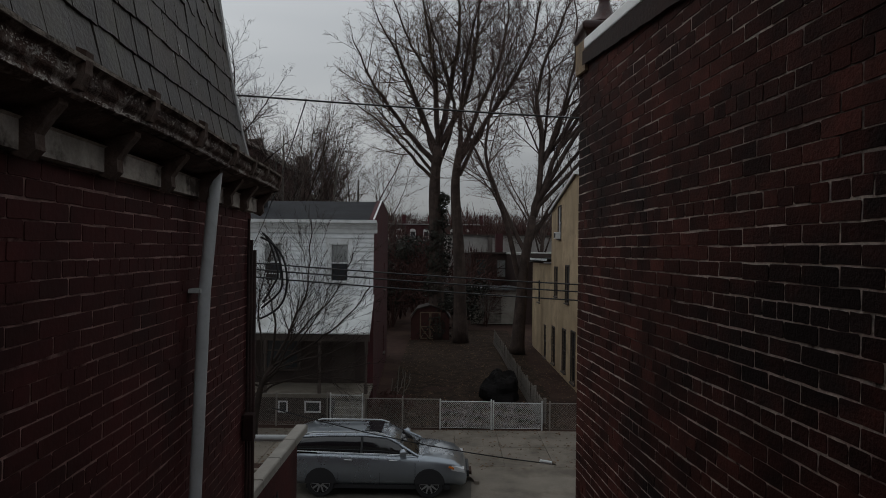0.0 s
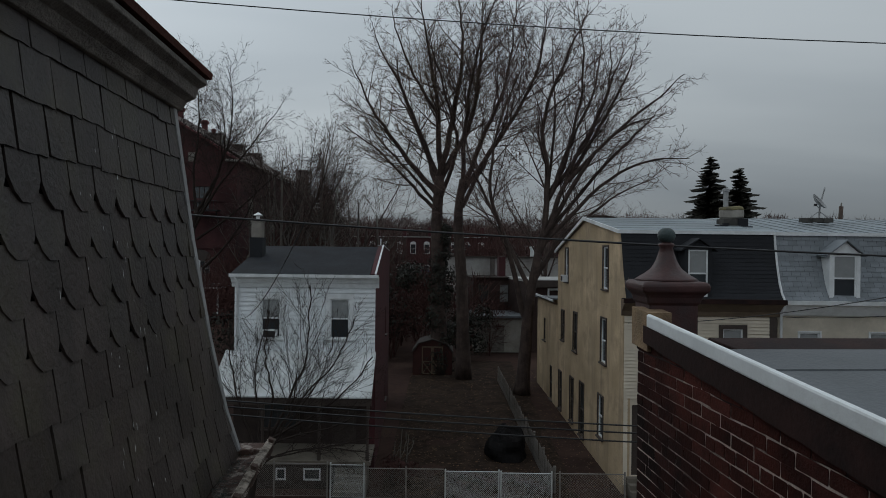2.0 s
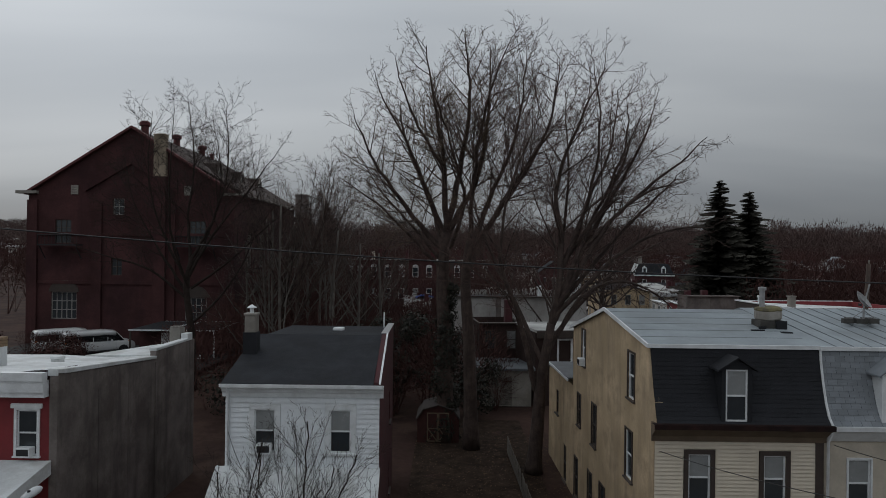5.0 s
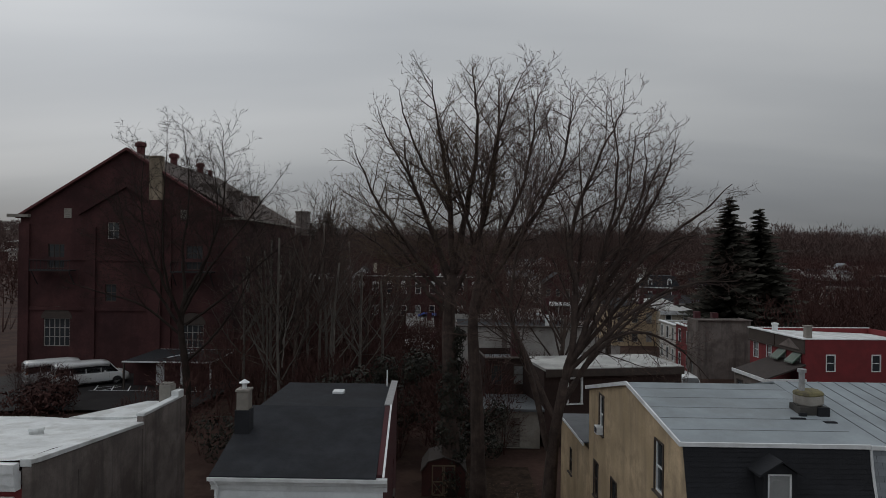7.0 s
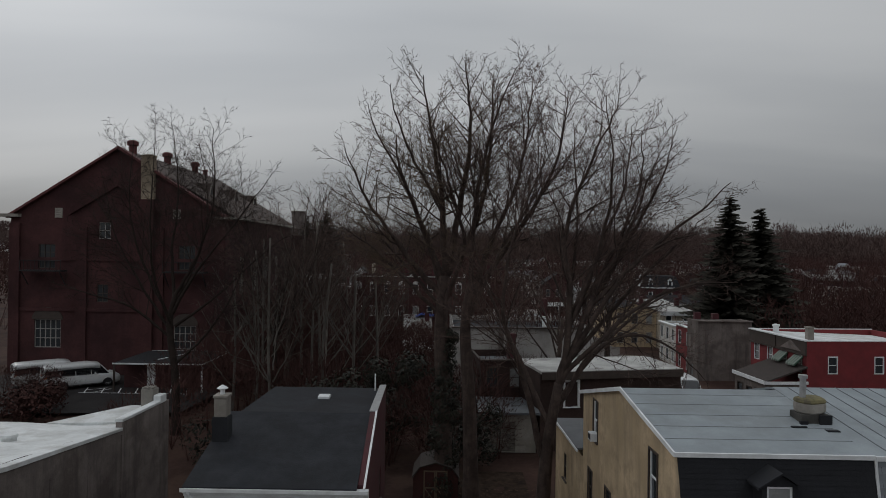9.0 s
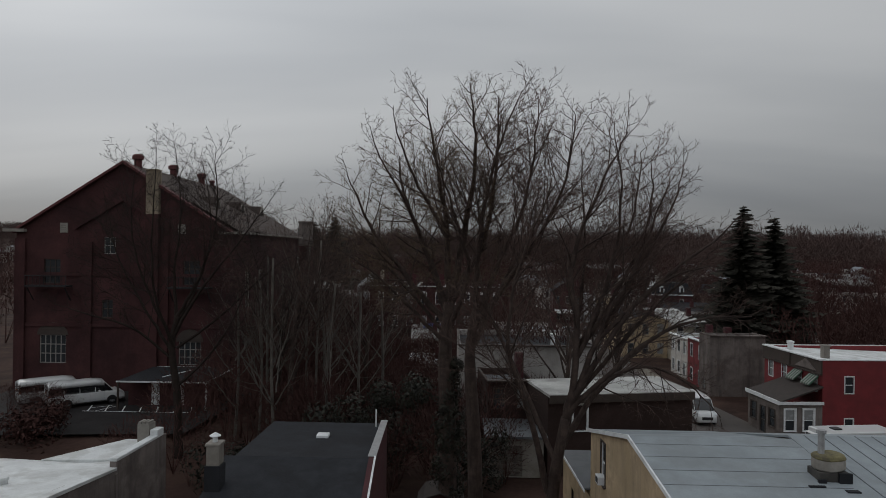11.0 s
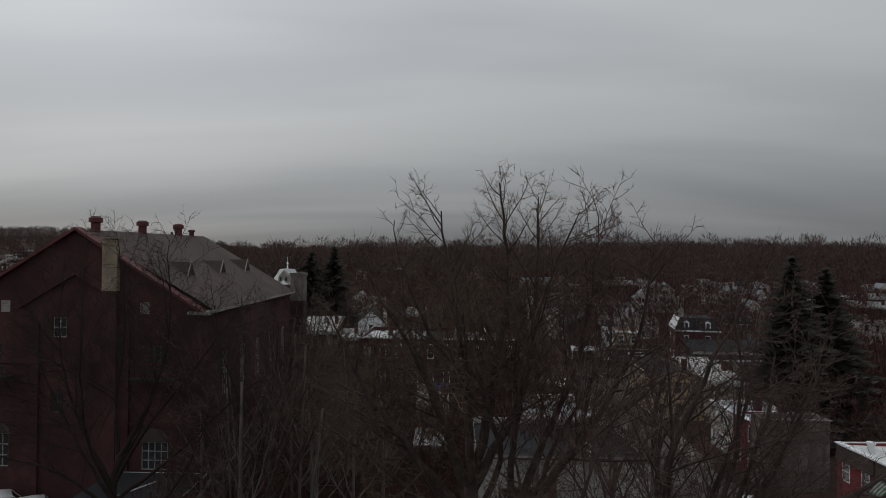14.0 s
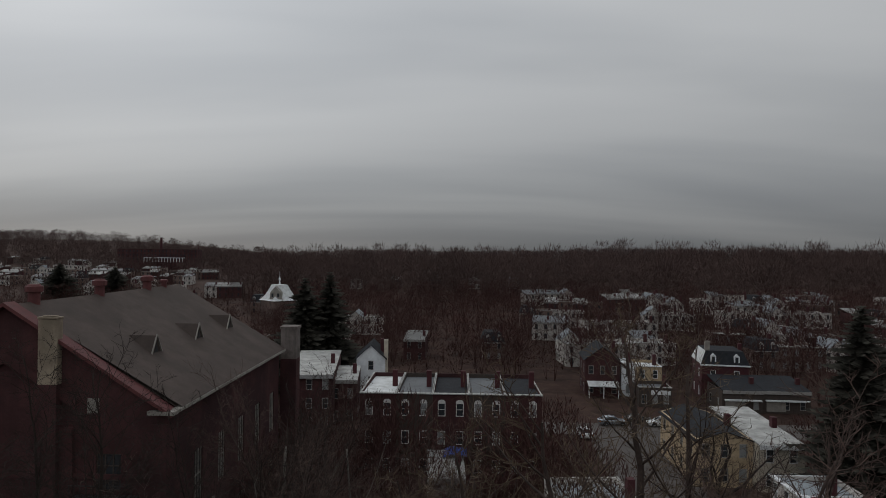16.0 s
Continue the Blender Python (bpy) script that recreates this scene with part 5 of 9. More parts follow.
# -- red house with grey rendered party wall and white coated roof
RX, RY = -15.5, 28.6
rh = thing("red_row_house", "red painted row house with grey rendered party wall and white roof", "house")
g = Geo()
g.wall(pose(RX - 6.0, RY, 0), 5.7, 0.0, 7.6, 0.25, [(4.42, 5.22, 5.3, 7.06), (1.2, 2.0, 5.3, 7.06), (4.1, 5.1, 0.6, 2.7), (1.0, 2.6, 0.9, 2.6)])
part("front_wall", g, BRICK_FACE, rh, "deep red painted front wall")
for x in (4.42, 1.2):
    w = sash_window(rh, pose(RX - 6.0 + x, RY - 0.01, 5.3), 0.8, 1.76, casing=TRIM_WHITE, casing_w=0.1, blind=0.1, ac=(x > 3))
    g = Geo()
    g.chunk(-0.2, -0.08, 1.84, 1.0, 0.02, 2.02, 0.02)
    part("lintel", g, TRIM_WHITE, w)
sash_window(rh, pose(RX - 5.0, RY - 0.01, 0.9), 1.6, 1.7, casing=TRIM_WHITE, casing_w=0.08, blind=0.4)
g = Geo()
g.box(0, 0.06, 0, 1.0, 0.12, 2.1)
g.box(0.15, 0.045, 0.2, 0.85, 0.06, 0.9)
part("door", g, TRIM_WHITE, rh, "white front door", m=pose(RX - 1.9, RY, 0.6))
g = Geo()
g.prism([(RY - 0.05, 0), (36.6, 0), (36.6, 7.86), (RY + 0.4, 8.42), (RY - 0.05, 8.5)], 0, RX - 0.3, RX)
part("party_wall", g, CONCRETE_WALL, rh, "stained grey cement-rendered party wall")
g = Geo()
g.prism([(36.603, 0), (41.3, 0), (41.3, 8.3), (36.603, 8.24)], 0, RX - 0.3, RX)
part("rear_party_wall", g, CONCRETE_WALL, rh, "stained grey cement-rendered party wall")
for y, d, z in ((31.4, 0.02, 7.4), (33.9, 0.02, 7.2), (36.5, 0.06, 7.7)):
    g = Geo()
    g.box(RX + 0.002, y, 0.4, RX + d, y + 0.16, z)
    part("wall_rib", g, CONCRETE_WALL, rh)
g = Geo()
g.prism([(RY - 0.1, 8.4), (RY - 0.1, 8.68), (RY + 0.1, 8.64), (36.6, 8.0), (36.6, 7.863), (RY + 0.4, 8.423), (RY - 0.06, 8.503), (RY - 0.06, 8.4)], 0, RX - 0.36, RX + 0.05)
soften(part("parapet_cap", g, WHITE_ROOF, rh, "white coated parapet cap"), 0.03)
g = Geo()
g.prism([(36.603, 8.243), (36.603, 8.4), (40.3, 8.44), (40.3, 8.72), (40.95, 8.72), (40.95, 8.303)], 0, RX - 0.36, RX + 0.04)
soften(part("parapet_cap", g, WHITE_ROOF, rh, "white coated parapet cap"), 0.03)
g = Geo()
g.box(-20.6, 31.0, 7.9, -19.65, 31.7, 9.1)
soften(part("chimney", g, WHITE_ROOF, rh, "white coated chimney with bare brick top"), 0.03)
for k in range(3):
    g = Geo()
    g.chunk(-20.6, 31.0, 9.102 + 0.14 * k, -19.65, 31.7, 9.232 + 0.14 * k, 0.02)
    part("brick_course", g, STUCCO_TAN, rh)
# uneven white coated roof
g = Geo()
nx, ny = 22, 16
xs = [RX - 13.0 + (12.635) * i / nx for i in range(nx + 1)]
ys = [RY - 0.1 + (38.3 - RY + 0.1) * i / ny for i in range(ny + 1)]
rz = lambda x, y: 8.5 - 0.082 * (y - RY) + 0.14 * noise.noise(Vector((x * 0.35, y * 0.4, 2.0))) + 0.1 * smooth01(x, RX - 2.0, RX - 0.4)
for a in range(nx):
    for b in range(ny):
        g.quad(*[(x, y, rz(x, y)) for x, y in ((xs[a], ys[b]), (xs[a + 1], ys[b]), (xs[a + 1], ys[b + 1]), (xs[a], ys[b + 1]))])
part("roof", g, WHITE_ROOF, rh, "white coated flat roof", smooth=True)
g = Geo()
for z0, z1 in ((7.3, 7.4), (7.72, 7.98)):
    g.v += [(RX - 4.6, 38.31, z0), (RX - 0.365, 38.31, z0 + 0.1), (RX - 0.365, 41.2, z1), (RX - 2.0, 41.2, z1)]
g.f += [(3, 2, 1, 0), (4, 5, 6, 7), (0, 1, 5, 4), (1, 2, 6, 5), (2, 3, 7, 6), (3, 0, 4, 7)]
part("rear_roof", g, WHITE_ROOF, rh)
g = Geo()
g.box(RX - 13.0, RY - 0.3, 7.6, RX - 0.36, RY - 0.002, 7.8)
g.box(RX - 13.0, RY - 0.36, 7.802, RX - 0.36, RY - 0.002, 8.24)
g.box(RX - 13.0, RY - 0.42, 8.242, RX - 0.362, RY - 0.102, 8.56)
part("cornice", g, TRIM_WHITE, rh, "white metal cornice")
g = Geo()
g.box(RX - 2.0, 41.2, 0, RX - 0.31, 41.4, 7.6)
g.box(RX - 13.0, 38.3, 0, RX - 4.21, 38.5, 7.5)
part("rear_wall", g, BRICK_SIDE, rh)
g = Geo()
g.box(RX - 13.0, RY + 0.26, 0, RX - 12.7, 38.29, 7.4)
part("far_wall", g, BRICK_FACE, rh)
g = Geo()
g.box(RX - 13.0, RY, 0, RX - 6.01, RY + 0.25, 7.6)
part("front_wall", g, BRICK_FACE, rh)
g = Geo()
g.lathe(RX - 3.4, 34.0, [(0.3, 7.8), (0.28, 8.2), (0.34, 8.22), (0.3, 8.33), (0.05, 8.37)], 12)
part("roof_vent", g, WHITE_ROOF, rh)
g = Geo()
g.box(RX - 1.0, 40.3, 7.4, RX - 0.4, 40.95, 9.0)
for k in range(3):
    g.box(RX - 0.98 + 0.2 * k, 40.35, 9.0, RX - 0.86 + 0.2 * k, 40.9, 9.1)
part("chimney", g, STONE_PALE, rh, "crumbling brick chimney stub")
g = Geo()
g.prism([(RY - 0.01, 5.0), (RY - 0.01, 5.12), (26.0, 4.55), (26.0, 4.42)], 0, RX - 6.3, RX - 0.32)
g.box(RX - 6.3, 25.9, 4.1, RX - 0.2, 26.0, 4.58)
g.prism([(26.0, 4.1), (26.0, 4.58), (RY - 0.06, 5.14), (RY - 0.06, 4.6)], 0, RX - 0.3, RX - 0.2)
part("porch_roof", g, WHITE_ROOF, rh, "white porch roof with deep fascia")
for x in (-6.2, -3.4, -0.5):
    g = Geo()
    g.lathe(RX + x, 26.1, [(0.09, 0.5), (0.06, 0.7), (0.06, 3.9), (0.09, 4.1)], 8)
    part("porch_post", g, TRIM_WHITE, rh)
g = Geo()
g.box(RX - 6.3, 25.9, 0, RX - 0.3, RY - 0.06, 0.5)
part("porch_floor", g, CONCRETE, rh)

settle(rh, -13.95, 25.74, 0, (-0.08, 0.0, -0.04), 0.028, -0.014)

# ---- the big gabled brick building and its yard ----
BX0, BX1, BY0, BY1, BXM = -47.3, -24.2, 76.0, 104.0, -35.75
EAVE, RIDGE = 19.1, 26.4
bb = thing("brick_hall", "large dark brown brick hall with gabled slate roof", "institution")


def slope_at(x):
    return RIDGE - (RIDGE - EAVE) * abs(x - BXM) / (BX1 - BXM)


# front gable wall: rectangular part with openings, then the pointed part
gw = [(3.0, 13.75, 1.8, 2.6), (2.65, 5.3, 2.85, 3.0), (9.45, 16.95, 1.25, 1.8), (17.6, 5.3, 2.4, 2.5), (18.0, 13.75, 1.8, 2.6), (9.3, 10.2, 1.2, 1.9)]
g = Geo()
g.wall(pose(BX0, BY0, 0), BX1 - BX0, 0.5, EAVE - 0.1, 0.6, open_for(gw))
g.prism([(BX0, EAVE - 0.098), (BX1, EAVE - 0.098), (BX1, EAVE + 0.1), (BXM, RIDGE + 0.15), (BX0, EAVE + 0.1)], 1, BY0, BY0 + 0.6)
part("gable_wall", g, BROWN_BRICK, bb, "brown brick gable wall")
side_w = [(u, z, 1.6, 4.2) for u in (4, 9, 14, 19, 24) for z in (4.0, 11.0)]
g = Geo()
g.wall(pose(BX1, BY0 + 0.601, 0, 0, 0, 90), BY1 - BY0 - 0.6, 0.5, EAVE + 0.18, 0.6, open_for(side_w))
g.box(BX0, BY0 + 0.601, 0.5, BX0 + 0.6, BY1, EAVE - 0.3)
g.prism([(BX0 + 0.6, 0.5), (BX1 - 0.6, 0.5), (BX1 - 0.6, EAVE), (BXM, RIDGE - 0.5), (BX0 + 0.6, EAVE)], 1, BY1 - 0.6, BY1 - 0.01)
part("side_wall", g, BROWN_BRICK, bb)
# piers, string courses and the raised false gable
g = Geo()
for x in (BX0, BX0 + 7.2, BX0 + 15.4, BX1 - 1.1):
    top = EAVE - 0.6 if x in (BX0, BX1 - 1.1) else min(slope_at(x) - 2.2, 18.2)
    g = Geo()
    g.box(x, BY0 - 0.3, 0.5, x + 1.1, BY0 - 0.002, top)
    part("pier", g, BROWN_BRICK, bb)
for z in (9.2, 14.6):
    for a, b in ((1.11, 7.19), (8.31, 15.39), (16.51, BX1 - BX0 - 1.11)):
        g = Geo()
        g.box(BX0 + a, BY0 - 0.16, z, BX0 + b, BY0 - 0.002, z + 0.35)
        part("string_course", g, BROWN_BRICK, bb)
g = Geo()
c0, c1, cm = BXM - 5.1, BXM + 5.1, BXM
g.prism([(c0, 19.5), (c0, 20.2), (cm, 23.4), (c1, 20.2), (c1, 19.5), (cm, 22.6)], 1, BY0 - 0.32, BY0 - 0.004)
part("false_gable", g, BROWN_BRICK, bb, "brick false gable moulding")
g = Geo()
for a, b in ((BX0 - 0.3, BXM), (BXM, BX1 + 0.35)):
    za, zb = slope_at(a) + 0.16, slope_at(b) + 0.16
    g.prism([(a, za), (b, zb), (b, zb + 0.28), (a, za + 0.28)], 1, BY0 - 0.45, BY0 + 0.75)
part("rake_trim", g, TERRA, bb, "dark red rake trim")
g = Geo()
g.box(BX0 - 1.2, BY0 - 0.5, EAVE + 0.1, BX0 + 1.1, BY0 + 0.3, EAVE + 0.42)
part("eave_return", g, STONE_PALE, bb, "pale stone eave return")
g = Geo()
g.box(BX1 - 1.3, BY0 - 0.5, EAVE + 0.1, BX1 + 0.6, BY0 + 0.3, EAVE + 0.36)
part("eave_return", g, STONE_PALE, bb, "pale stone eave return")
g = Geo()
g.box(BX1 + 0.1, BY0 + 0.31, EAVE + 0.2, BX1 + 0.7, BY1 + 0.3, EAVE + 0.42)
part("eave_gutter", g, STONE_PALE, bb, "pale stone eave returns and gutter")
g = Geo()
for s in (-1, 1):
    xe = BXM + s * (BX1 - BXM + 0.65)
    ze = EAVE + 0.45
    g.quad((BXM, BY0 + 0.76, RIDGE + 0.25), (xe, BY0 + 0.76, ze), (xe, BY1 + 0.3, ze), (BXM, BY1 + 0.3, RIDGE + 0.25))
    g.quad((BXM, BY0 + 0.76, RIDGE - 0.05), (BXM, BY1 + 0.3, RIDGE - 0.05), (xe, BY1 + 0.3, ze - 0.3), (xe, BY0 + 0.76, ze - 0.3))
part("slate_roof", g, BROWN_SLATE, bb, "brown-grey slate roof")
# small roof dormers on the east slope
for y in (83.0, 91.6, 99.8):
    x = -28.4
    z = slope_at(x) + 0.25
    g = Geo()
    g.prism([(y - 0.95, z - 0.5), (y + 0.95, z - 0.5), (y + 0.95, z + 0.15), (y, z + 1.7), (y - 0.95, z + 0.15)], 0, x - 3.4, x)
    d = part("roof_dormer", g, BROWN_SLATE, bb)
    gg = Geo()
    gg.prism([(y - 0.6, z - 0.25), (y + 0.6, z - 0.25), (y, z + 1.15)], 0, x - 0.02, x + 0.02)
    part("louvre", gg, PLASTIC_BLACK, d)
    for sgn in (-1, 1):
        gg = Geo()
        gg.prism([(y + sgn * 1.05, z + 0.1), (y, z + 1.82), (y, z + 1.7), (y + sgn * 0.95, z + 0.08)], 0, x + 0.004, x + 0.12)
        part("bargeboard", gg, STONE_PALE, d)
for y in (78.9, 87.8, 96.6):
    g = Geo()
    g.lathe(BXM, y, [(0.42, RIDGE), (0.42, RIDGE + 0.95), (0.62, RIDGE + 1.0), (0.62, RIDGE + 1.4), (0.48, RIDGE + 1.45), (0.42, RIDGE + 1.55)], 12)
    part("ridge_vent", g, TERRA, bb, "dark red metal ridge ventilator")
g = Geo()
g.lathe(BXM, 100.4, [(0.3, RIDGE), (0.3, RIDGE + 0.7), (0.42, RIDGE + 0.72), (0.42, RIDGE + 0.9), (0.2, RIDGE + 1.0)], 10)
part("ridge_vent", g, TERRA, bb, "small dark red metal ridge ventilator")
# chimney breast on the gable, and one at the far corner
g = Geo()
g.box(-33.15, BY0 - 0.6, 21.2, -31.8, BY0 + 0.1, 25.75)
g.box(-33.2, BY0 - 0.65, 25.75, -31.75, BY0 + 0.15, 25.9)
g.box(-32.95, BY0 - 0.45, 25.9, -32.0, BY0 - 0.05, 25.98)
soften(part("chimney", g, STONE_TAN, bb, "tan rendered chimney stack"), 0.05)
g = Geo()
g.box(-33.1, BY0 - 0.7, 0.5, -31.75, BY0 - 0.003, 21.2)
part("chimney_breast", g, BROWN_BRICK, bb)
g = Geo()
g.box(-24.4, 105.4, 18.2, -22.6, 107.2, 21.6)
g.box(-24.5, 105.35, 21.6, -22.5, 107.3, 21.9)
part("corner_tower", g, CONCRETE_WALL, bb, "grey-brown corner stack")
g = Geo()
g.box(-24.4, 105.4, 0.5, -22.6, 107.2, 18.198)
part("corner_pier", g, BROWN_BRICK, bb)
# openings
for k, (u, z, w, h) in enumerate(gw):
    win = thing("window", "", "", pose(BX0 + u, BY0 + 0.12, z))
    win.parent = bb
    g = Geo()
    g.box(0, 0.05, 0, w, 0.1, h)
    part("pane", g, GLASS_DARK, win)
    g = Geo()
    n = max(2, int(w / 0.5))
    for i in range(n + 1):
        x = i * (w - 0.08) / n
        g.box(x, -0.02, 0, x + 0.08, 0.045, h)
    for i in range(max(2, int(h / 0.8)) + 1):
        zz = i * (h - 0.08) / max(2, int(h / 0.8))
        g.box(0.081, -0.015, zz, w - 0.081, 0.04, zz + 0.08)
    part("muntins", g, FRAME_DARK if k not in (1, 2, 3) else TOWN_TRIM, win)
    if k in (1, 3):
        g = Geo()
        g.prism([(w / 2 + (w / 2 + 0.25) * math.cos(math.pi * i / 12), h + 1.3 * math.sin(math.pi * i / 12)) for i in range(13)], 1, -0.2, -0.124)
        part("arch_panel", g, FRAME_DARK, win, "dark arched window head")
for u, z, w, h in side_w:
    win = thing("window", "", "", pose(BX1 - 0.12, BY0 + 0.601 + u, z, 0, 0, 90))
    win.parent = bb
    g = Geo()
    g.box(0, 0.05, 0, w, 0.1, h)
    part("pane", g, GLASS_DARK, win)
    g = Geo()
    for i in range(4):
        g.box(i * (w - 0.08) / 3, -0.02, 0, i * (w - 0.08) / 3 + 0.08, 0.045, h)
    g.box(0.081, -0.015, h / 2, w - 0.081, 0.04, h / 2 + 0.08)
    part("muntins", g, STONE_PALE, win)
# steel balconies of the gable
for x in (BX0 + 1.9, BX0 + 16.9):
    bal = thing("balcony", "", "")
    bal.parent = bb
    g = Geo()
    g.box(x, BY0 - 1.5, 13.45, x + 4.4, BY0 - 0.31, 13.6)
    g.tube([(x + 0.2, BY0 - 1.4, 13.4), (x + 0.2, BY0 - 0.3, 12.0)], 0.06, 6)
    g.tube([(x + 4.2, BY0 - 1.4, 13.4), (x + 4.2, BY0 - 0.3, 12.0)], 0.06, 6)
    part("platform", g, PLASTIC_BLACK, bal)
    g = Geo()
    g.tube([(x, BY0 - 1.45, 14.6), (x + 4.4, BY0 - 1.45, 14.6)], 0.035, 5)
    part("handrail", g, PLASTIC_BLACK, bal)
    g = Geo()
    g.tube([(0, 0, 13.6), (0, 0, 14.6)], 0.025, 4)
    me = g.mesh("baluster")
    me.materials.append(PLASTIC_BLACK)
    for i in range(12):
        part("baluster", me, PLASTIC_BLACK, bal, m=pose(x + 0.05 + i * 4.3 / 11, BY0 - 1.45, 0))

# pale louvres high in the gable
for x in (-42.15, -29.5):
    g = Geo()
    g.box(x - 0.4, BY0 - 0.1, 19.15, x - 0.3, BY0 - 0.003, 20.2)
    g.box(x + 0.3, BY0 - 0.1, 19.15, x + 0.4, BY0 - 0.003, 20.2)
    g.box(x - 0.3, BY0 - 0.1, 20.1, x + 0.3, BY0 - 0.003, 20.2)
    lv = part("gable_vent", g, STONE_PALE, bb, "pale louvred gable vent")
    for k in range(5):
        g = Geo()
        g.prism([(BY0 - 0.09, 19.17 + 0.19 * k), (BY0 - 0.01, 19.24 + 0.19 * k), (BY0 - 0.01, 19.36 + 0.19 * k), (BY0 - 0.09, 19.28 + 0.19 * k)], 0, x - 0.299, x + 0.299)
        part("louvre", g, STONE_PALE, lv)

# low flat-roofed garage in the yard
sh = thing("flat_roof_garage", "low dark garage under a thin white roof edge", "garage", pose(-27.4, 67.8, 2.5, 0, 0, 1))
g = Geo()
g.wall(pose(-4.3, 1.9, 0), 8.0, 0, 2.6, 0.2, [(2.15, 3.0, 0.1, 2.2), (4.5, 5.4, 0.1, 2.2)])
g.box(-4.3, 2.11, 0, -4.1, 7.6, 2.6)
g.box(3.5, 2.11, 0, 3.7, 7.6, 2.6)
g.box(-4.1, 7.4, 0, 3.5, 7.6, 2.6)
part("wall", g, BROWN_BRICK, sh)
g = Geo()
g.box(-4.5, 0.0, 2.62, 3.9, 7.8, 2.72)
part("roof", g, SHINGLE_BLACK, sh)
for box in ((-4.55, -0.06, 2.62, 3.95, -0.002, 2.76), (3.902, 0.0, 2.62, 3.96, 7.8, 2.76), (-4.55, 7.802, 2.62, 3.95, 7.86, 2.74)):
    g = Geo()
    g.box(*box)
    part("roof_edge", g, TRIM_WHITE, sh)
g = Geo()
g.box(3.75, 0.05, 0, 3.9, 0.2, 2.618)
part("post", g, TRIM_WHITE, sh)
g = Geo()
g.box(-4.5, 0.05, 0, -4.35, 0.2, 2.618)
part("post", g, FRAME_DARK, sh)
for x in (-2.15, 0.2):
    g = Geo()
    g.box(x + 0.02, 1.96, 0.1, x + 0.83, 2.02, 2.2)
    part("door", g, TRIM_WHITE, sh)
g = Geo()
g.tube([(-1.2, 2.2, 2.73), (0.6, 5.2, 2.9)], 0.05, 6)
part("roof_pipe", g, TRIM_WHITE, sh)

# ---- trees ----
def curve_through(pts, n):
    """A smooth line (Catmull-Rom) through a few points."""
    P = [Vector(p) for p in pts]
    P = [P[0] * 2 - P[1]] + P + [P[-1] * 2 - P[-2]]
    out = []
    for k in range(1, len(P) - 2):
        for i in range(n):
            t = i / n
            a, b, c, d = P[k - 1], P[k], P[k + 1], P[k + 2]
            out.append(0.5 * ((2 * b) + (c - a) * t + (2 * a - 5 * b + 4 * c - d) * t * t + (3 * b - a - 3 * c + d) * t ** 3))
    out.append(P[-2])
    return out


def sprout(rng, limb, r, level, top, wood, twigs, dens, ratio, rise, spread, start=0.25, thin=0.016, spurs=0):
    """Side shoots along a line of points, each with shoots of its own."""
    seg = [(b - a).length for a, b in zip(limb, limb[1:])]
    L = sum(seg)
    count = max(2, int(L * dens[level]))
    for i in range(count):
        t = start + (1 - start) * (i + rng.random()) / count
        s, k = t * L, 0
        while k < len(seg) - 1 and s > seg[k]:
            s -= seg[k]
            k += 1
        p = limb[k].lerp(limb[k + 1], min(1, s / max(seg[k], 1e-6)))
        d = (limb[k + 1] - limb[k]).normalized()
        side = Vector((rng.gauss(0, 1), rng.gauss(0, 1), rng.gauss(0, 0.7)))
        side = (side - d * side.dot(d)).normalized()
        a = rng.uniform(*spread)
        way = (d * math.cos(a) + side * math.sin(a)).normalized()
        ln = L * ratio[level] * rng.uniform(0.55, 1.25) * (1.2 - 0.78 * t)
        rr = max(thin * (0.65 if level == 2 else 1.0), r * (1 - 0.7 * t) * rng.uniform(0.4, 0.65))
        n = 5 if level == 0 else 3 if level == 1 else 2
        pts, q, w = [p], p.copy(), way.copy()
        for j in range(n):
            w = (w + Vector((rng.gauss(0, 0.085), rng.gauss(0, 0.085), rng.gauss(0, 0.07) + rise[level]))).normalized()
            q = q + w * (ln / n)
            pts.append(q)
        radii = [rr * (1 - 0.8 * j / n) for j in range(n + 1)]
        geo = wood if level == 0 else twigs
        geo.tube(pts, radii, 5 if level == 0 else 3, cap=False)
        if level == 2:
            for _ in range(spurs):
                f = rng.uniform(0.15, 1.0) * n
                j = min(n - 1, int(f))
                o = pts[j].lerp(pts[j + 1], f - j)
                e = (w * 0.8 + Vector((rng.gauss(0, 0.75), rng.gauss(0, 0.75), rng.gauss(0.3, 0.6)))).normalized()
                v = e.cross(Vector((rng.gauss(0, 1), rng.gauss(0, 1), rng.gauss(0, 1)))).normalized() * 0.009
                k0 = len(twigs.v)
                twigs.v += [tuple(o - v), tuple(o + v), tuple(o + e * rng.uniform(0.2, 0.48))]
                twigs.f.append((k0, k0 + 1, k0 + 2))
        if level + 1 < top:
            sprout(rng, pts, rr, level + 1, top, wood, twigs, dens, ratio, rise, spread, 0.15, thin, spurs)


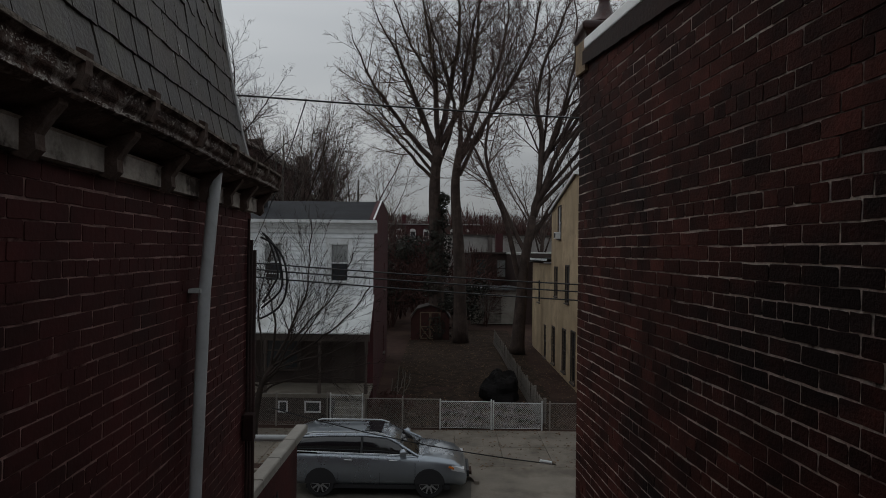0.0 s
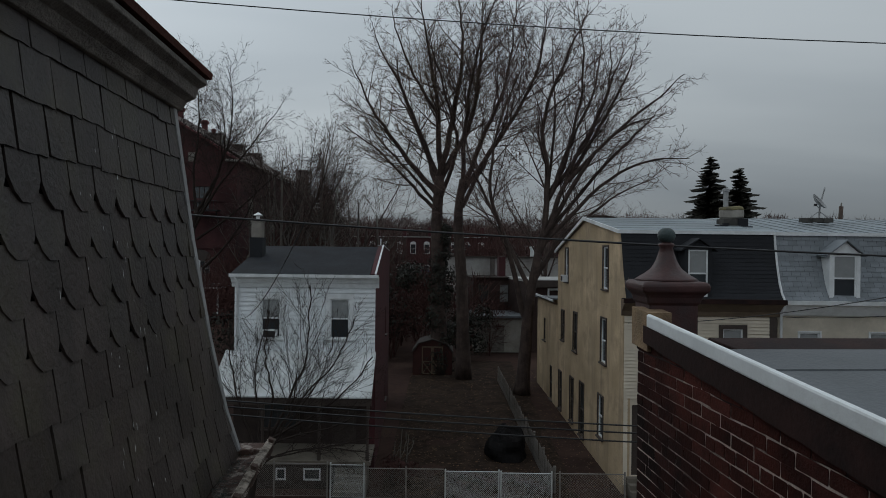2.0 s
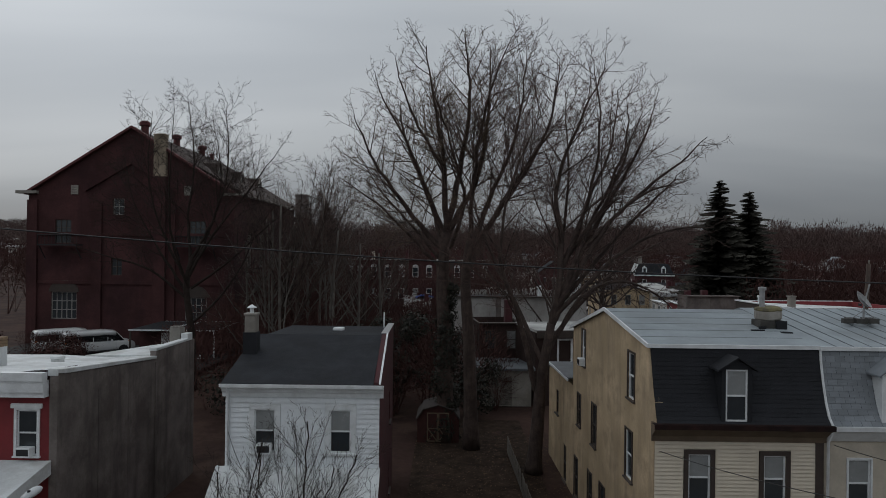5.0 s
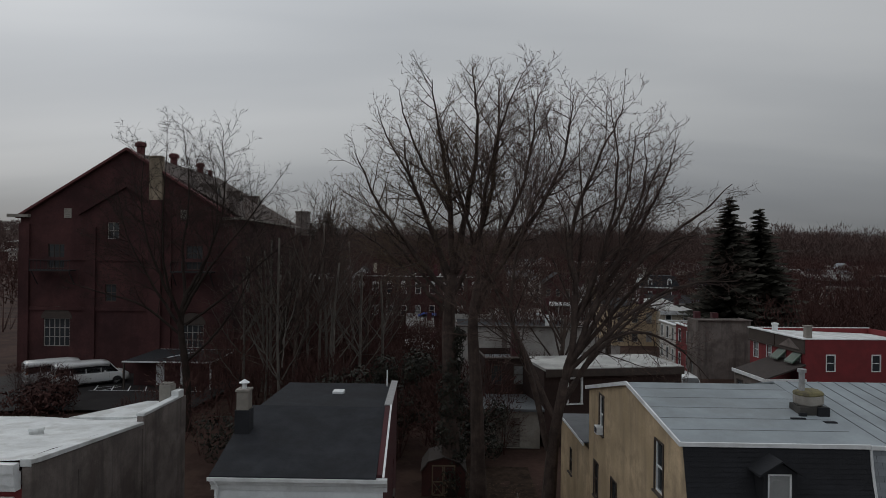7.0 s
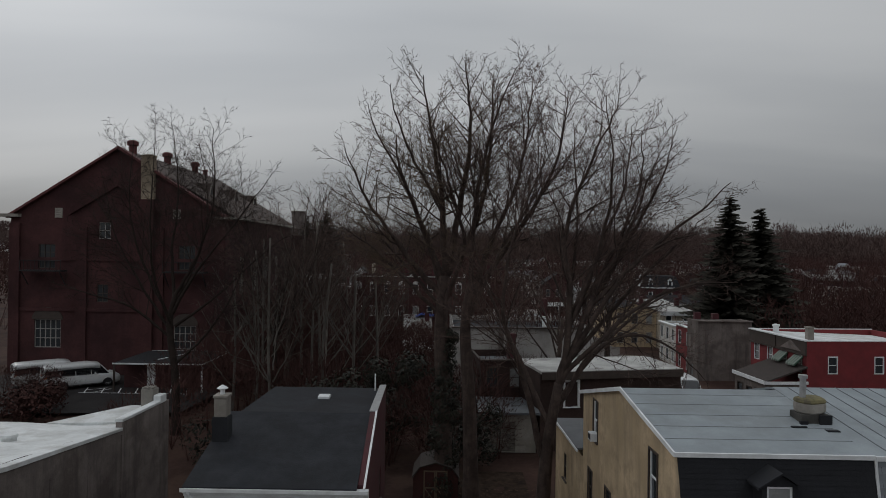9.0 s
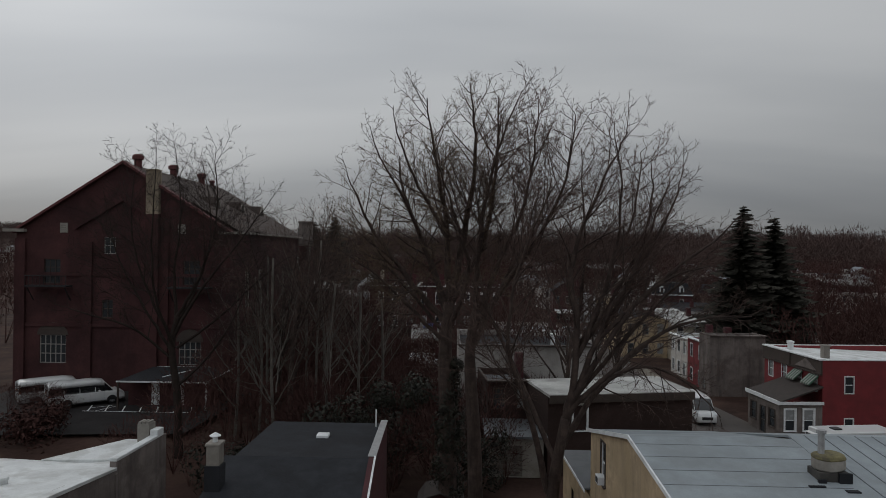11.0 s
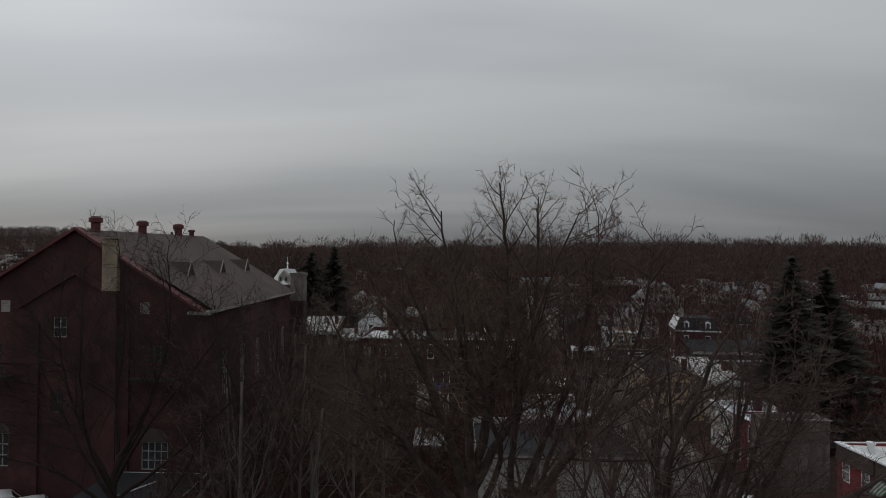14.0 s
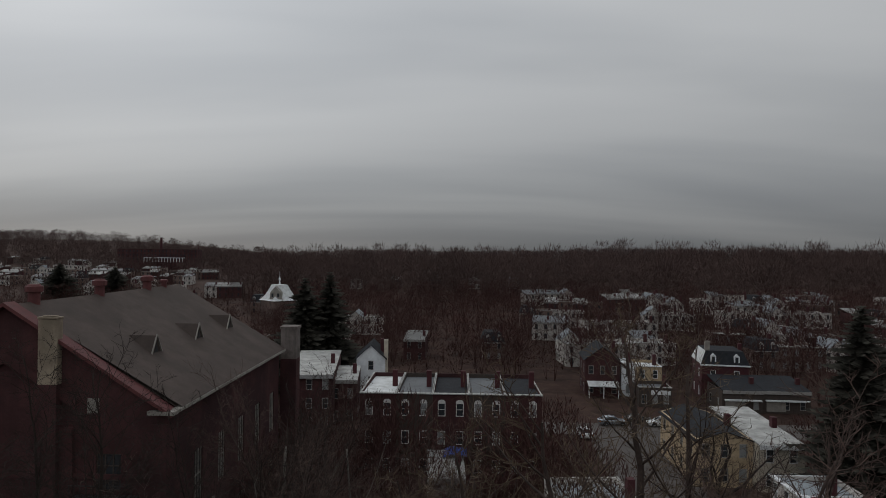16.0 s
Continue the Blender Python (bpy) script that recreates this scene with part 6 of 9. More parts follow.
def bare_tree(name, label, trunk, trunk_r, limbs, seed, bark=BARK, twig=TWIG, top=3, dens=(2.0, 3.1, 4.9), ratio=(0.4, 0.44, 0.44), rise=(0.06, 0.03, 0.02),
              spread=(0.5, 1.15), group="", m=None, spurs=0, sides=10):
    """trunk: line of points from the ground up; limbs: lines of points that start on the trunk or on one another."""
    rng = random.Random(seed)
    t = thing(name, label, "tree", m, group)
    g = Geo()
    line = curve_through(trunk, 6)
    n = len(line)
    g.tube(line, [trunk_r * (1.25 - 0.25 * min(1, 8 * i / n)) * (1 - 0.5 * i / n) for i in range(n)], sides)
    part("trunk", g, bark, t, smooth=True)
    twigs = Geo()
    for limb, r in limbs:
        wood = Geo()
        line = curve_through(limb, 5)
        crook, stout = (0.05, 0.86) if r >= 0.16 else (0.03, 0.95)
        line = [p + Vector((rng.gauss(0, crook), rng.gauss(0, crook), 0)) * (0 if i == 0 else 1) for i, p in enumerate(line)]
        k = len(line)
        wood.tube(line, [max(0.02, r * stout * (1 - 0.88 * i / (k - 1))) for i in range(k)], 7, cap=False)
        sprout(rng, line, r * 0.55, 0, top, wood, twigs, dens, ratio, rise, spread, 0.25, 0.015 if r > 0.075 else 0.007, spurs)
        part("limb", wood, bark, t, smooth=True)
    part("crown", twigs, twig, t, kind="stuff")
    return t


def leaf_cloud(geo, rng, centres, count, size, flat=0.5):
    """Small leaf blades scattered about a line of (point, radius) centres."""
    for _ in range(count):
        c, r = centres[rng.randrange(len(centres))]
        d = Vector((rng.gauss(0, 1), rng.gauss(0, 1), rng.gauss(0, 1))).normalized()
        p = Vector(c) + d * r * rng.uniform(0.7, 1.1)
        a = Vector((rng.gauss(0, 1), rng.gauss(0, 1), rng.gauss(0, 1))).normalized()
        b = d.cross(a).normalized() * size * rng.uniform(0.6, 1.3)
        a = (a - d * a.dot(d)).normalized() * size * rng.uniform(0.6, 1.3)
        geo.quad(p - a, p + b * 0.6, p + a + d * size * flat, p - b * 0.6)


# two tall trees at the back of the open lot and the leaning one before them
CROWN = (1.85, 2.9, 4.5)
bare_tree("tall_bare_tree", "tall bare tree with an ivy-covered trunk", [(-0.6, 48.1, 0.4), (-0.7, 48.1, 6.8), (-0.9, 48.1, 11.4), (-0.7, 48.0, 14.6)], 0.62, [
    ([(-0.8, 48.1, 13.2), (-3.4, 47.7, 16.2), (-5.6, 47.3, 19.3), (-6.9, 47.1, 22.3)], 0.26),
    ([(-0.8, 48.1, 14.2), (-2.4, 48.6, 18.3), (-3.7, 49.2, 21.4), (-4.1, 49.3, 23.8)], 0.26),
    ([(-0.7, 48.0, 14.5), (-0.9, 47.2, 18.8), (-1.4, 46.6, 22.6), (-2.2, 46.2, 26.8)], 0.28),
    ([(-0.7, 48.0, 14.5), (0.3, 48.2, 19.7), (0.8, 48.6, 24.2), (0.4, 48.8, 28.3)], 0.3),
    ([(-0.6, 48.0, 14.5), (1.5, 48.4, 18.8), (2.2, 48.9, 23.7), (2.3, 49.2, 27.7)], 0.27),
    ([(-0.8, 48.1, 11.9), (-3.0, 47.5, 14.2), (-5.4, 46.7, 16.5), (-7.6, 46.4, 18.0)], 0.17),
    ([(-0.7, 48.1, 12.8), (0.4, 45.8, 16.5), (-0.5, 44.2, 20.2), (-1.7, 43.2, 23.4)], 0.2),
    ([(-0.7, 48.1, 13.2), (-2.1, 50.1, 17.4), (-3.4, 51.7, 20.3), (-4.7, 52.8, 22.3)], 0.2),
    ([(-0.8, 48.1, 12.4), (-3.0, 48.6, 15.0), (-5.4, 48.8, 17.6), (-7.0, 48.8, 20.4)], 0.16),
    ([(-2.4, 48.6, 18.3), (-3.6, 47.6, 21.0), (-5.0, 47.0, 23.4), (-5.6, 46.8, 25.2)], 0.12),
    ([(-0.9, 47.2, 18.8), (-2.6, 47.0, 21.6), (-3.8, 46.8, 24.4), (-4.2, 46.6, 26.4)], 0.13),
], 11, twig=TWIG_WARM, dens=CROWN, spurs=2)
bare_tree("tall_bare_tree", "tall bare tree with several upright leaders", [(1.1, 46.3, 0.4), (0.9, 46.3, 6.8), (0.6, 46.3, 11.4), (0.9, 46.3, 14.2)], 0.48, [
    ([(0.8, 46.3, 13.4), (2.4, 46.3, 17.4), (3.9, 46.2, 21.6), (4.4, 46.1, 26.6)], 0.24),
    ([(0.8, 46.3, 13.2), (3.3, 45.6, 16.9), (5.7, 45.3, 21.1), (6.4, 44.9, 25.6)], 0.25),
    ([(0.9, 46.3, 14.2), (1.1, 45.2, 18.8), (2.0, 44.3, 23.4), (3.3, 43.8, 26.7)], 0.2),
    ([(0.9, 46.3, 12.3), (2.7, 47.7, 16.0), (4.8, 48.8, 19.4), (6.4, 49.4, 22.0)], 0.19),
], 12, dens=CROWN, spurs=2)
bare_tree("leaning_bare_tree", "big bare tree forking low into spreading stems", [(4.6, 42.0, 0.35), (4.8, 42.0, 3), (5.0, 41.8, 6), (5.5, 41.6, 9.2)], 0.46, [
    ([(4.7, 42, 5.2), (3.6, 41.6, 9.5), (2.4, 41.2, 13), (3.0, 40.8, 17), (4.6, 40.6, 21.5)], 0.22),
    ([(5.5, 41.6, 9), (6.0, 41.2, 13), (5.7, 41.0, 17.5), (7.0, 40.8, 21.0), (8.2, 40.4, 23.8)], 0.25),
    ([(5.5, 41.6, 9), (7.0, 41.0, 13.4), (8.9, 40.6, 17.4), (10.2, 40.4, 21.3)], 0.23),
    ([(6.0, 41.3, 12.4), (7.6, 42.2, 16), (9.2, 42.8, 20), (9.6, 43.0, 23.2)], 0.17),
    ([(5.7, 41.5, 10), (8.2, 40.4, 14.6), (10.2, 39.6, 16.6), (11.9, 39.2, 17.2)], 0.2),
    ([(5.6, 41.6, 9.5), (9.0, 40.2, 13.2), (11.4, 39.4, 14.6), (13.9, 39.2, 14.8)], 0.17),
    ([(5.3, 41.7, 7.5), (7.4, 42.6, 10.6), (10.0, 43.4, 11.6), (12.6, 43.8, 10.6), (14.4, 44.0, 8.8)], 0.18),
    ([(5.3, 41.7, 8), (8.2, 43.8, 10.8), (11.4, 45.2, 13.2), (14.6, 46.2, 14.6)], 0.17),
    ([(5.0, 41.8, 7), (3.2, 43.4, 11), (1.4, 44.4, 15), (0.6, 45.0, 19)], 0.18),
    ([(6.0, 41.3, 12.4), (8.6, 42.0, 16.6), (10.2, 43.0, 20.4), (10.2, 43.4, 22.8)], 0.16),
    ([(5.7, 41.5, 10), (9.4, 41.2, 14.6), (11.6, 40.8, 16.8), (12.6, 40.6, 18)], 0.16),
    ([(6.0, 41.3, 12.4), (7.4, 40.6, 16.6), (8.0, 40.2, 20.4), (7.4, 40.0, 24.2)], 0.16),
    ([(7.0, 41.0, 13.4), (9.2, 41.6, 17.0), (10.8, 41.8, 20.0), (11.6, 42.0, 22.2)], 0.15),
    ([(7.0, 41.0, 13.4), (9.8, 40.0, 16.4), (12.2, 39.6, 18.4), (13.6, 39.6, 19.8)], 0.14),
    ([(5.5, 41.6, 9.0), (6.4, 43.0, 14.0), (6.8, 43.8, 19.0), (6.6, 44.2, 23.6)], 0.17),
], 13, dens=(1.45, 2.3, 3.9), spurs=2)
# ivy on the first trunk and a shrubby clump round its foot
rng = random.Random(5)
g = Geo()
leaf_cloud(g, rng, [((-0.6 + rng.uniform(-0.45, 0.45), 48.1 + rng.uniform(-0.4, 0.4), 0.6 + i * 0.24), rng.uniform(0.35, 1.15) * (1.1 - 0.012 * i)) for i in range(44)], 5200, 0.12)
single("ivy", g, IVY, "dark evergreen ivy climbing the tree trunk", "ivy", "stuff")

# tree before the hall, and thin trees beside it
bare_tree("bare_tree", "bare tree with an open crown before the brick hall", [(-21.6, 57.5, 1.2), (-21.7, 57.5, 6), (-22.2, 57.5, 10), (-21.8, 57.5, 12.5)], 0.36, [
    ([(-22.1, 57.5, 10.5), (-23.8, 57.2, 14), (-25.2, 57.0, 18.5), (-25.0, 56.8, 24.5)], 0.17),
    ([(-21.8, 57.5, 12.5), (-20.2, 57.6, 15.5), (-18.9, 57.8, 20), (-19.2, 58.0, 25.6)], 0.18),
    ([(-22.0, 57.5, 11), (-20.0, 57.0, 14.2), (-17.0, 56.8, 18), (-14.4, 56.6, 21.5)], 0.15),
    ([(-22.0, 57.5, 9), (-25.0, 57.0, 11.5), (-28.4, 56.6, 12.6), (-31, 56.4, 13.4)], 0.13),
    ([(-21.8, 57.5, 7), (-19.5, 57.5, 9.2), (-17.4, 57.6, 12.4), (-16.2, 57.8, 16)], 0.13),
    ([(-22.0, 57.5, 10), (-22.6, 55.5, 14), (-22.2, 54.0, 19), (-21.6, 53.4, 24)], 0.14),
    ([(-21.9, 57.5, 11.5), (-21.0, 59.5, 15), (-20.6, 61.0, 19.5), (-21.8, 62, 25)], 0.14),
    ([(-22.1, 57.5, 9.5), (-24.6, 58.0, 13), (-27.0, 58.4, 17), (-28.2, 58.6, 21.5)], 0.14),
    ([(-21.9, 57.5, 12), (-22.4, 58.2, 16), (-22.0, 58.4, 20.5), (-22.6, 58.4, 26)], 0.15),
    ([(-21.8, 57.5, 10), (-18.6, 58.2, 12.5), (-15.6, 58.6, 15.5), (-13.0, 58.8, 17.5)], 0.13),
], 21, top=3, dens=(1.6, 2.4, 3.6), bark=BARK_DARK, twig=BARK_DARK, spurs=2)
bare_tree("bare_tree", "dark bare tree with crooked limbs beside the side street", [(20.9, 95, 0.3), (21.0, 95, 4.5), (21.2, 95, 8.0), (21.9, 95, 10)], 0.4, [
    ([(21.2, 95, 7.5), (20.6, 95, 10), (20.9, 95, 12.4), (20.4, 95, 14.6)], 0.2),
    ([(21.9, 95, 10), (22.4, 95, 11.8), (22.0, 95, 13.4), (23.0, 95, 15)], 0.2),
    ([(21.2, 95, 7), (23.5, 94.6, 8.6), (25.6, 94.4, 11), (27.5, 94.2, 12.6)], 0.2),
    ([(21.0, 95, 5.5), (23.6, 95.6, 6.6), (26.5, 96, 9.5), (29.6, 96.2, 11.5)], 0.18),
    ([(21.0, 95, 6), (18.8, 94.8, 8), (16.8, 94.6, 11), (15.6, 94.4, 13)], 0.18),
    ([(21.0, 95, 5), (18.4, 95.4, 6.4), (15.6, 95.6, 8), (13.4, 95.8, 9.8)], 0.16),
    ([(21.3, 95, 8), (20.4, 94, 10.5), (18.9, 93.4, 12.6), (18.4, 93, 14)], 0.15),
], 29, dens=(1.5, 2.2, 3.0), bark=BARK_DARK, twig=BARK_DARK, group="yard trees", sides=8)
for tx, ty, th, sd in ((-14.0, 61.5, 21, 22), (-9.5, 74, 19, 23), (-17.5, 80, 21, 24), (9.5, 66, 17, 25), (18.8, 86, 16, 26), (-17.0, 69, 22.8, 28)):
    r0 = random.Random(sd)
    lim = []
    for j in range(8):
        a, z0, q = r0.uniform(0, 6.28), th * r0.uniform(0.28, 0.5), th * r0.uniform(0.2, 0.32)
        lim.append(([(tx, ty, z0), (tx + 0.35 * q * math.cos(a), ty + 0.35 * q * math.sin(a), z0 + th * 0.16), (tx + 0.75 * q * math.cos(a), ty + 0.75 * q * math.sin(a), z0 + th * 0.34),
                     (tx + q * math.cos(a), ty + q * math.sin(a), min(th, z0 + th * 0.56))], 0.11))
    bare_tree("bare_tree", "broad bare tree behind the yards", [(tx, ty, 0.4), (tx, ty, th * 0.3), (tx + 0.4, ty, th * 0.6)], 0.28, lim, sd, bark=BARK_DARK if sd == 28 else BARK, twig=BARK_DARK if sd == 28 else TWIG, dens=(1.5, 2.4, 3.3), group="yard trees", sides=8)
k = 0
for x, y, h in ((-16.5, 61, 16), (-14.2, 58, 17), (-12.2, 63, 18.5), (-17.5, 67, 17), (-10.4, 60, 15), (-13.0, 69, 16), (-9.0, 66, 14), (-15.2, 73, 18), (-18.8, 62, 14), (-11.5, 76, 17), (-7.5, 71, 13), (-19.5, 71, 15)):
    k += 1
    r0 = random.Random(40 + k)
    lim = []
    for j in range(6):
        a, z = r0.uniform(0, 6.28), h * r0.uniform(0.3, 0.7)
        q = h * 0.22
        lim.append(([(x, y, z), (x + q * 0.5 * math.cos(a), y + q * 0.5 * math.sin(a), z + h * 0.14), (x + q * math.cos(a), y + q * math.sin(a), min(h, z + h * 0.34))], 0.07))
    bare_tree("young_bare_tree", "slender bare tree in an overgrown thicket", [(x, y, 0.6), (x + r0.uniform(-0.4, 0.4), y, h * 0.5), (x + r0.uniform(-0.6, 0.6), y, h)], r0.uniform(0.1, 0.17), lim,
              60 + k, bark=BARK_PALE, top=3, dens=(1.6, 2.2, 3.0), ratio=(0.55, 0.45, 0.45), group="thicket trees", sides=6)
# small street tree before the white house
bare_tree("street_tree", "small bare street tree with fanning upright branches", [(-6.9, 23.6, -0.03), (-6.8, 23.6, 1.0), (-6.6, 23.6, 2.0), (-6.2, 23.6, 2.7)], 0.15, [
    ([(-6.4, 23.6, 2.4), (-5.6, 23.7, 4.0), (-5.0, 23.7, 5.6), (-4.9, 23.7, 8.0)], 0.07),
    ([(-6.6, 23.6, 2.0), (-7.2, 23.6, 3.6), (-7.6, 23.7, 5.0), (-7.7, 23.7, 6.4)], 0.06),
    ([(-6.3, 23.6, 2.6), (-6.1, 23.4, 4.2), (-6.3, 23.2, 5.6), (-6.2, 23.1, 7.2)], 0.055),
    ([(-6.2, 23.6, 2.7), (-4.6, 23.5, 3.6), (-3.4, 23.4, 4.6), (-2.7, 23.4, 5.6)], 0.055),
    ([(-6.3, 23.6, 2.5), (-5.0, 23.2, 3.0), (-3.9, 23.0, 3.3), (-2.9, 22.8, 3.9)], 0.045),
    ([(-6.5, 23.6, 2.2), (-7.6, 23.4, 2.9), (-8.4, 23.3, 3.8), (-8.8, 23.2, 5.0)], 0.045),
    ([(-6.3, 23.6, 2.6), (-5.2, 24.0, 4.0), (-4.0, 24.2, 5.4), (-3.4, 24.3, 6.8)], 0.05),
    ([(-6.5, 23.6, 2.0), (-5.2, 23.4, 2.3), (-4.0, 23.2, 2.6), (-2.6, 23.2, 2.9)], 0.04),
    ([(-6.6, 23.6, 1.9), (-7.8, 23.8, 2.4), (-9.0, 23.8, 2.9), (-9.8, 23.8, 3.6)], 0.04),
    ([(-6.4, 23.6, 2.3), (-5.7, 22.9, 3.0), (-5.2, 22.2, 4.0), (-4.9, 21.8, 5.2)], 0.045),
    ([(-6.6, 23.6, 1.7), (-6.0, 24.2, 2.0), (-4.6, 24.6, 2.1), (-3.0, 24.8, 1.9)], 0.045),
    ([(-6.7, 23.6, 1.5), (-7.4, 24.0, 2.0), (-8.6, 24.2, 2.2), (-9.8, 24.4, 2.0)], 0.045),
    ([(-6.5, 23.6, 2.0), (-5.6, 24.2, 3.2), (-4.6, 24.6, 4.8), (-4.2, 24.8, 6.2)], 0.05),
    ([(-6.5, 23.6, 2.2), (-6.8, 24.2, 3.6), (-7.0, 24.6, 5.2), (-6.6, 24.8, 7.0)], 0.05),
], 31, bark=BARK_DARK, twig=BARK_DARK, top=3, dens=(4.0, 4.7, 6.0), ratio=(0.46, 0.52, 0.52), rise=(0.1, 0.06, 0.03), spread=(0.35, 0.85), sides=8)


def spruce(x, y, z, h, w, seed):
    rng = random.Random(seed)
    t = thing("spruce", "dark tall spruce with drooping layered boughs", "tree", pose(x, y, z), "spruces")
    g = Geo()
    g.tube([(0, 0, 0), (0, 0, h * 0.5), (0, 0, h)], [0.45, 0.25, 0.04], 7)
    part("trunk", g, BARK, t)
    g = Geo()
    n = 58
    for i in range(n):
        f = i / n
        zz = h * (0.1 + 0.9 * f)
        R = w * (1 - f) ** 0.72 * rng.uniform(0.6, 1.12) + 0.2
        m = max(7, int(20 * (1 - f) + 6))
        for j in range(m):
            a = 2 * math.pi * (j + rng.random()) / m
            rr = R * rng.uniform(0.45, 1.25)
            drop = rng.uniform(-0.9, 0.9) * (1 - 0.6 * f)
            d = Vector((math.cos(a), math.sin(a), 0))
            s = Vector((-math.sin(a), math.cos(a), 0))
            for q in range(9):
                u = 0.15 + 0.85 * (q + rng.random()) / 9
                p = Vector((0, 0, zz + drop)) + d * rr * u + Vector((0, 0, -0.28 * rr * u + 0.12 * rr * u * u))
                b = rr * 0.12 * (1.3 - u) + 0.16
                g.quad(p - d * b * 1.5 - s * b * 0.3, p + s * b * 1.5 + Vector((0, 0, -b * 0.8)), p + d * b * 1.6 + Vector((0, 0, 0.1 * b)), p - s * b * 1.5 + Vector((0, 0, -b * 0.8)))
    part("crown", g, NEEDLE, t, kind="stuff")
    return t


spruce(42.8, 108.1, 0, 25.2, 7.4, 3)
spruce(48.4, 110.0, 0, 23.6, 7.2, 4)
spruce(-36.8, 170, 0, 24.9, 8.4, 5)
spruce(-31.9, 172, 0, 26.0, 8.6, 6)
spruce(-189, 330, 3.5, 19.5, 12.0, 7)
spruce(-164, 332, 3.5, 18.0, 12.0, 8)


# ---- woods: many small bare trees and brush in single sheets of stuff ----
def woods(name, label, spots, seed, blades=150, material=WOODS, blade_w=(0.0025, 0.006)):
    """spots: (x, y, z, height, width). Trunk, leaders and thin twig blades per tree."""
    rs = np.random.RandomState(seed)
    V, F, base = [], [], 0
    for x, y, z, h, w in spots:
        n = blades
        u = rs.uniform(0.0, 1.0, n) ** 0.7
        zz = h * (0.25 + 0.7 * u)
        rad = w * np.sqrt(rs.uniform(0, 1, n)) * np.sin(np.pi * np.clip(0.12 + 0.8 * u, 0, 1)) ** 0.6
        a = rs.uniform(0, 2 * np.pi, n)
        c = np.stack([rad * np.cos(a), rad * np.sin(a), zz], 1)
        d = c - np.array([0, 0, h * 0.3])
        d /= np.linalg.norm(d, axis=1)[:, None]
        d += rs.normal(0, 0.35, (n, 3))
        s = np.cross(d, rs.normal(0, 1, (n, 3)))
        s /= np.linalg.norm(s, axis=1)[:, None]
        ln = h * rs.uniform(0.06, 0.16, n)[:, None]
        wd = h * rs.uniform(*blade_w, n)[:, None]
        tri = np.stack([c - s * wd, c + s * wd, c + d * ln], 1)
        k = 5
        tb = rs.uniform(0, 2 * np.pi, k)
        foot = np.zeros((k, 3))
        tip = np.stack([w * 0.55 * np.cos(tb), w * 0.55 * np.sin(tb), h * rs.uniform(0.5, 0.8, k)], 1)
        tip[0] = (0, 0, h * 0.8)
        sd = np.stack([-np.sin(tb), np.cos(tb), np.zeros(k)], 1) * h * 0.011
        stem = np.stack([foot - sd, foot + sd, tip], 1)
        allt = np.concatenate([tri, stem]).reshape(-1, 3) + np.array([x, y, z])
        V.append(allt)
        F.append(np.arange(len(allt)).reshape(-1, 3) + base)
        base += len(allt)
    V, F = np.concatenate(V) * UNIT, np.concatenate(F)
    me = bpy.data.meshes.new(name)
    me.vertices.add(len(V))
    me.vertices.foreach_set("co", V.ravel())
    me.loops.add(F.size)
    me.loops.foreach_set("vertex_index", F.ravel())
    me.polygons.add(len(F))
    me.polygons.foreach_set("loop_start", np.arange(0, F.size, 3))
    me.update(calc_edges=True)
    me.materials.append(material)
    return tagged(new(name, me), label, "woods", "", "stuff")

# ---- the town beyond and the wooded hills ----
built = []


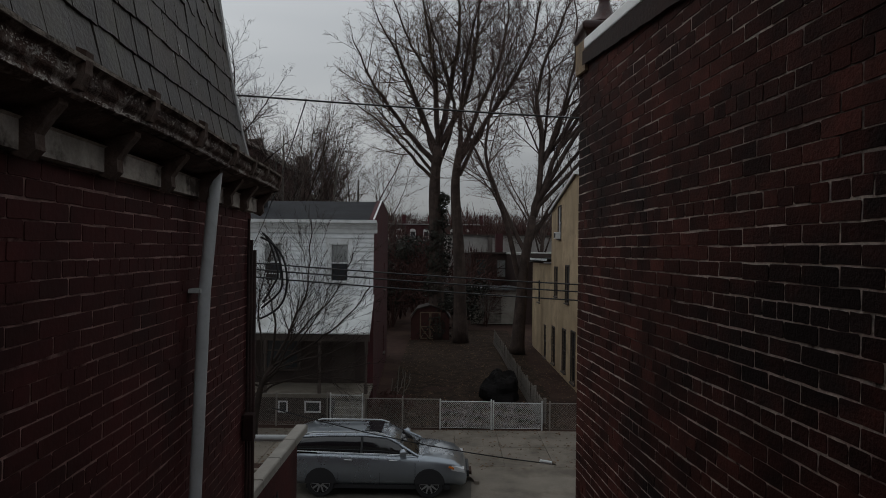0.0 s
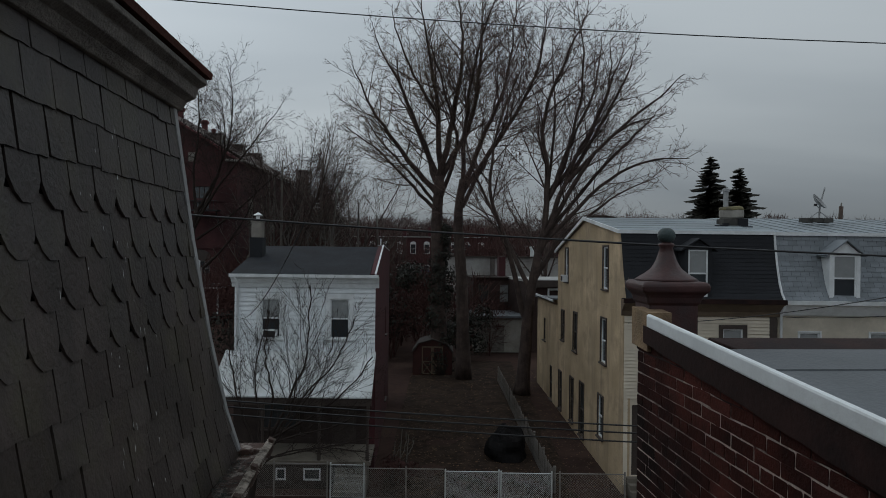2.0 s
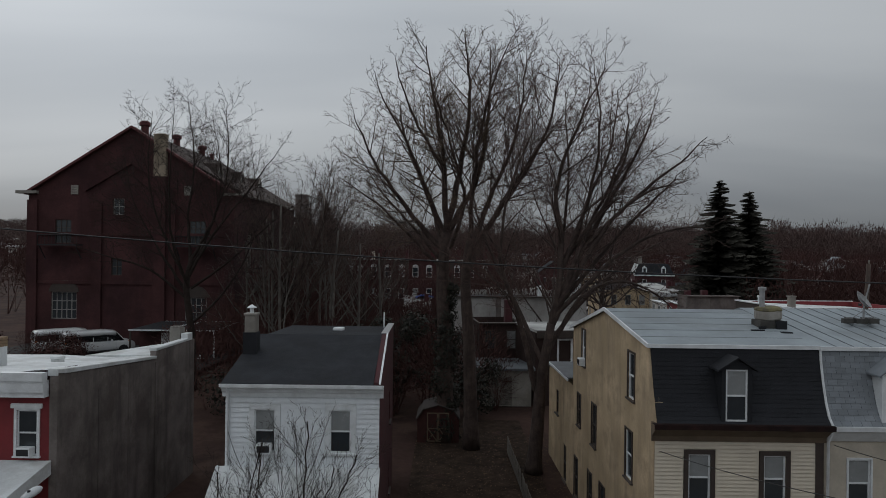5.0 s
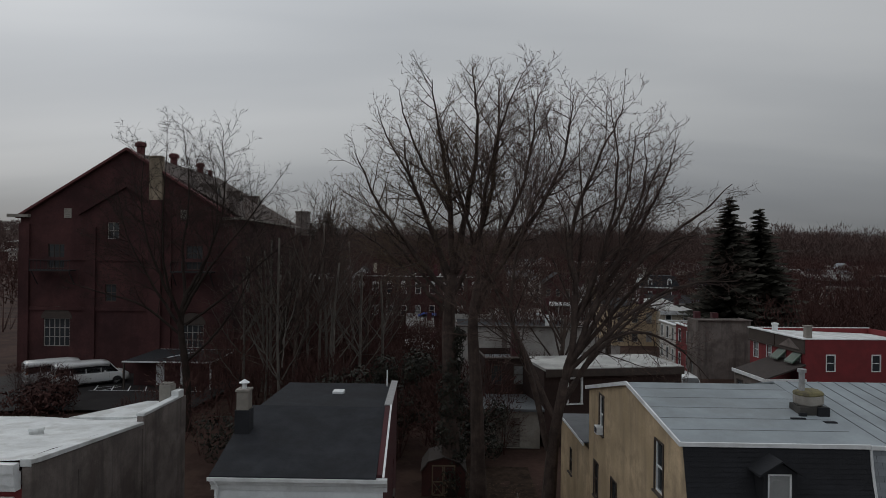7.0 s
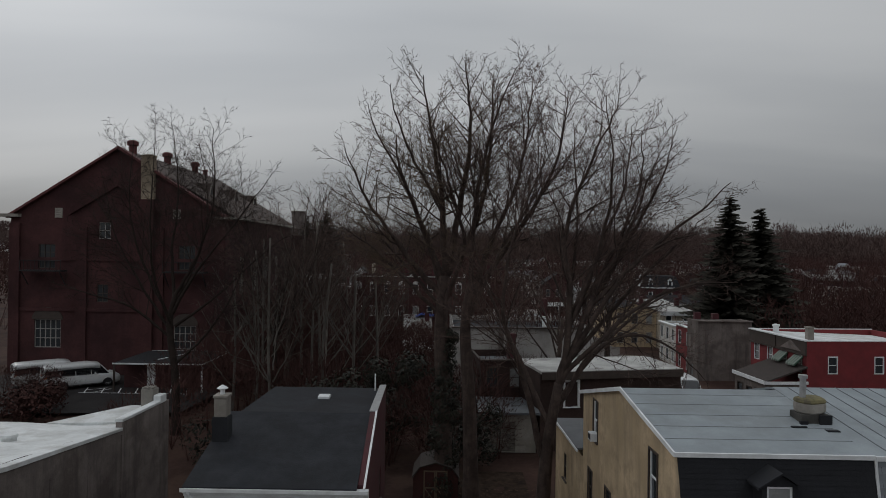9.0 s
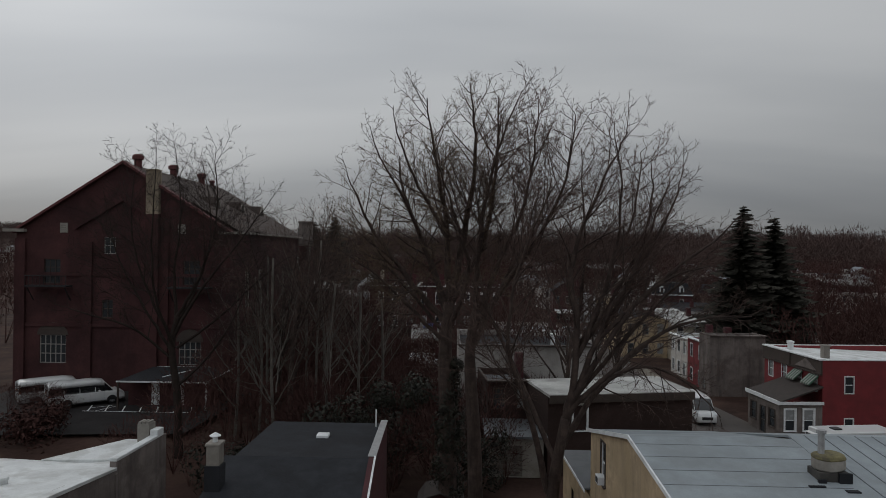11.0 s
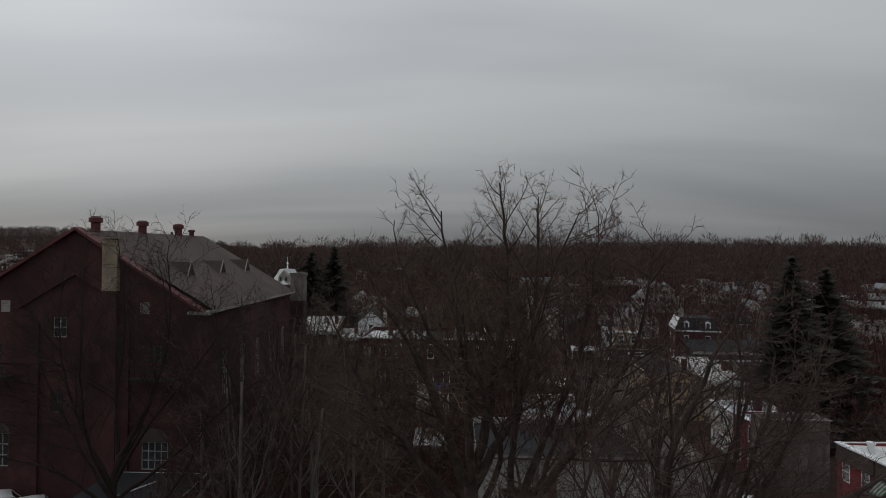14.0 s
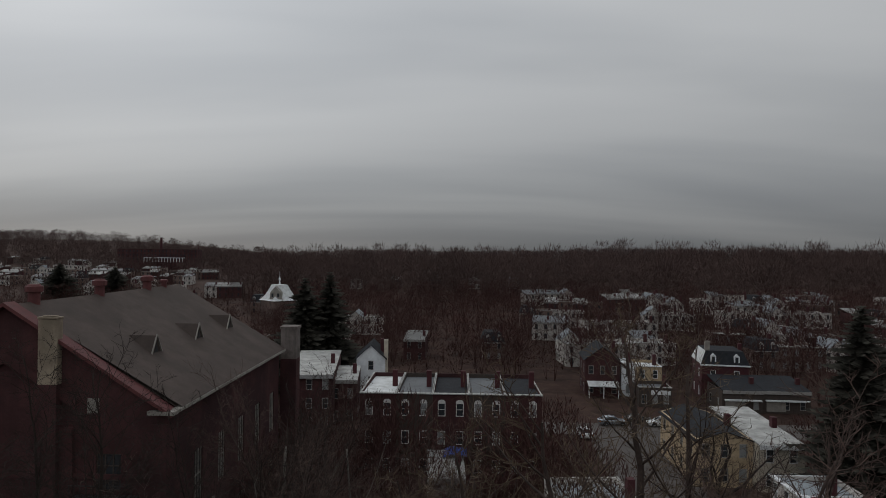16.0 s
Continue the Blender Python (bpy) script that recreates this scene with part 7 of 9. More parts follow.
def town_house(w, d, h, wall_mat, roof_mat, kind, label, m, group="", floors=None, trim=TOWN_TRIM, side_windows=True, plain=False, blank=False, n=None, rise=None, arched=False, left_mat=None, stack=True):
    """A house of the town: local front faces -y, foot at z 0. kind: flat, gable, mansard."""
    t = thing("town_house", label, "house", m, group)
    floors = floors or max(2, int(h / 2.9))
    n = n or max(2, int(w / 2.3))
    fh = h / floors
    peak = w * 0.42 if rise is None else rise
    holes = []
    for f in range(0 if blank else floors):
        for i in range(n):
            u = (i + 0.5) * w / n - 0.42
            holes.append((u, u + 0.84, f * fh + 0.9, f * fh + 0.9 + min(1.6, fh - 1.15)))
    g = Geo()
    g.wall(pose(-w / 2, 0, 0), w, -1.0, h, 0.25, holes)
    if kind == "gable":
        g.prism([(-w / 2, h), (w / 2, h), (0, h + peak)], 1, 0.0, 0.25)
        g.prism([(-w / 2, h), (w / 2, h), (0, h + peak)], 1, d - 0.25, d)
    sidew = []
    for f in range(floors if side_windows else 1):
        for i in range(max(1, int(d / 3.6))):
            u = (i + 0.5) * d / max(1, int(d / 3.6)) - 0.4
            sidew.append((u, u + 0.8, f * fh + 0.9, f * fh + 0.9 + min(1.5, fh - 1.2)))
    g.wall(pose(w / 2, 0.25, 0, 0, 0, 90), d - 0.25, -1.0, h, 0.2, [s for s in sidew if s[1] < d - 0.3])
    g.wall(pose(-w / 2, d, 0, 0, 0, -90), d - 0.25, -1.0, h, 0.2, [s for s in sidew if s[1] < d - 0.3])
    g.box(-w / 2 + 0.2, d - 0.25, -1.0, w / 2 - 0.2, d, h)
    part("wall", g, wall_mat, t)
    sides = [v for v in sidew if v[1] < d - 0.3]
    for hs, mm in ((holes, pose(-w / 2, 0.02, 0)), (sides, pose(w / 2 - 0.02, 0.25, 0, 0, 0, 90)), (sides, pose(-w / 2 + 0.02, d, 0, 0, 0, -90))):
        for a, b, c, e in hs:
            g = Geo()
            ww, hh = b - a, e - c
            if plain:
                g.box(0, 0.05, 0, ww, 0.09, hh)
                part("window", g, GLASS_DARK, t, m=mm @ pose(a, 0, c))
                continue
            g.box(-0.09, -0.05, -0.09, 0, 0.06, hh + 0.12)
            g.box(ww, -0.05, -0.09, ww + 0.09, 0.06, hh + 0.12)
            g.box(0, -0.05, hh, ww, 0.06, hh + 0.12)
            g.box(0, -0.05, -0.09, ww, 0.06, 0)
            g.box(0, 0.02, hh / 2 - 0.03, ww, 0.07, hh / 2 + 0.03)
            if arched and hs is holes and c > h - fh:
                arc = [(ww / 2 + (ww / 2 + 0.1) * math.cos(math.pi * k / 8), hh + 0.12 + 0.42 * math.sin(math.pi * k / 8)) for k in range(9)]
                g.prism(arc, 1, -0.07, -0.004)
            win = part("window", g, trim, t, m=mm @ pose(a, 0, c))
            g = Geo()
            g.box(0, 0.08, 0, ww, 0.09, hh)
            part("pane", g, GLASS_SHADE if (len(built) + int(a * 7 + c * 3)) % 3 == 0 else GLASS_DARK, win)
    g = Geo()
    if kind == "lean":
        up = 1.3 if rise is None else rise
        g.prism([(-0.3, h), (d + 0.2, h + up), (d + 0.2, h + up + 0.2), (-0.3, h + 0.2)], 0, -w / 2 - 0.02, w / 2 + 0.02)
        part("roof", g, roof_mat, t)
        g = Geo()
        g.box(-w / 2, -0.42, h - 0.45, w / 2, -0.302, h + 0.15)
        part("cornice", g, trim, t)
    elif kind == "flat":
        trim = PALE_ROOF if arched else trim
        g.prism([(0.3, h - 0.25), (d - 0.1, h - 0.7), (d - 0.1, h - 0.6), (0.3, h - 0.1)], 0, -w / 2 + 0.25, w / 2 - 0.25)
        part("roof", g, roof_mat, t)
        g = Geo()
        g.box(-w / 2 - 0.05, -0.3, h + 0.002, w / 2 + 0.05, 0.3, h + 0.13)
        g.box(-w / 2 - 0.05, 0.301, h + 0.002, -w / 2 + 0.14, d, h + 0.08)
        g.box(w / 2 - 0.14, 0.301, h + 0.002, w / 2 + 0.05, d, h + 0.08)
        part("cornice", g, trim, t)
    elif kind == "gable":
        for s in (-1, 1):
            z = h + peak
            if s == 1 and left_mat:
                part("roof", g, left_mat, t)
                g = Geo()
            e = w / 2 + 0.35
            g.quad((0, -0.3, z + 0.12), (s * e, -0.3, h - 0.2), (s * e, d + 0.3, h - 0.2), (0, d + 0.3, z + 0.12))
            g.quad((0, -0.3, z), (s * e, -0.3, h - 0.32), (s * e, d + 0.3, h - 0.32), (0, d + 0.3, z))
            g.quad((0, -0.3, z), (s * e, -0.3, h - 0.32), (s * e, -0.3, h - 0.2), (0, -0.3, z + 0.12))
        part("roof", g, roof_mat, t)
    else:
        k, top = 0.9, 2.7
        base = [(-w / 2 - 0.2, -0.2), (w / 2 + 0.2, -0.2), (w / 2 + 0.2, d + 0.2), (-w / 2 - 0.2, d + 0.2)]
        up = [(-w / 2 + k, k), (w / 2 - k, k), (w / 2 - k, d - k), (-w / 2 + k, d - k)]
        for i in range(4):
            j = (i + 1) % 4
            if i == 3 and left_mat:
                gg = Geo()
                gg.quad((*base[i], h), (*base[j], h), (*up[j], h + top), (*up[i], h + top))
                part("side_roof", gg, left_mat, t, "white coated steep roof side")
                continue
            g.quad((*base[i], h), (*base[j], h), (*up[j], h + top), (*up[i], h + top))
        g.quad(*[(*p, h + top) for p in up])
        part("roof", g, roof_mat, t)
        g = Geo()
        g.box(-w / 2 - 0.3, -0.35, h - 0.3, w / 2 + 0.3, -0.05, h)
        part("cornice", g, trim, t)
        for i in range(n):
            x = -w / 2 + (i + 0.5) * w / n
            g = Geo()
            g.prism([(x - 0.55, h + 0.2), (x + 0.55, h + 0.2), (x + 0.55, h + 1.7), (x, h + 2.25), (x - 0.55, h + 1.7)], 1, 0.0, 1.0)
            dm = part("dormer", g, trim, t)
            g = Geo()
            g.box(x - 0.3, -0.02, h + 0.45, x + 0.3, -0.004, h + 1.6)
            part("pane", g, GLASS_DARK, dm)
    if blank or not stack:
        return t
    g = Geo()
    g.box(w / 2 - 1.1, d * 0.4, h - 0.5, w / 2 - 0.4, d * 0.4 + 0.8, h + (2.0 if kind in ("flat", "lean") else 4.0 if kind == "mansard" else peak + 0.8))
    part("chimney", g, BRICK_SIDE, t)
    built.append(t)
    return t


ROW_BROWN = mat("weathered_row_front", (0.2, 0.145, 0.125), 0.9, 0.3, 0.15, 2, 0.0, stain=(0.06, 0.04, 0.035), stain_scale=0.3, stain_amount=0.7)
ROW_PALE = mat("dull_pale_row_front", (0.6, 0.57, 0.53), 0.9, 0.25, 0.15, 2, 0.0, stain=(0.14, 0.12, 0.11), stain_scale=0.3, stain_amount=0.7)
ROW_ROOF = mat("silvered_row_roof", (0.4, 0.4, 0.385), 0.8, 0.3, 0.2, 3, 0.0, stain=(0.2, 0.19, 0.18), stain_scale=0.3, stain_amount=0.85, random_tone=0.65)
PALE_ROOF = mat("worn_pale_roof_coating", (0.46, 0.46, 0.44), 0.75, 0.25, 0.5, 8, 0.1, stain=(0.22, 0.21, 0.2), stain_scale=0.4, stain_amount=0.7)
PALE_RENDER = mat("pale_grey_render", (0.43, 0.41, 0.39), 0.9, 0.2, 0.5, 8, 0.2, stain=(0.24, 0.22, 0.2), stain_scale=0.3, stain_amount=0.6)
ARCH_TRIM = mat("chalky_white_trim", (0.68, 0.67, 0.65), 0.7, 0.15, 2, 12, 0.0)
BLUE_TARP = mat("blue_tarpaulin", (0.03, 0.07, 0.3), 0.5, 0.15, 2, 20, 0.1)
# individual houses that stand out
dark_house = town_house(12.1, 5.6, 6.2, DARK_BRICK, PALE_ROOF, "lean", "dark brick house with silver coated flat roof", pose(12.8, 59.5, 0.4, 0, 0, 11.5), trim=CORN, blank=True, side_windows=False, rise=0.05)
sash_window(dark_house, pose(-4.0, -0.03, 3.5), 1.1, 2.0, casing=TRIM_WHITE, casing_w=0.14, blind=0.7)
town_house(4.0, 6.5, 6.3, DARK_BRICK, FLAT_ROOF, "flat", "narrow dark brick house with tarred flat roof", pose(4.4, 63.5, 0.4, 0, 0, 6), trim=CORN, side_windows=False)
pale_hall = town_house(14.0, 13.0, 8.3, PALE_RENDER, SHINGLE_DARK, "flat", "long pale rendered building with dark flat roof", pose(6.9, 71.3, 0.3, 0, 0, 1), trim=CORN, blank=True, side_windows=False)
g = Geo()
g.lathe(2.2, 0.5, [(0.22, 7.9), (0.22, 9.3), (0.3, 9.3), (0.3, 9.5), (0.12, 9.52)], 10)
part("flue", g, COPING, pale_hall)
g = Geo()
g.box(-2.4, -0.16, -0.4, -1.9, -0.004, 8.25)
part("pilaster", g, CONCRETE_WALL, pale_hall)
town_house(7.4, 11.0, 7.9, ROW_PALE, MEMBRANE, "flat", "pale building with a light coated roof", pose(9.2, 86.2, 0.3, 0, 0, 4), side_windows=False)
town_house(4.6, 5.0, 2.6, ROW_PALE, WHITE_ROOF, "lean", "low white-roofed outbuilding in the yards", pose(-4.4, 93, 0.3, 0, 0, 2), floors=1, side_windows=False, rise=0.5)
town_house(4.4, 6.0, 4.0, ROW_PALE, ROW_ROOF, "lean", "low white rear wing in the yards", pose(-5.2, 107, 0.3, 0, 0, 3), side_windows=False)
bm = bmesh.new()
bmesh.ops.create_grid(bm, x_segments=6, y_segments=5, size=1.0)
g = Geo()
for v in bm.verts:
    g.v.append((-4.3 + 1.5 * v.co.x, 112.6 + 1.7 * v.co.y, 5.9 + 0.16 * math.sin(v.co.x * 5) * math.cos(v.co.y * 4) - 0.3 * v.co.x ** 2))
bm.verts.index_update()
g.f = [tuple(v.index for v in f.verts) for f in bm.faces]
bm.free()
tarp = single("tarp", g, BLUE_TARP, "bright blue tarpaulin laid over a low roof", "tarpaulin", smooth=True)
thick = tarp.modifiers.new("thick", "SOLIDIFY")
thick.thickness = 0.03
red_corner = town_house(10.2, 14.0, 7.9, BRICK_FACE, WHITE_ROOF, "flat", "bright red painted corner house with green awnings", pose(33.75, 75.1, 0, 0, 0, -86), trim=TRIM_WHITE, stack=False)
town_house(6.8, 3.2, 7.8, CONCRETE_WALL, FLAT_ROOF, "flat", "grey rendered row house with blank end wall", pose(33.9, 88.4, 0, 0, 0, 2), blank=True, side_windows=False, trim=CONCRETE_WALL)
town_house(6.0, 7.0, 6.4, BRICK_FACE, MEMBRANE, "flat", "narrow red row house in the side street", pose(31.2, 95.0, 0, 0, 0, -90), trim=TRIM_WHITE, side_windows=False)
town_house(7.0, 7.0, 6.0, ROW_PALE, MEMBRANE, "flat", "narrow pale sided row house in the side street", pose(31.3, 101.9, 0, 0, 0, -90), trim=TRIM_WHITE, side_windows=False)
town_house(7.3, 15.0, 6.4, STUCCO_YELLOW, SHINGLE_DARK, "gable", "yellow rendered house with low dark roof", pose(30.8, 117, 0.3, 0, 0, 0), rise=1.0)
town_house(5.9, 16.5, 6.1, STUCCO_CREAM, PALE_ROOF, "lean", "cream rendered house with pale coated roof", pose(37.5, 115.6, 0.3, 0, 0, 0), trim=TRIM_WHITE, n=2, rise=0.9)
bay_house = town_house(9.2, 10.0, 7.6, BRICK_SIDE, SHINGLE_DARK, "mansard", "brick house with white dormers and a steep mansard roof", pose(51.4, 168, 0.3, 0, 0, -9), trim=TRIM_WHITE, n=2, left_mat=WHITE_ROOF)
g = Geo()
g.box(-3.7, 1.2, 7.4, -2.8, 2.1, 12.2)
part("chimney", g, STONE_PALE, bay_house)
town_house(2.9, 8.0, 7.0, SIDING_WHITE, WHITE_ROOF, "flat", "narrow pale house beside a yellow one", pose(32.1, 170.4, 0.3, 0, 0, -4), n=1, side_windows=False)
town_house(5.3, 9.0, 6.6, STUCCO_YELLOW, WHITE_ROOF, "flat", "yellow painted flat-roofed town house", pose(36.3, 170, 0.3, 0, 0, -4), trim=TRIM_WHITE, side_windows=False)
brick_gable = town_house(7.2, 10.0, 8.0, BROWN_BRICK, SHINGLE_DARK, "gable", "brown brick gabled town house with a pale porch roof", pose(26.6, 170, 0.3, 0, 0, -4), rise=2.6)
g = Geo()
g.prism([(-0.02, 3.4), (-2.2, 2.7), (-2.2, 2.55), (-0.02, 3.25)], 0, -3.2, 3.2)
part("porch_roof", g, WHITE_ROOF, brick_gable)
for x in (-3.0, 0, 3.0):
    g = Geo()
    g.box(x - 0.08, -2.1, 0, x + 0.08, -1.94, 2.57)
    part("porch_post", g, TRIM_WHITE, brick_gable)
shop = town_house(6.3, 7.0, 4.0, CORN, FLAT_ROOF, "flat", "dark corner shop with a white sign board", pose(35.0, 161, 0.3, 0, 0, -4), floors=1, n=3, side_windows=False)
g = Geo()
g.box(-0.8, -0.2, 2.65, 2.9, -0.06, 3.5)
part("sign_board", g, TRIM_WHITE, shop, "white sign board over the shop window")
for x, w in ((50.6, 7.6), (59.0, 8.8)):
    shop = town_house(w, 9.0, 4.3, CORN, SHINGLE_DARK, "lean", "low dark shop with a pale fascia strip", pose(x, 157.6, 0.3, 0, 0, -3), "row of shops", floors=1, n=3, side_windows=False)
    g = Geo()
    g.box(-w / 2 + 0.4, -0.7, 2.5, w / 2 - 0.4, -0.05, 2.75)
    part("fascia", g, TRIM_WHITE, shop)
    g = Geo()
    g.box(-w / 2 + 0.6, -0.1, 0.5, -0.2, -0.03, 2.3)
    part("shutter", g, STONE_PALE, shop)
white_gable = town_house(5.6, 9.0, 9.2, SIDING_WHITE, SHINGLE_DARK, "gable", "narrow white gabled house with a tall pale chimney", pose(-21.1, 159, 0.3, 0, 0, 4), n=1, rise=2.6)
g = Geo()
g.box(2.5, 1.0, 0, 3.3, 1.8, 12.7)
part("chimney_stack", g, STUCCO_CREAM, white_gable)
town_house(8.0, 25.0, 9.5, BROWN_BRICK, PALE_ROOF, "lean", "long brick building with a pale roof and metal edge", pose(-28.7, 139, 0.3, 0, 0, 7.3), trim=LEAD_FLASH, side_windows=False, rise=0.2)
town_house(5.0, 12.5, 7.8, BROWN_BRICK, PALE_ROOF, "lean", "brick building with a pale flat roof", pose(-23.9, 143.8, 0.3, 0, 0, 6), side_windows=False, rise=0.2)
for i, (face, top) in enumerate(((BROWN_BRICK, WHITE_ROOF), (CORN, FLAT_ROOF), (BROWN_BRICK, SHINGLE_DARK), (CORN, FLAT_ROOF), (BROWN_BRICK, SHINGLE_DARK))):
    town_house(4.86, 15.0, 11.3, face, top, "flat", "brown terrace house with a white coated roof" if i == 0 else "brown terrace house with arched white upper windows",
               pose(-14.7 + 4.88 * i, 118.5 + 0.02 * i, 0.3), "terrace behind the trees", floors=3, trim=ARCH_TRIM, n=2, side_windows=False, arched=True)
# far streets: long rows of flat-roofed houses, with a gable here and there
protos = []
specs = [(6, 10, 6.4, ROW_BROWN, ROW_ROOF, "flat"), (6, 10, 6.2, ROW_PALE, ROW_ROOF, "flat"), (6, 10, 6.1, BROWN_BRICK, ROW_ROOF, "lean"),
         (6, 9, 5.4, ROW_BROWN, SHINGLE_DARK, "mansard"), (7, 9, 5.4, ROW_PALE, SHINGLE_GREY, "gable"), (6, 10, 6.0, ROW_PALE, FLAT_ROOF, "lean")]
rng = random.Random(77)
for k, (w, d, h, a, b, kind) in enumerate(specs):
    protos.append(town_house(w, d, h, a, b, kind, ("weathered brown row house on a far street", "dull pale row house with silvered roof", "dark brick row house on a far street", "brown mansard-roofed house on a far street", "pale gabled house with grey shingles", "pale row house with tarred roof")[k],
                             pose(-60 + 22 * k, 205 + 3 * k, 0, 0, 0, rng.uniform(-4, 4)), "far streets", side_windows=False))
far_protos = [town_house(w, d, h, a, b, kind, "low far-off row house with pale roof", pose(-90 + 24 * k, 420 + 3 * k, ground_z(-90 + 24 * k, 420 + 3 * k)), "far streets", floors=2, side_windows=False, plain=True)
              for k, (w, d, h, a, b, kind) in enumerate(specs)]
runs = []
for y0, lo, hi in ((207, 22, 150), (228, 66, 160), (246, 15, 180), (278, 20, 205), (308, 26, 232), (328, 60, 240), (347, 22, 255),
                   (425, -310, -170), (470, -340, -180), (520, -370, -200), (575, -400, -210), (640, -450, -320), (300, -150, -80), (360, -230, -110), (255, -46, -10)):
    x = lo + rng.uniform(0, 10)
    while x < hi:
        count = rng.choice((1, 2, 3, 4, 5))
        runs.append((y0 + rng.uniform(-4, 4), x, count, rng.choice((-9, -4, 0, 3, 7)) + (8 if x < -100 else 0)))
        x += count * 6.2 + rng.uniform(4, 26)
for y, x, count, turn in runs:
    base = rng.choice((0, 1, 2, 5))
    for i in range(count):
        ps = protos if y < 255 else far_protos
        p = ps[base if rng.random() < 0.55 else rng.randrange(len(ps))]
        px, py = x + 6.05 * i * math.cos(radians(turn)), y + 6.05 * i * math.sin(radians(turn))
        copy_thing(p, placed(pose(px, py, ground_z(px, py) - rng.uniform(0, 0.4), 0, 0, turn + rng.uniform(-0.6, 0.6))))

# woods: a thick belt behind the last street, thinner stands on the far hills
rng = random.Random(99)
spots = []
while len(spots) < 1300:
    y = rng.uniform(362, 540)
    x = rng.uniform(-0.34, 0.86) * y
    h = rng.choice((10, 13, 15, 17, 22)) * rng.uniform(0.85, 1.1)
    spots.append((x, y, ground_z(x, y) - 0.3, h, h * rng.uniform(0.34, 0.48)))
woods("wooded_ridge", "dark bare woods thick behind the last street", spots, 5, 170, WOODS_DARK, blade_w=(0.005, 0.011))
spots = []
while len(spots) < 2300:
    y = 520 + 700 * rng.random() ** 1.5
    x = rng.uniform(-0.85, 0.9) * y
    if x < -0.25 * y and y < 760 and rng.random() < 0.7:
        continue
    h = rng.uniform(11, 18)
    spots.append((x, y, ground_z(x, y) - 0.3, h, h * rng.uniform(0.32, 0.46)))
while len(spots) < 3200:
    y = rng.uniform(600, 1050)
    x = -y * rng.uniform(0.24, 0.8)
    h = rng.uniform(9, 17)
    spots.append((x, y, ground_z(x, y) - 0.3, h, h * rng.uniform(0.36, 0.5)))
woods("far_woods", "bare brown woods covering the far hills", spots, 1, 130, WOODS_DARK, blade_w=(0.006, 0.013))
spots = []
while len(spots) < 900:
    y = rng.uniform(125, 360)
    x = rng.uniform(-0.62, 0.8) * y
    if 12 < x < 62 and y < 163:
        continue
    if -35 < x < 62 and y < 180 and rng.random() < 0.7:
        continue
    h = rng.uniform(5, 10)
    spots.append((x, y, ground_z(x, y) - 0.2, h, h * rng.uniform(0.28, 0.42)))
while len(spots) < 1650:
    y = rng.uniform(182, 352)
    x = rng.uniform(-0.3, 0.75) * y
    h = rng.uniform(6, 13)
    spots.append((x, y, ground_z(x, y) - 0.2, h, h * rng.uniform(0.35, 0.5)))
while len(spots) < 2200:
    y = rng.uniform(105, 420)
    x = -y * rng.uniform(0.4, 1.1)
    h = rng.uniform(7, 13)
    spots.append((x, y, ground_z(x, y) - 0.2, h, h * rng.uniform(0.3, 0.45)))
while len(spots) < 2360:
    x, y = rng.uniform(43, 90), rng.uniform(82, 140)
    if x < 58 and y > 128:
        continue
    h = rng.uniform(6, 12)
    spots.append((x, y, 0.3, h, h * rng.uniform(0.3, 0.45)))
woods("town_trees", "bare trees between the houses of the town", spots, 2, 150, blade_w=(0.004, 0.0105))
spots = []
while len(spots) < 260:
    x, y = rng.uniform(-24, 8), rng.uniform(52, 98)
    if x > 4 and y < 62:
        continue
    h = rng.uniform(2.5, 7.0)
    spots.append((x, y, ground_z(x, y), h, h * rng.uniform(0.35, 0.55)))
while len(spots) < 520:
    x, y = rng.uniform(-26, 13), rng.uniform(76, 115)
    h = rng.uniform(2.5, 5.5) if -13 < x < 3 else rng.uniform(4.0, 10.0)
    spots.append((x, y, ground_z(x, y), h, h * rng.uniform(0.3, 0.45)))
for k in range(16):
    spots.append((rng.uniform(-41, -35.6), rng.uniform(64.8, 66.6), 2.4, rng.uniform(1.6, 2.9), rng.uniform(0.9, 1.5)))
for x in (-15, -12.5, -10.5, -7, -3.5, -1, 1.5, 3.5, 5.5, 8, 10):
    h = rng.uniform(9.5, 13.5)
    spots.append((x + rng.uniform(-0.8, 0.8), rng.uniform(102, 115), 0.4, h, h * rng.uniform(0.26, 0.36)))
woods("thicket", "tangled bare thicket behind the yards", spots, 3, 300, blade_w=(0.003, 0.008))

# awnings and porch of the red corner house
for x, z in ((1.27, 5.6), (3.83, 5.6)):
    g = Geo()
    g.prism([(0.0, 1.7), (-0.9, 0.9), (-0.9, 0.75), (0.0, 1.55)], 0, x - 0.75, x + 0.75)
    aw = part("awning", g, AWNING_GREEN, red_corner, "faded green striped window awning", m=pose(0, -0.06, z - 0.9))
    for k in range(4):
        gg = Geo()
        gg.prism([(0.0, 1.71), (-0.91, 0.905), (-0.915, 0.74), (-0.9, 0.9)], 0, x - 0.66 + 0.38 * k, x - 0.5 + 0.38 * k)
        part("stripe", gg, TOWN_TRIM, aw)
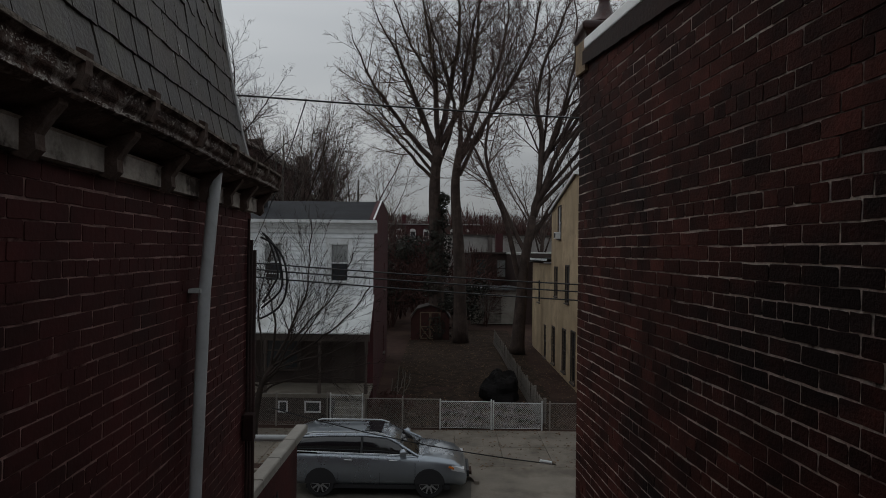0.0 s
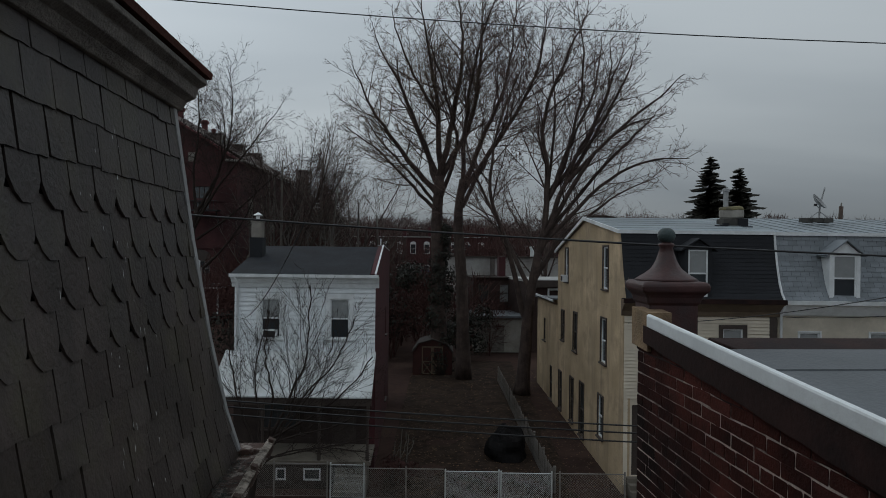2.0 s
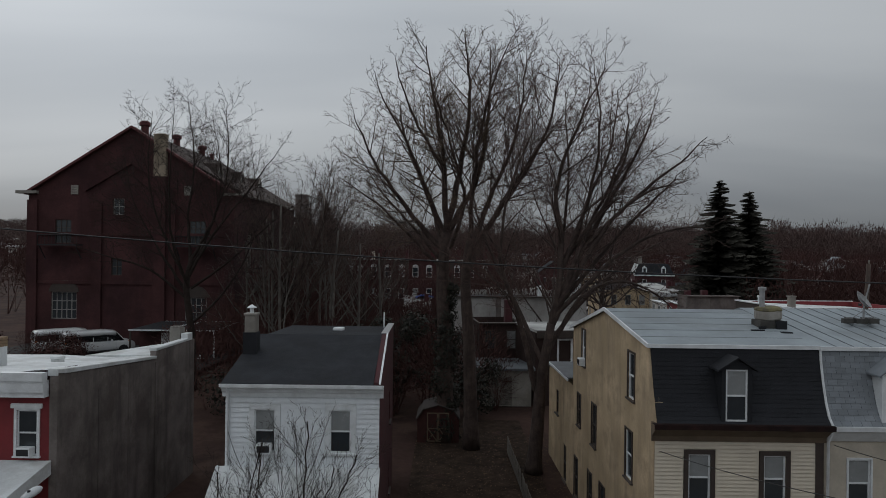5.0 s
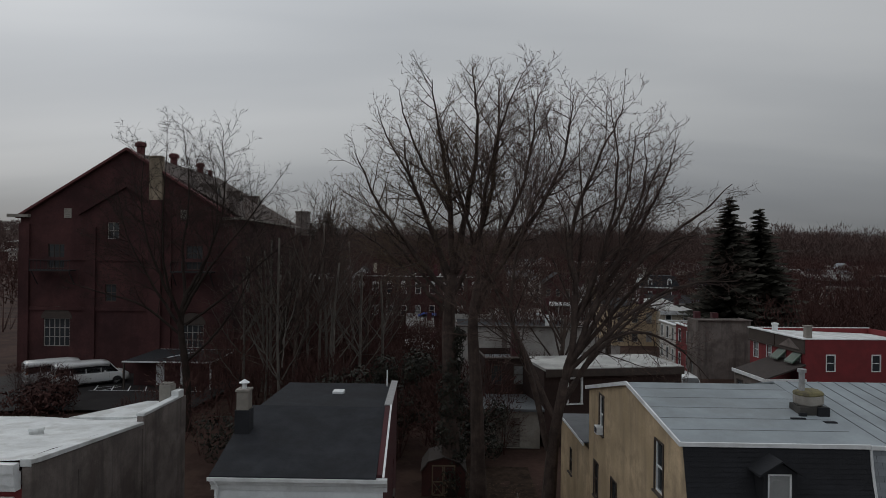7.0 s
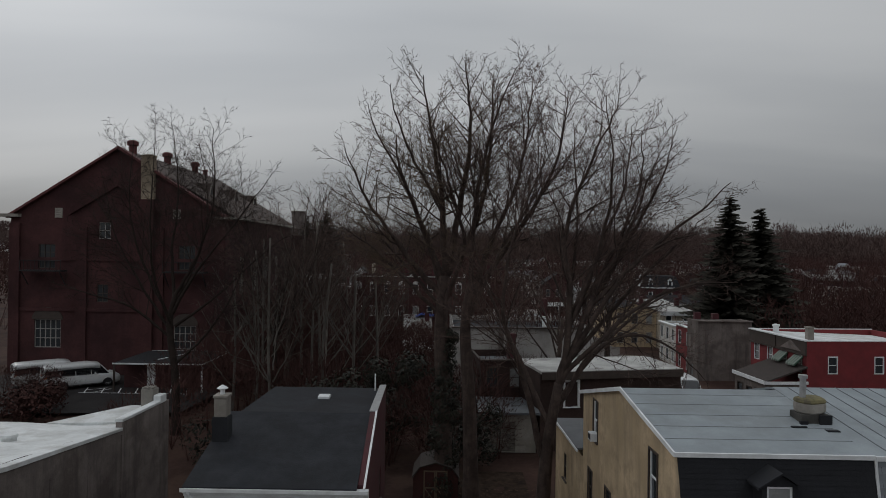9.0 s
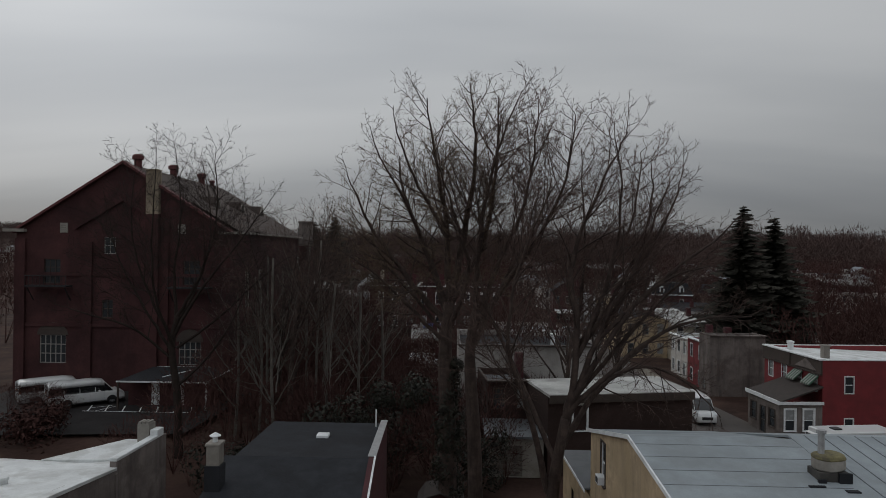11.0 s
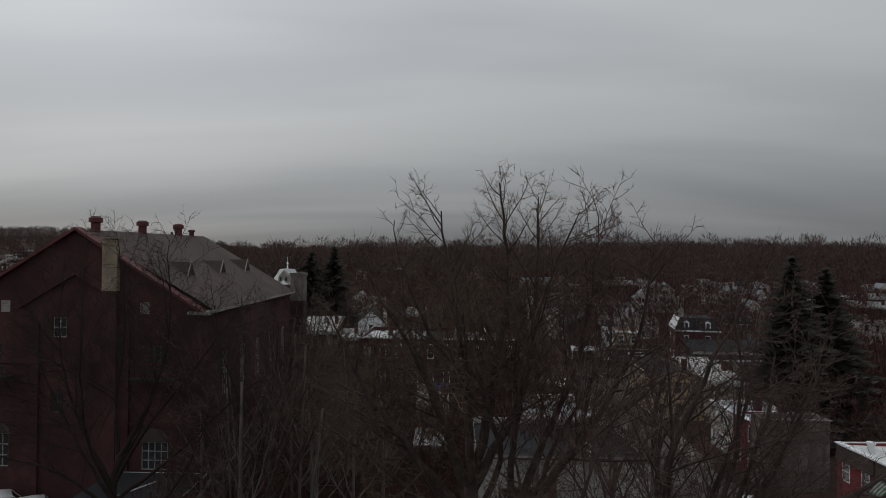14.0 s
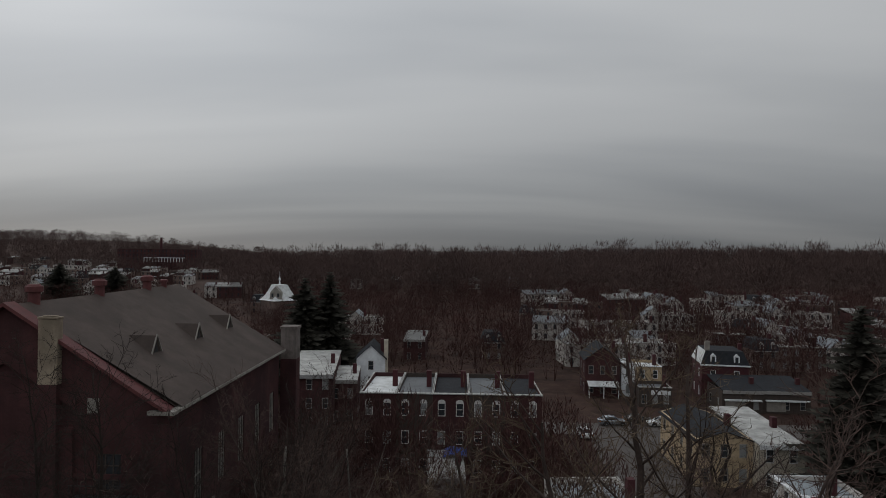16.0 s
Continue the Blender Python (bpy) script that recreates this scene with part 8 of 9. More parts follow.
# enclosed porch, dark cornice band, pediment and chimneys of the corner house
g = Geo()
g.prism([(-0.02, 5.5), (-4.3, 4.05), (-4.3, 3.9), (-0.02, 5.35)], 0, -0.6, 5.3)
part("porch_roof", g, SHED_ROOF, red_corner)
g = Geo()
g.box(-0.7, -4.42, 3.8, 5.42, -4.302, 4.15)
g.box(5.302, -4.3, 3.8, 5.42, -0.02, 4.08)
part("porch_fascia", g, TRIM_WHITE, red_corner)
pw = [(0.6, 1.55, 1.3, 3.3), (2.4, 3.35, 1.3, 3.3)]
g = Geo()
g.wall(pose(5.15, -4.2, 0, 0, 0, 90), 4.18, 0.0, 3.9, 0.15, pw)
part("porch_wall", g, CONCRETE_WALL, red_corner, "dark grey boarded porch wall")
for a, b, c, d in pw:
    sash_window(red_corner, pose(5.17, -4.2 + a, c, 0, 0, 90), b - a, d - c, casing=TRIM_WHITE, casing_w=0.14, blind=0.6)
pf = [(0.6, 1.6, 1.4, 3.1), (2.4, 3.3, 0.4, 3.0), (4.0, 5.0, 1.4, 3.1)]
g = Geo()
g.wall(pose(-0.5, -4.2, 0), 5.49, 0.0, 3.9, 0.15, pf)
part("porch_front", g, CONCRETE_WALL, red_corner)
for a, b, c, d in pf:
    sash_window(red_corner, pose(-0.5 + a, -4.22, c), b - a, d - c, frame=FRAME_DARK, casing=CORN, casing_w=0.08, blind=0.1)
for x0, x1 in ((-5.1, -0.1), (0.1, 5.1)):
    g = Geo()
    g.box(x0, -0.16, 6.7, x1, -0.02, 7.88)
    g.box(x0, -0.24, 6.52, x1, -0.02, 6.69)
    part("cornice_band", g, CORN, red_corner, "dark shingled cornice band")
g = Geo()
g.prism([(1.0, 6.85), (4.4, 6.85), (2.7, 7.75)], 1, -0.26, -0.161)
part("pediment", g, CONCRETE_WALL, red_corner)
g = Geo()
g.box(2.2, 1.6, 7.3, 2.75, 2.2, 8.9)
g.box(2.12, 1.52, 8.9, 2.83, 2.28, 9.02)
part("chimney", g, STONE_PALE, red_corner)
g = Geo()
g.lathe(-2.6, 1.4, [(0.3, 7.3), (0.3, 8.5), (0.38, 8.5), (0.38, 8.7), (0.15, 8.75)], 12)
part("roof_vent", g, WHITE_ROOF, red_corner)
# far house under a tall white bell-cast roof
tur = thing("turret_house", "pale house with a steep white bell-cast roof", "house", pose(-73.9, 285, 1.5, 0, 0, 45))
g = Geo()
g.lathe(0, 0, [(7.4, -1), (7.4, 9.4)], 4)
part("wall", g, ROW_BROWN, tur)
g = Geo()
g.lathe(0, 0, [(8.3, 9.3), (7.3, 9.7), (5.6, 11.4), (4.2, 13.4), (3.4, 14.8), (3.1, 15.3), (0.2, 15.5)], 4)
part("roof", g, WHITE_ROOF, tur)
g = Geo()
g.lathe(0, 0, [(0.35, 15.4), (0.25, 17), (0.5, 17.4), (0.1, 18.2), (0.04, 20.5)], 8)
part("finial", g, COPING, tur)
g = Geo()
g.prism([(-2.2, 10.0), (2.2, 10.0), (2.0, 12.6), (0, 14.9), (-2.0, 12.6)], 1, -5.9, -2.0)
dm = part("dormer", g, STONE_PALE, tur, m=pose(0, 0, 0, 0, 0, -45))
for x in (-1.1, 1.1):
    g = Geo()
    g.box(x - 0.35, -5.95, 10.8, x + 0.35, -5.904, 12.2)
    part("pane", g, GLASS_DARK, dm)
# long institutional building on the far hill, with its boiler stack
inst = town_house(70, 16, 10.5, BROWN_BRICK, FLAT_ROOF, "flat", "long brown brick institution on the far hill", pose(-278, 620, 18.5, 0, 0, 7), floors=3, n=22, plain=True, side_windows=False, trim=CORN)
g = Geo()
g.box(-35, -0.1, -8, 35, 15.9, -1.01)
part("basement", g, BROWN_BRICK, inst)
g = Geo()
g.lathe(0, 10, [(1.3, 9.5), (1.0, 20.5), (1.2, 20.6), (1.2, 21.2)], 10)
part("stack", g, BRICK_SIDE, inst)
for k in range(14):
    g = Geo()
    g.box(-12 + 2.6 * k, -0.5, -1.2, -11.5 + 2.6 * k, -0.104, 2.4)
    part("pillar", g, TRIM_WHITE, inst)
g = Geo()
g.box(-12, -0.6, 2.401, 24, -0.104, 3.0)
part("beam", g, TRIM_WHITE, inst)

# ---- street life: cars, fences, shed, poles, wires ----
def loft(g, stations):
    """Rings of equal length joined into a skin, closed at both ends."""
    i0, n = len(g.v), len(stations[0])
    for ring in stations:
        g.v.extend(ring)
    for k in range(len(stations) - 1):
        for j in range(n):
            a, b = i0 + k * n + j, i0 + k * n + (j + 1) % n
            g.f.append((a, b, b + n, a + n))
    g.f.append(tuple(i0 + n - 1 - j for j in range(n)))
    e = i0 + (len(stations) - 1) * n
    g.f.append(tuple(e + j for j in range(n)))


def wheel(parent, x, y, r, side):
    w = thing("wheel", "", "", pose(x, y, r))
    w.parent = parent
    g = Geo()
    prof = [(r * 0.7, -0.11), (r * 0.94, -0.115), (r, -0.08), (r, 0.08), (r * 0.94, 0.115), (r * 0.7, 0.11)]
    n = 22
    for k in range(len(prof) - 1):
        for j in range(n):
            q = []
            for (rad, yy), jj in ((prof[k], j), (prof[k], j + 1), (prof[k + 1], j + 1), (prof[k + 1], j)):
                t = 2 * math.pi * jj / n
                q.append((rad * math.cos(t), yy, rad * math.sin(t)))
            g.quad(*q)
    part("tyre", g, RUBBER, w)
    g = Geo()
    yf = side * 0.1
    for j in range(10):
        t = 2 * math.pi * j / 10
        c, s = math.cos(t), math.sin(t)
        px, pz = -s * 0.03, c * 0.03
        g.quad((c * 0.05 + px, yf, s * 0.05 + pz), (c * r * 0.68 + px * 0.7, yf * 0.95, s * r * 0.68 + pz * 0.7), (c * r * 0.68 - px * 0.7, yf * 0.95, s * r * 0.68 - pz * 0.7), (c * 0.05 - px, yf, s * 0.05 - pz))
    for j in range(24):
        t, u = 2 * math.pi * j / 24, 2 * math.pi * (j + 1) / 24
        g.quad((r * 0.66 * math.cos(t), yf, r * 0.66 * math.sin(t)), (r * 0.66 * math.cos(u), yf, r * 0.66 * math.sin(u)), (r * 0.73 * math.cos(u), yf * 1.05, r * 0.66 * math.sin(u)), (r * 0.66 * math.cos(t), yf * 1.05, r * 0.66 * math.sin(t)))
    part("rim", g, ALLOY, w, "alloy rim with split spokes")
    g = Geo()
    g.prism([(r * 0.6 * math.cos(2 * math.pi * j / 20), r * 0.6 * math.sin(2 * math.pi * j / 20)) for j in range(20)], 1, side * 0.04, side * 0.05)
    part("brake_disc", g, PLASTIC_BLACK, w)


def car(name, label, m, paint, long=4.87, width=1.92, height=1.72, kind="suv", group=""):
    """A car in metres (turned into plan units); local x forward, foot at z 0."""
    K = 1 / UNIT
    L, W, H = long * K, width * K, height * K
    c = thing(name, label, "car", m, group)
    hw = W / 2
    belt = H * (0.735 if kind == "suv" else 0.56 if kind == "van" else 0.645)
    if kind == "suv":
        low = [(-0.5, 0.36, 0.7, 0.84), (-0.487, 0.24, 0.73, 0.92), (-0.42, 0.2, 0.75, 0.97), (-0.2, 0.19, 0.735, 1.0), (0.05, 0.19, 0.71, 1.0), (0.17, 0.19, 0.695, 0.99), (0.23, 0.19, 0.685, 0.98),
               (0.34, 0.19, 0.65, 0.97), (0.42, 0.2, 0.6, 0.93), (0.465, 0.17, 0.49, 0.84), (0.484, 0.2, 0.4, 0.76), (0.488, 0.28, 0.36, 0.72)]
        top = [(-0.485, 0.72, 0.75, 0.82), (-0.46, 0.72, 0.9, 0.80), (-0.40, 0.735, 0.975, 0.8), (-0.25, 0.73, 1.0, 0.79), (-0.05, 0.715, 1.005, 0.78), (0.06, 0.705, 0.97, 0.76), (0.13, 0.7, 0.87, 0.79), (0.23, 0.68, 0.695, 0.86)]
        wx = (-0.283, 0.29)
    elif kind == "van":
        low = [(-0.5, 0.2, 0.55, 0.95), (-0.48, 0.14, 0.56, 0.98), (-0.2, 0.13, 0.56, 1.0), (0.2, 0.13, 0.56, 1.0), (0.33, 0.13, 0.55, 0.98), (0.45, 0.14, 0.5, 0.93), (0.49, 0.16, 0.42, 0.85), (0.5, 0.2, 0.36, 0.8)]
        top = [(-0.495, 0.55, 0.93, 0.9), (-0.46, 0.56, 0.985, 0.9), (-0.2, 0.56, 1.0, 0.9), (0.1, 0.56, 0.995, 0.9), (0.22, 0.56, 0.95, 0.88), (0.34, 0.55, 0.58, 0.9)]
        wx = (-0.26, 0.32)
    else:
        low = [(-0.5, 0.3, 0.6, 0.8), (-0.47, 0.2, 0.63, 0.92), (-0.3, 0.15, 0.65, 0.98), (0.0, 0.14, 0.63, 1.0), (0.25, 0.14, 0.6, 0.98), (0.42, 0.16, 0.52, 0.9), (0.49, 0.2, 0.42, 0.78), (0.5, 0.26, 0.36, 0.66)]
        top = [(-0.38, 0.63, 0.67, 0.82), (-0.27, 0.63, 0.93, 0.78), (-0.1, 0.63, 1.0, 0.76), (0.05, 0.62, 0.97, 0.76), (0.22, 0.6, 0.62, 0.84)]
        wx = (-0.29, 0.3)

    def ring(f, zb, zt, wf):
        w = hw * wf
        b, t = zb * H, zt * H
        mid = b + (t - b) * 0.45
        return [(f * L, -w * 0.9, b), (f * L, -w * 0.99, b + (t - b) * 0.15), (f * L, -w, mid), (f * L, -w * 0.975, b + (t - b) * 0.8), (f * L, -w * 0.93, t - 0.02), (f * L, -w * 0.8, t),
                (f * L, 0, t + 0.025), (f * L, w * 0.8, t), (f * L, w * 0.93, t - 0.02), (f * L, w * 0.975, b + (t - b) * 0.8), (f * L, w, mid), (f * L, w * 0.99, b + (t - b) * 0.15), (f * L, w * 0.9, b)]

    g = Geo()
    loft(g, [ring(*s) for s in low])
    part("body", g, paint, c, smooth=True)

    def cab(f, zb, zt, wf, grow=0.0):
        w0, w1 = hw * 0.93 + grow, hw * wf * 0.93 + grow
        b, t = zb * H - 0.04, zt * H + grow
        return [(f * L, -w0, b), (f * L, -(w0 * 0.35 + w1 * 0.65), b + (t - b) * 0.65), (f * L, -w1, t - 0.05), (f * L, -w1 * 0.85, t), (f * L, 0, t + 0.03), (f * L, w1 * 0.85, t), (f * L, w1, t - 0.05),
                (f * L, w0 * 0.35 + w1 * 0.65, b + (t - b) * 0.65), (f * L, w0, b)]

    g = Geo()
    loft(g, [cab(*s) for s in top])
    part("cabin_glass", g, CAR_GLASS, c, "dark tinted windows", smooth=True)
    # roof skin, pillars and rails
    g = Geo()
    drop = 0.42 if kind == "van" else 0.07
    tops = [s for s in top if s[2] > 0.86]
    roof = []
    for f, zb, zt, wf in tops:
        w1, t = hw * wf * 0.93, zt * H
        roof.append([(f * L, -w1 * (1.02 if drop < 0.1 else 1.07), t - drop), (f * L, -w1 * 1.0, t - 0.02), (f * L, -w1 * 0.84, t + 0.02), (f * L, 0, t + 0.05), (f * L, w1 * 0.84, t + 0.02), (f * L, w1 * 1.0, t - 0.02), (f * L, w1 * (1.02 if drop < 0.1 else 1.07), t - drop)])
    loft(g, roof)
    part("roof", g, paint, c, smooth=True)
    for s in (-1, 1):
        g = Geo()
        f0, zb0, zt0, wf0 = top[-1]
        f1, zb1, zt1, wf1 = tops[-1]
        g.tube([(f0 * L, s * hw * 0.9, zb0 * H), (f1 * L, s * hw * wf1 * 0.94, zt1 * H - 0.05)], 0.04, 6)
        fb, zbb, ztb, wfb = top[0]
        f2, zb2, zt2, wf2 = tops[0]
        part("pillar", g, paint, c)
        g = Geo()
        g.tube([(fb * L, s * hw * 0.92, zbb * H), (f2 * L, s * hw * wf2 * 0.94, zt2 * H - 0.05)], 0.09 if kind == "suv" else 0.06, 6)
        part("pillar", g, paint, c)
        if kind != "sedan":
            for f in ((-0.07,) if kind == "suv" else (-0.3, -0.1, 0.1)):
                g = Geo()
                g.tube([(f * L, s * (hw * 0.93 + 0.012), belt), (f * L, s * (hw * 0.75 + 0.02), 0.96 * H)], 0.032, 6)
                part("pillar", g, PLASTIC_BLACK if kind == "suv" else paint, c)
        g = Geo()
        g.tube([(-0.42 * L, s * hw * 0.955, belt + 0.035), (-0.2 * L, s * hw * 0.955, belt), (0.2 * L, s * hw * 0.955, belt - 0.05)], 0.014, 5)
        part("window_trim", g, ALLOY, c)
        g = Geo()
        g.chunk(0.15 * L - 0.08, s * (hw + 0.06) - 0.1, belt - 0.03, 0.15 * L + 0.1, s * (hw + 0.06) + 0.1, belt + 0.14, 0.05)
        part("mirror", g, paint, c)
        for f in (-0.14, 0.1):
            g = Geo()
            g.tube([(f * L - 0.11, s * (hw * 0.99), belt - 0.2), (f * L, s * (hw * 1.015), belt - 0.19), (f * L + 0.11, s * (hw * 0.99), belt - 0.2)], 0.016, 5)
            part("door_handle", g, ALLOY, c)
        for f in (-0.19, 0.03, 0.215):
            g = Geo()
            g.tube([(f * L, s * hw * 0.997, 0.2 * H), (f * L, s * hw * 1.0, 0.4 * H), (f * L, s * hw * 0.965, 0.58 * H)], 0.006, 4)
            part("door_seam", g, PLASTIC_BLACK, c)
        g = Geo()
        g.prism([(0.40 * L, 0.455 * H), (0.478 * L, 0.42 * H), (0.474 * L, 0.475 * H), (0.41 * L, 0.535 * H)], 1, s * hw * 0.66, s * hw * 0.925)
        hl = part("headlight", g, LAMP_GLASS, c, "clear headlight")
        g = Geo()
        g.prism([(0.39 * L, 0.5 * H), (0.42 * L, 0.47 * H), (0.42 * L, 0.5 * H), (0.395 * L, 0.53 * H)], 1, s * hw * 0.86, s * hw * 0.95)
        part("indicator", g, AMBER, hl)
        g = Geo()
        g.chunk(-0.497 * L, s * hw * 0.82 - 0.12, 0.46 * H, -0.46 * L, s * hw * 0.82 + 0.12, 0.6 * H, 0.02)
        part("tail_light", g, AMBER if kind != "suv" else TERRA, c)
        for f in wx:
            g = Geo()
            R = 0.4 * K
            g.prism([(f * L + R * math.cos(math.pi * j / 14), 0.36 * K + R * math.sin(math.pi * j / 14) * 0.98) for j in range(15)], 1, s * hw * 0.55, s * hw * 1.006)
            part("wheel_arch", g, PLASTIC_BLACK, c)
        if kind == "suv":
            g = Geo()
            pts = [(-0.38 * L, s * hw * 0.68, 0.985 * H), (-0.34 * L, s * hw * 0.7, 1.025 * H), (0.0, s * hw * 0.68, 1.03 * H), (0.05 * L, s * hw * 0.66, 0.99 * H)]
            g.tube(pts, 0.022, 6)
            part("roof_rail", g, ALLOY, c)
    g = Geo()
    g.box(-0.36 * L, -hw * 0.96, 0.145 * H, 0.4 * L, hw * 0.96, 0.21 * H)
    part("sill", g, PLASTIC_BLACK, c)
    g = Geo()
    g.chunk(0.47 * L, -hw * 0.5, 0.27 * H, 0.503 * L, hw * 0.5, 0.38 * H, 0.02)
    part("grille", g, PLASTIC_BLACK, c)
    if kind == "suv":
        g = Geo()
        g.box(-0.06 * L, -hw * 0.5, 1.003 * H + 0.035, 0.03 * L, hw * 0.5, 1.003 * H + 0.05)
        part("sunroof", g, CAR_GLASS, c)
    for f in wx:
        for s in (-1, 1):
            wheel(c, f * L, s * (hw - 0.11), 0.36 * K, s)
    return c


car("silver_suv", "silver-blue SUV parked at the far kerb", pose(-1.95, 19.6, -0.13, 0, 0, 0), CAR_PAINT, height=1.54)
car("white_van", "white passenger van parked before the hall", pose(-35.9, 69.6, 2.56, 0, 0, 40), CAR_WHITE, 5.9, 2.0, 2.1, "van", "parked vans")
car("white_van", "white passenger van half hidden by a bush", pose(-39.4, 70.6, 2.56, 0, 0, 40), CAR_WHITE, 5.9, 2.0, 2.1, "van", "parked vans")
for x, y, p, a in ((23.4, 147.2, CAR_PAINT, 4), (28.3, 148.7, PLASTIC_BLACK, 4), (31.9, 147.0, CAR_WHITE, 183), (36.8, 147.6, CAR_PAINT, 3), (16.9, 139.6, CAR_WHITE, 95)):
    car("parked_car", "saloon car parked along the side street", pose(x, y, 0.455, 0, 0, a), p, 4.6, 1.8, 1.45, "sedan", "cars in the side streets")

car("white_van", "white delivery van parked in the side street", pose(25.0, 77.0, 0.42, 0, 0, -91), CAR_WHITE, 5.6, 1.95, 2.35, "van", "parked vans")


def step_van(m):
    """A boxy delivery truck; local x forward."""
    K = 1 / UNIT
    t = thing("delivery_truck", "white boxy delivery truck with scrawled side", "truck", m)
    g = Geo()
    g.chunk(-3.5 * K, -1.05 * K, 0.55 * K, 2.1 * K, 1.05 * K, 2.95 * K, 0.06)
    soften(part("cargo_body", g, CAR_WHITE, t), 0.03)
    g = Geo()
    g.prism([(2.1 * K, 0.55 * K), (3.35 * K, 0.6 * K), (3.35 * K, 1.25 * K), (2.75 * K, 1.5 * K), (2.3 * K, 2.6 * K), (2.1 * K, 2.65 * K)], 1, -1.02 * K, 1.02 * K)
    soften(part("cab", g, CAR_WHITE, t), 0.05)
    g = Geo()
    g.quad((2.745 * K, -0.88 * K, 1.56 * K), (2.745 * K, 0.88 * K, 1.56 * K), (2.345 * K, 0.88 * K, 2.54 * K), (2.345 * K, -0.88 * K, 2.54 * K))
    g.v = [(x + 0.015, y, z + 0.006) for x, y, z in g.v]
    part("windscreen", g, CAR_GLASS, t)
    for s in (-1, 1):
        g = Geo()
        g.prism([(2.15 * K, 1.55 * K), (2.62 * K, 1.55 * K), (2.32 * K, 2.35 * K), (2.15 * K, 2.35 * K)], 1, s * 1.021 * K, s * 1.03 * K)
        part("side_window", g, CAR_GLASS, t)
        g = Geo()
        g.chunk(3.3 * K, s * 0.75 * K - 0.14, 0.9 * K, 3.37 * K, s * 0.75 * K + 0.14, 1.1 * K, 0.02)
        part("headlight", g, LAMP_GLASS, t)
        g = Geo()
        g.box(2.5 * K, s * 1.2 * K - 0.1, 1.6 * K, 2.56 * K, s * 1.2 * K + 0.1, 2.1 * K)
        part("mirror", g, PLASTIC_BLACK, t)
        for k in range(9):
            g = Geo()
            x = -2.4 + 0.42 * k
            h = (0.5, 0.8, 0.35, 0.7, 0.9, 0.4, 0.75, 0.6, 0.5)[k]
            g.tube([(x * K, s * 1.054 * K, 1.5 * K), ((x + 0.12) * K, s * 1.054 * K, (1.5 + h) * K)], 0.035, 4)
            part("scrawl", g, PLASTIC_BLACK, t)
        for f in (-2.3, 2.45):
            wheel(t, f * K, s * 0.92 * K, 0.4 * K, s)
    g = Geo()
    g.chunk(3.3 * K, -0.9 * K, 0.4 * K, 3.5 * K, 0.9 * K, 0.65 * K, 0.03)
    part("bumper", g, PLASTIC_BLACK, t)
    g = Geo()
    g.box(3.34 * K, -0.55 * K, 0.7 * K, 3.365 * K, 0.55 * K, 1.15 * K)
    part("grille", g, PLASTIC_BLACK, t)
    g = Geo()
    g.chunk(0.4 * K, -0.3 * K, 2.95 * K, 1.0 * K, 0.3 * K, 3.05 * K, 0.02)
    part("roof_vent", g, PLASTIC_BLACK, t)


step_van(pose(31.3, 61.6, 0.45, 0, 0, 188))
g = Geo()
g.quad((26.6, 58, 0.54), (28.6, 58, 0.54), (28.4, 95, 0.4), (26.6, 95, 0.4))
single("side_pavement", g, CONCRETE, "pale concrete pavement before the corner house", "pavement", "structure")

# side streets of the town
STREET_PALE = mat("worn_grey_asphalt", (0.115, 0.102, 0.096), 0.9, 0.25, 0.6, 20, 0.2, stain=(0.09, 0.08, 0.072), stain_scale=0.3, stain_amount=0.7, spec=0.2)
g = Geo()
g.quad((19, 66, 0.5), (31, 66, 0.5), (26, 108, 0.44), (16, 108, 0.44))
g.quad((16, 108, 0.44), (26, 108, 0.44), (36, 146, 0.44), (18, 146, 0.44))
single("side_street", g, STREET_PALE, "asphalt side street running away between the houses", "road", "structure")
g = Geo()
g.quad((6, 141, 0.45), (75, 139, 0.45), (75, 149.5, 0.45), (6, 148, 0.45))
single("cross_street", g, STREET_PALE, "asphalt cross street with parked cars", "road", "structure")
g = Geo()
g.quad((26.1, 96, 0.48), (28.1, 96, 0.48), (28.4, 108, 0.48), (26.1, 108, 0.48))
single("side_pavement", g, CONCRETE, "concrete pavement along the side street", "pavement", "structure")
g = Geo()
g.quad((-47, 58.0, 2.55), (-22.5, 60.5, 2.54), (-21.5, 75.6, 2.55), (-47, 75.6, 2.56))
single("car_park", g, ASPHALT_WET, "dark asphalt car park before the hall", "car park", "structure")


LINES = [((-34.7, 67.0), (-24.0, 67.1))] + [((-34.2 + 1.6 * k, 67.05), (-35.0 + 1.6 * k, 69.2)) for k in range(7)] + [((-34.6, 68.2), (-33.1, 69.2)), ((-33.5, 67.1), (-32.6, 68.9))]
for (x0, y0), (x1, y1) in LINES:
    g = Geo()
    w = Vector((y1 - y0, x0 - x1, 0)).normalized() * 0.06
    p, q = Vector((x0, y0, 2.575)), Vector((x1, y1, 2.575))
    g.quad(p - w, p + w, q + w, q - w)
    single("parking_line", g, TRIM_WHITE, "white painted parking bay line on asphalt", "parking line", group="parking lines")


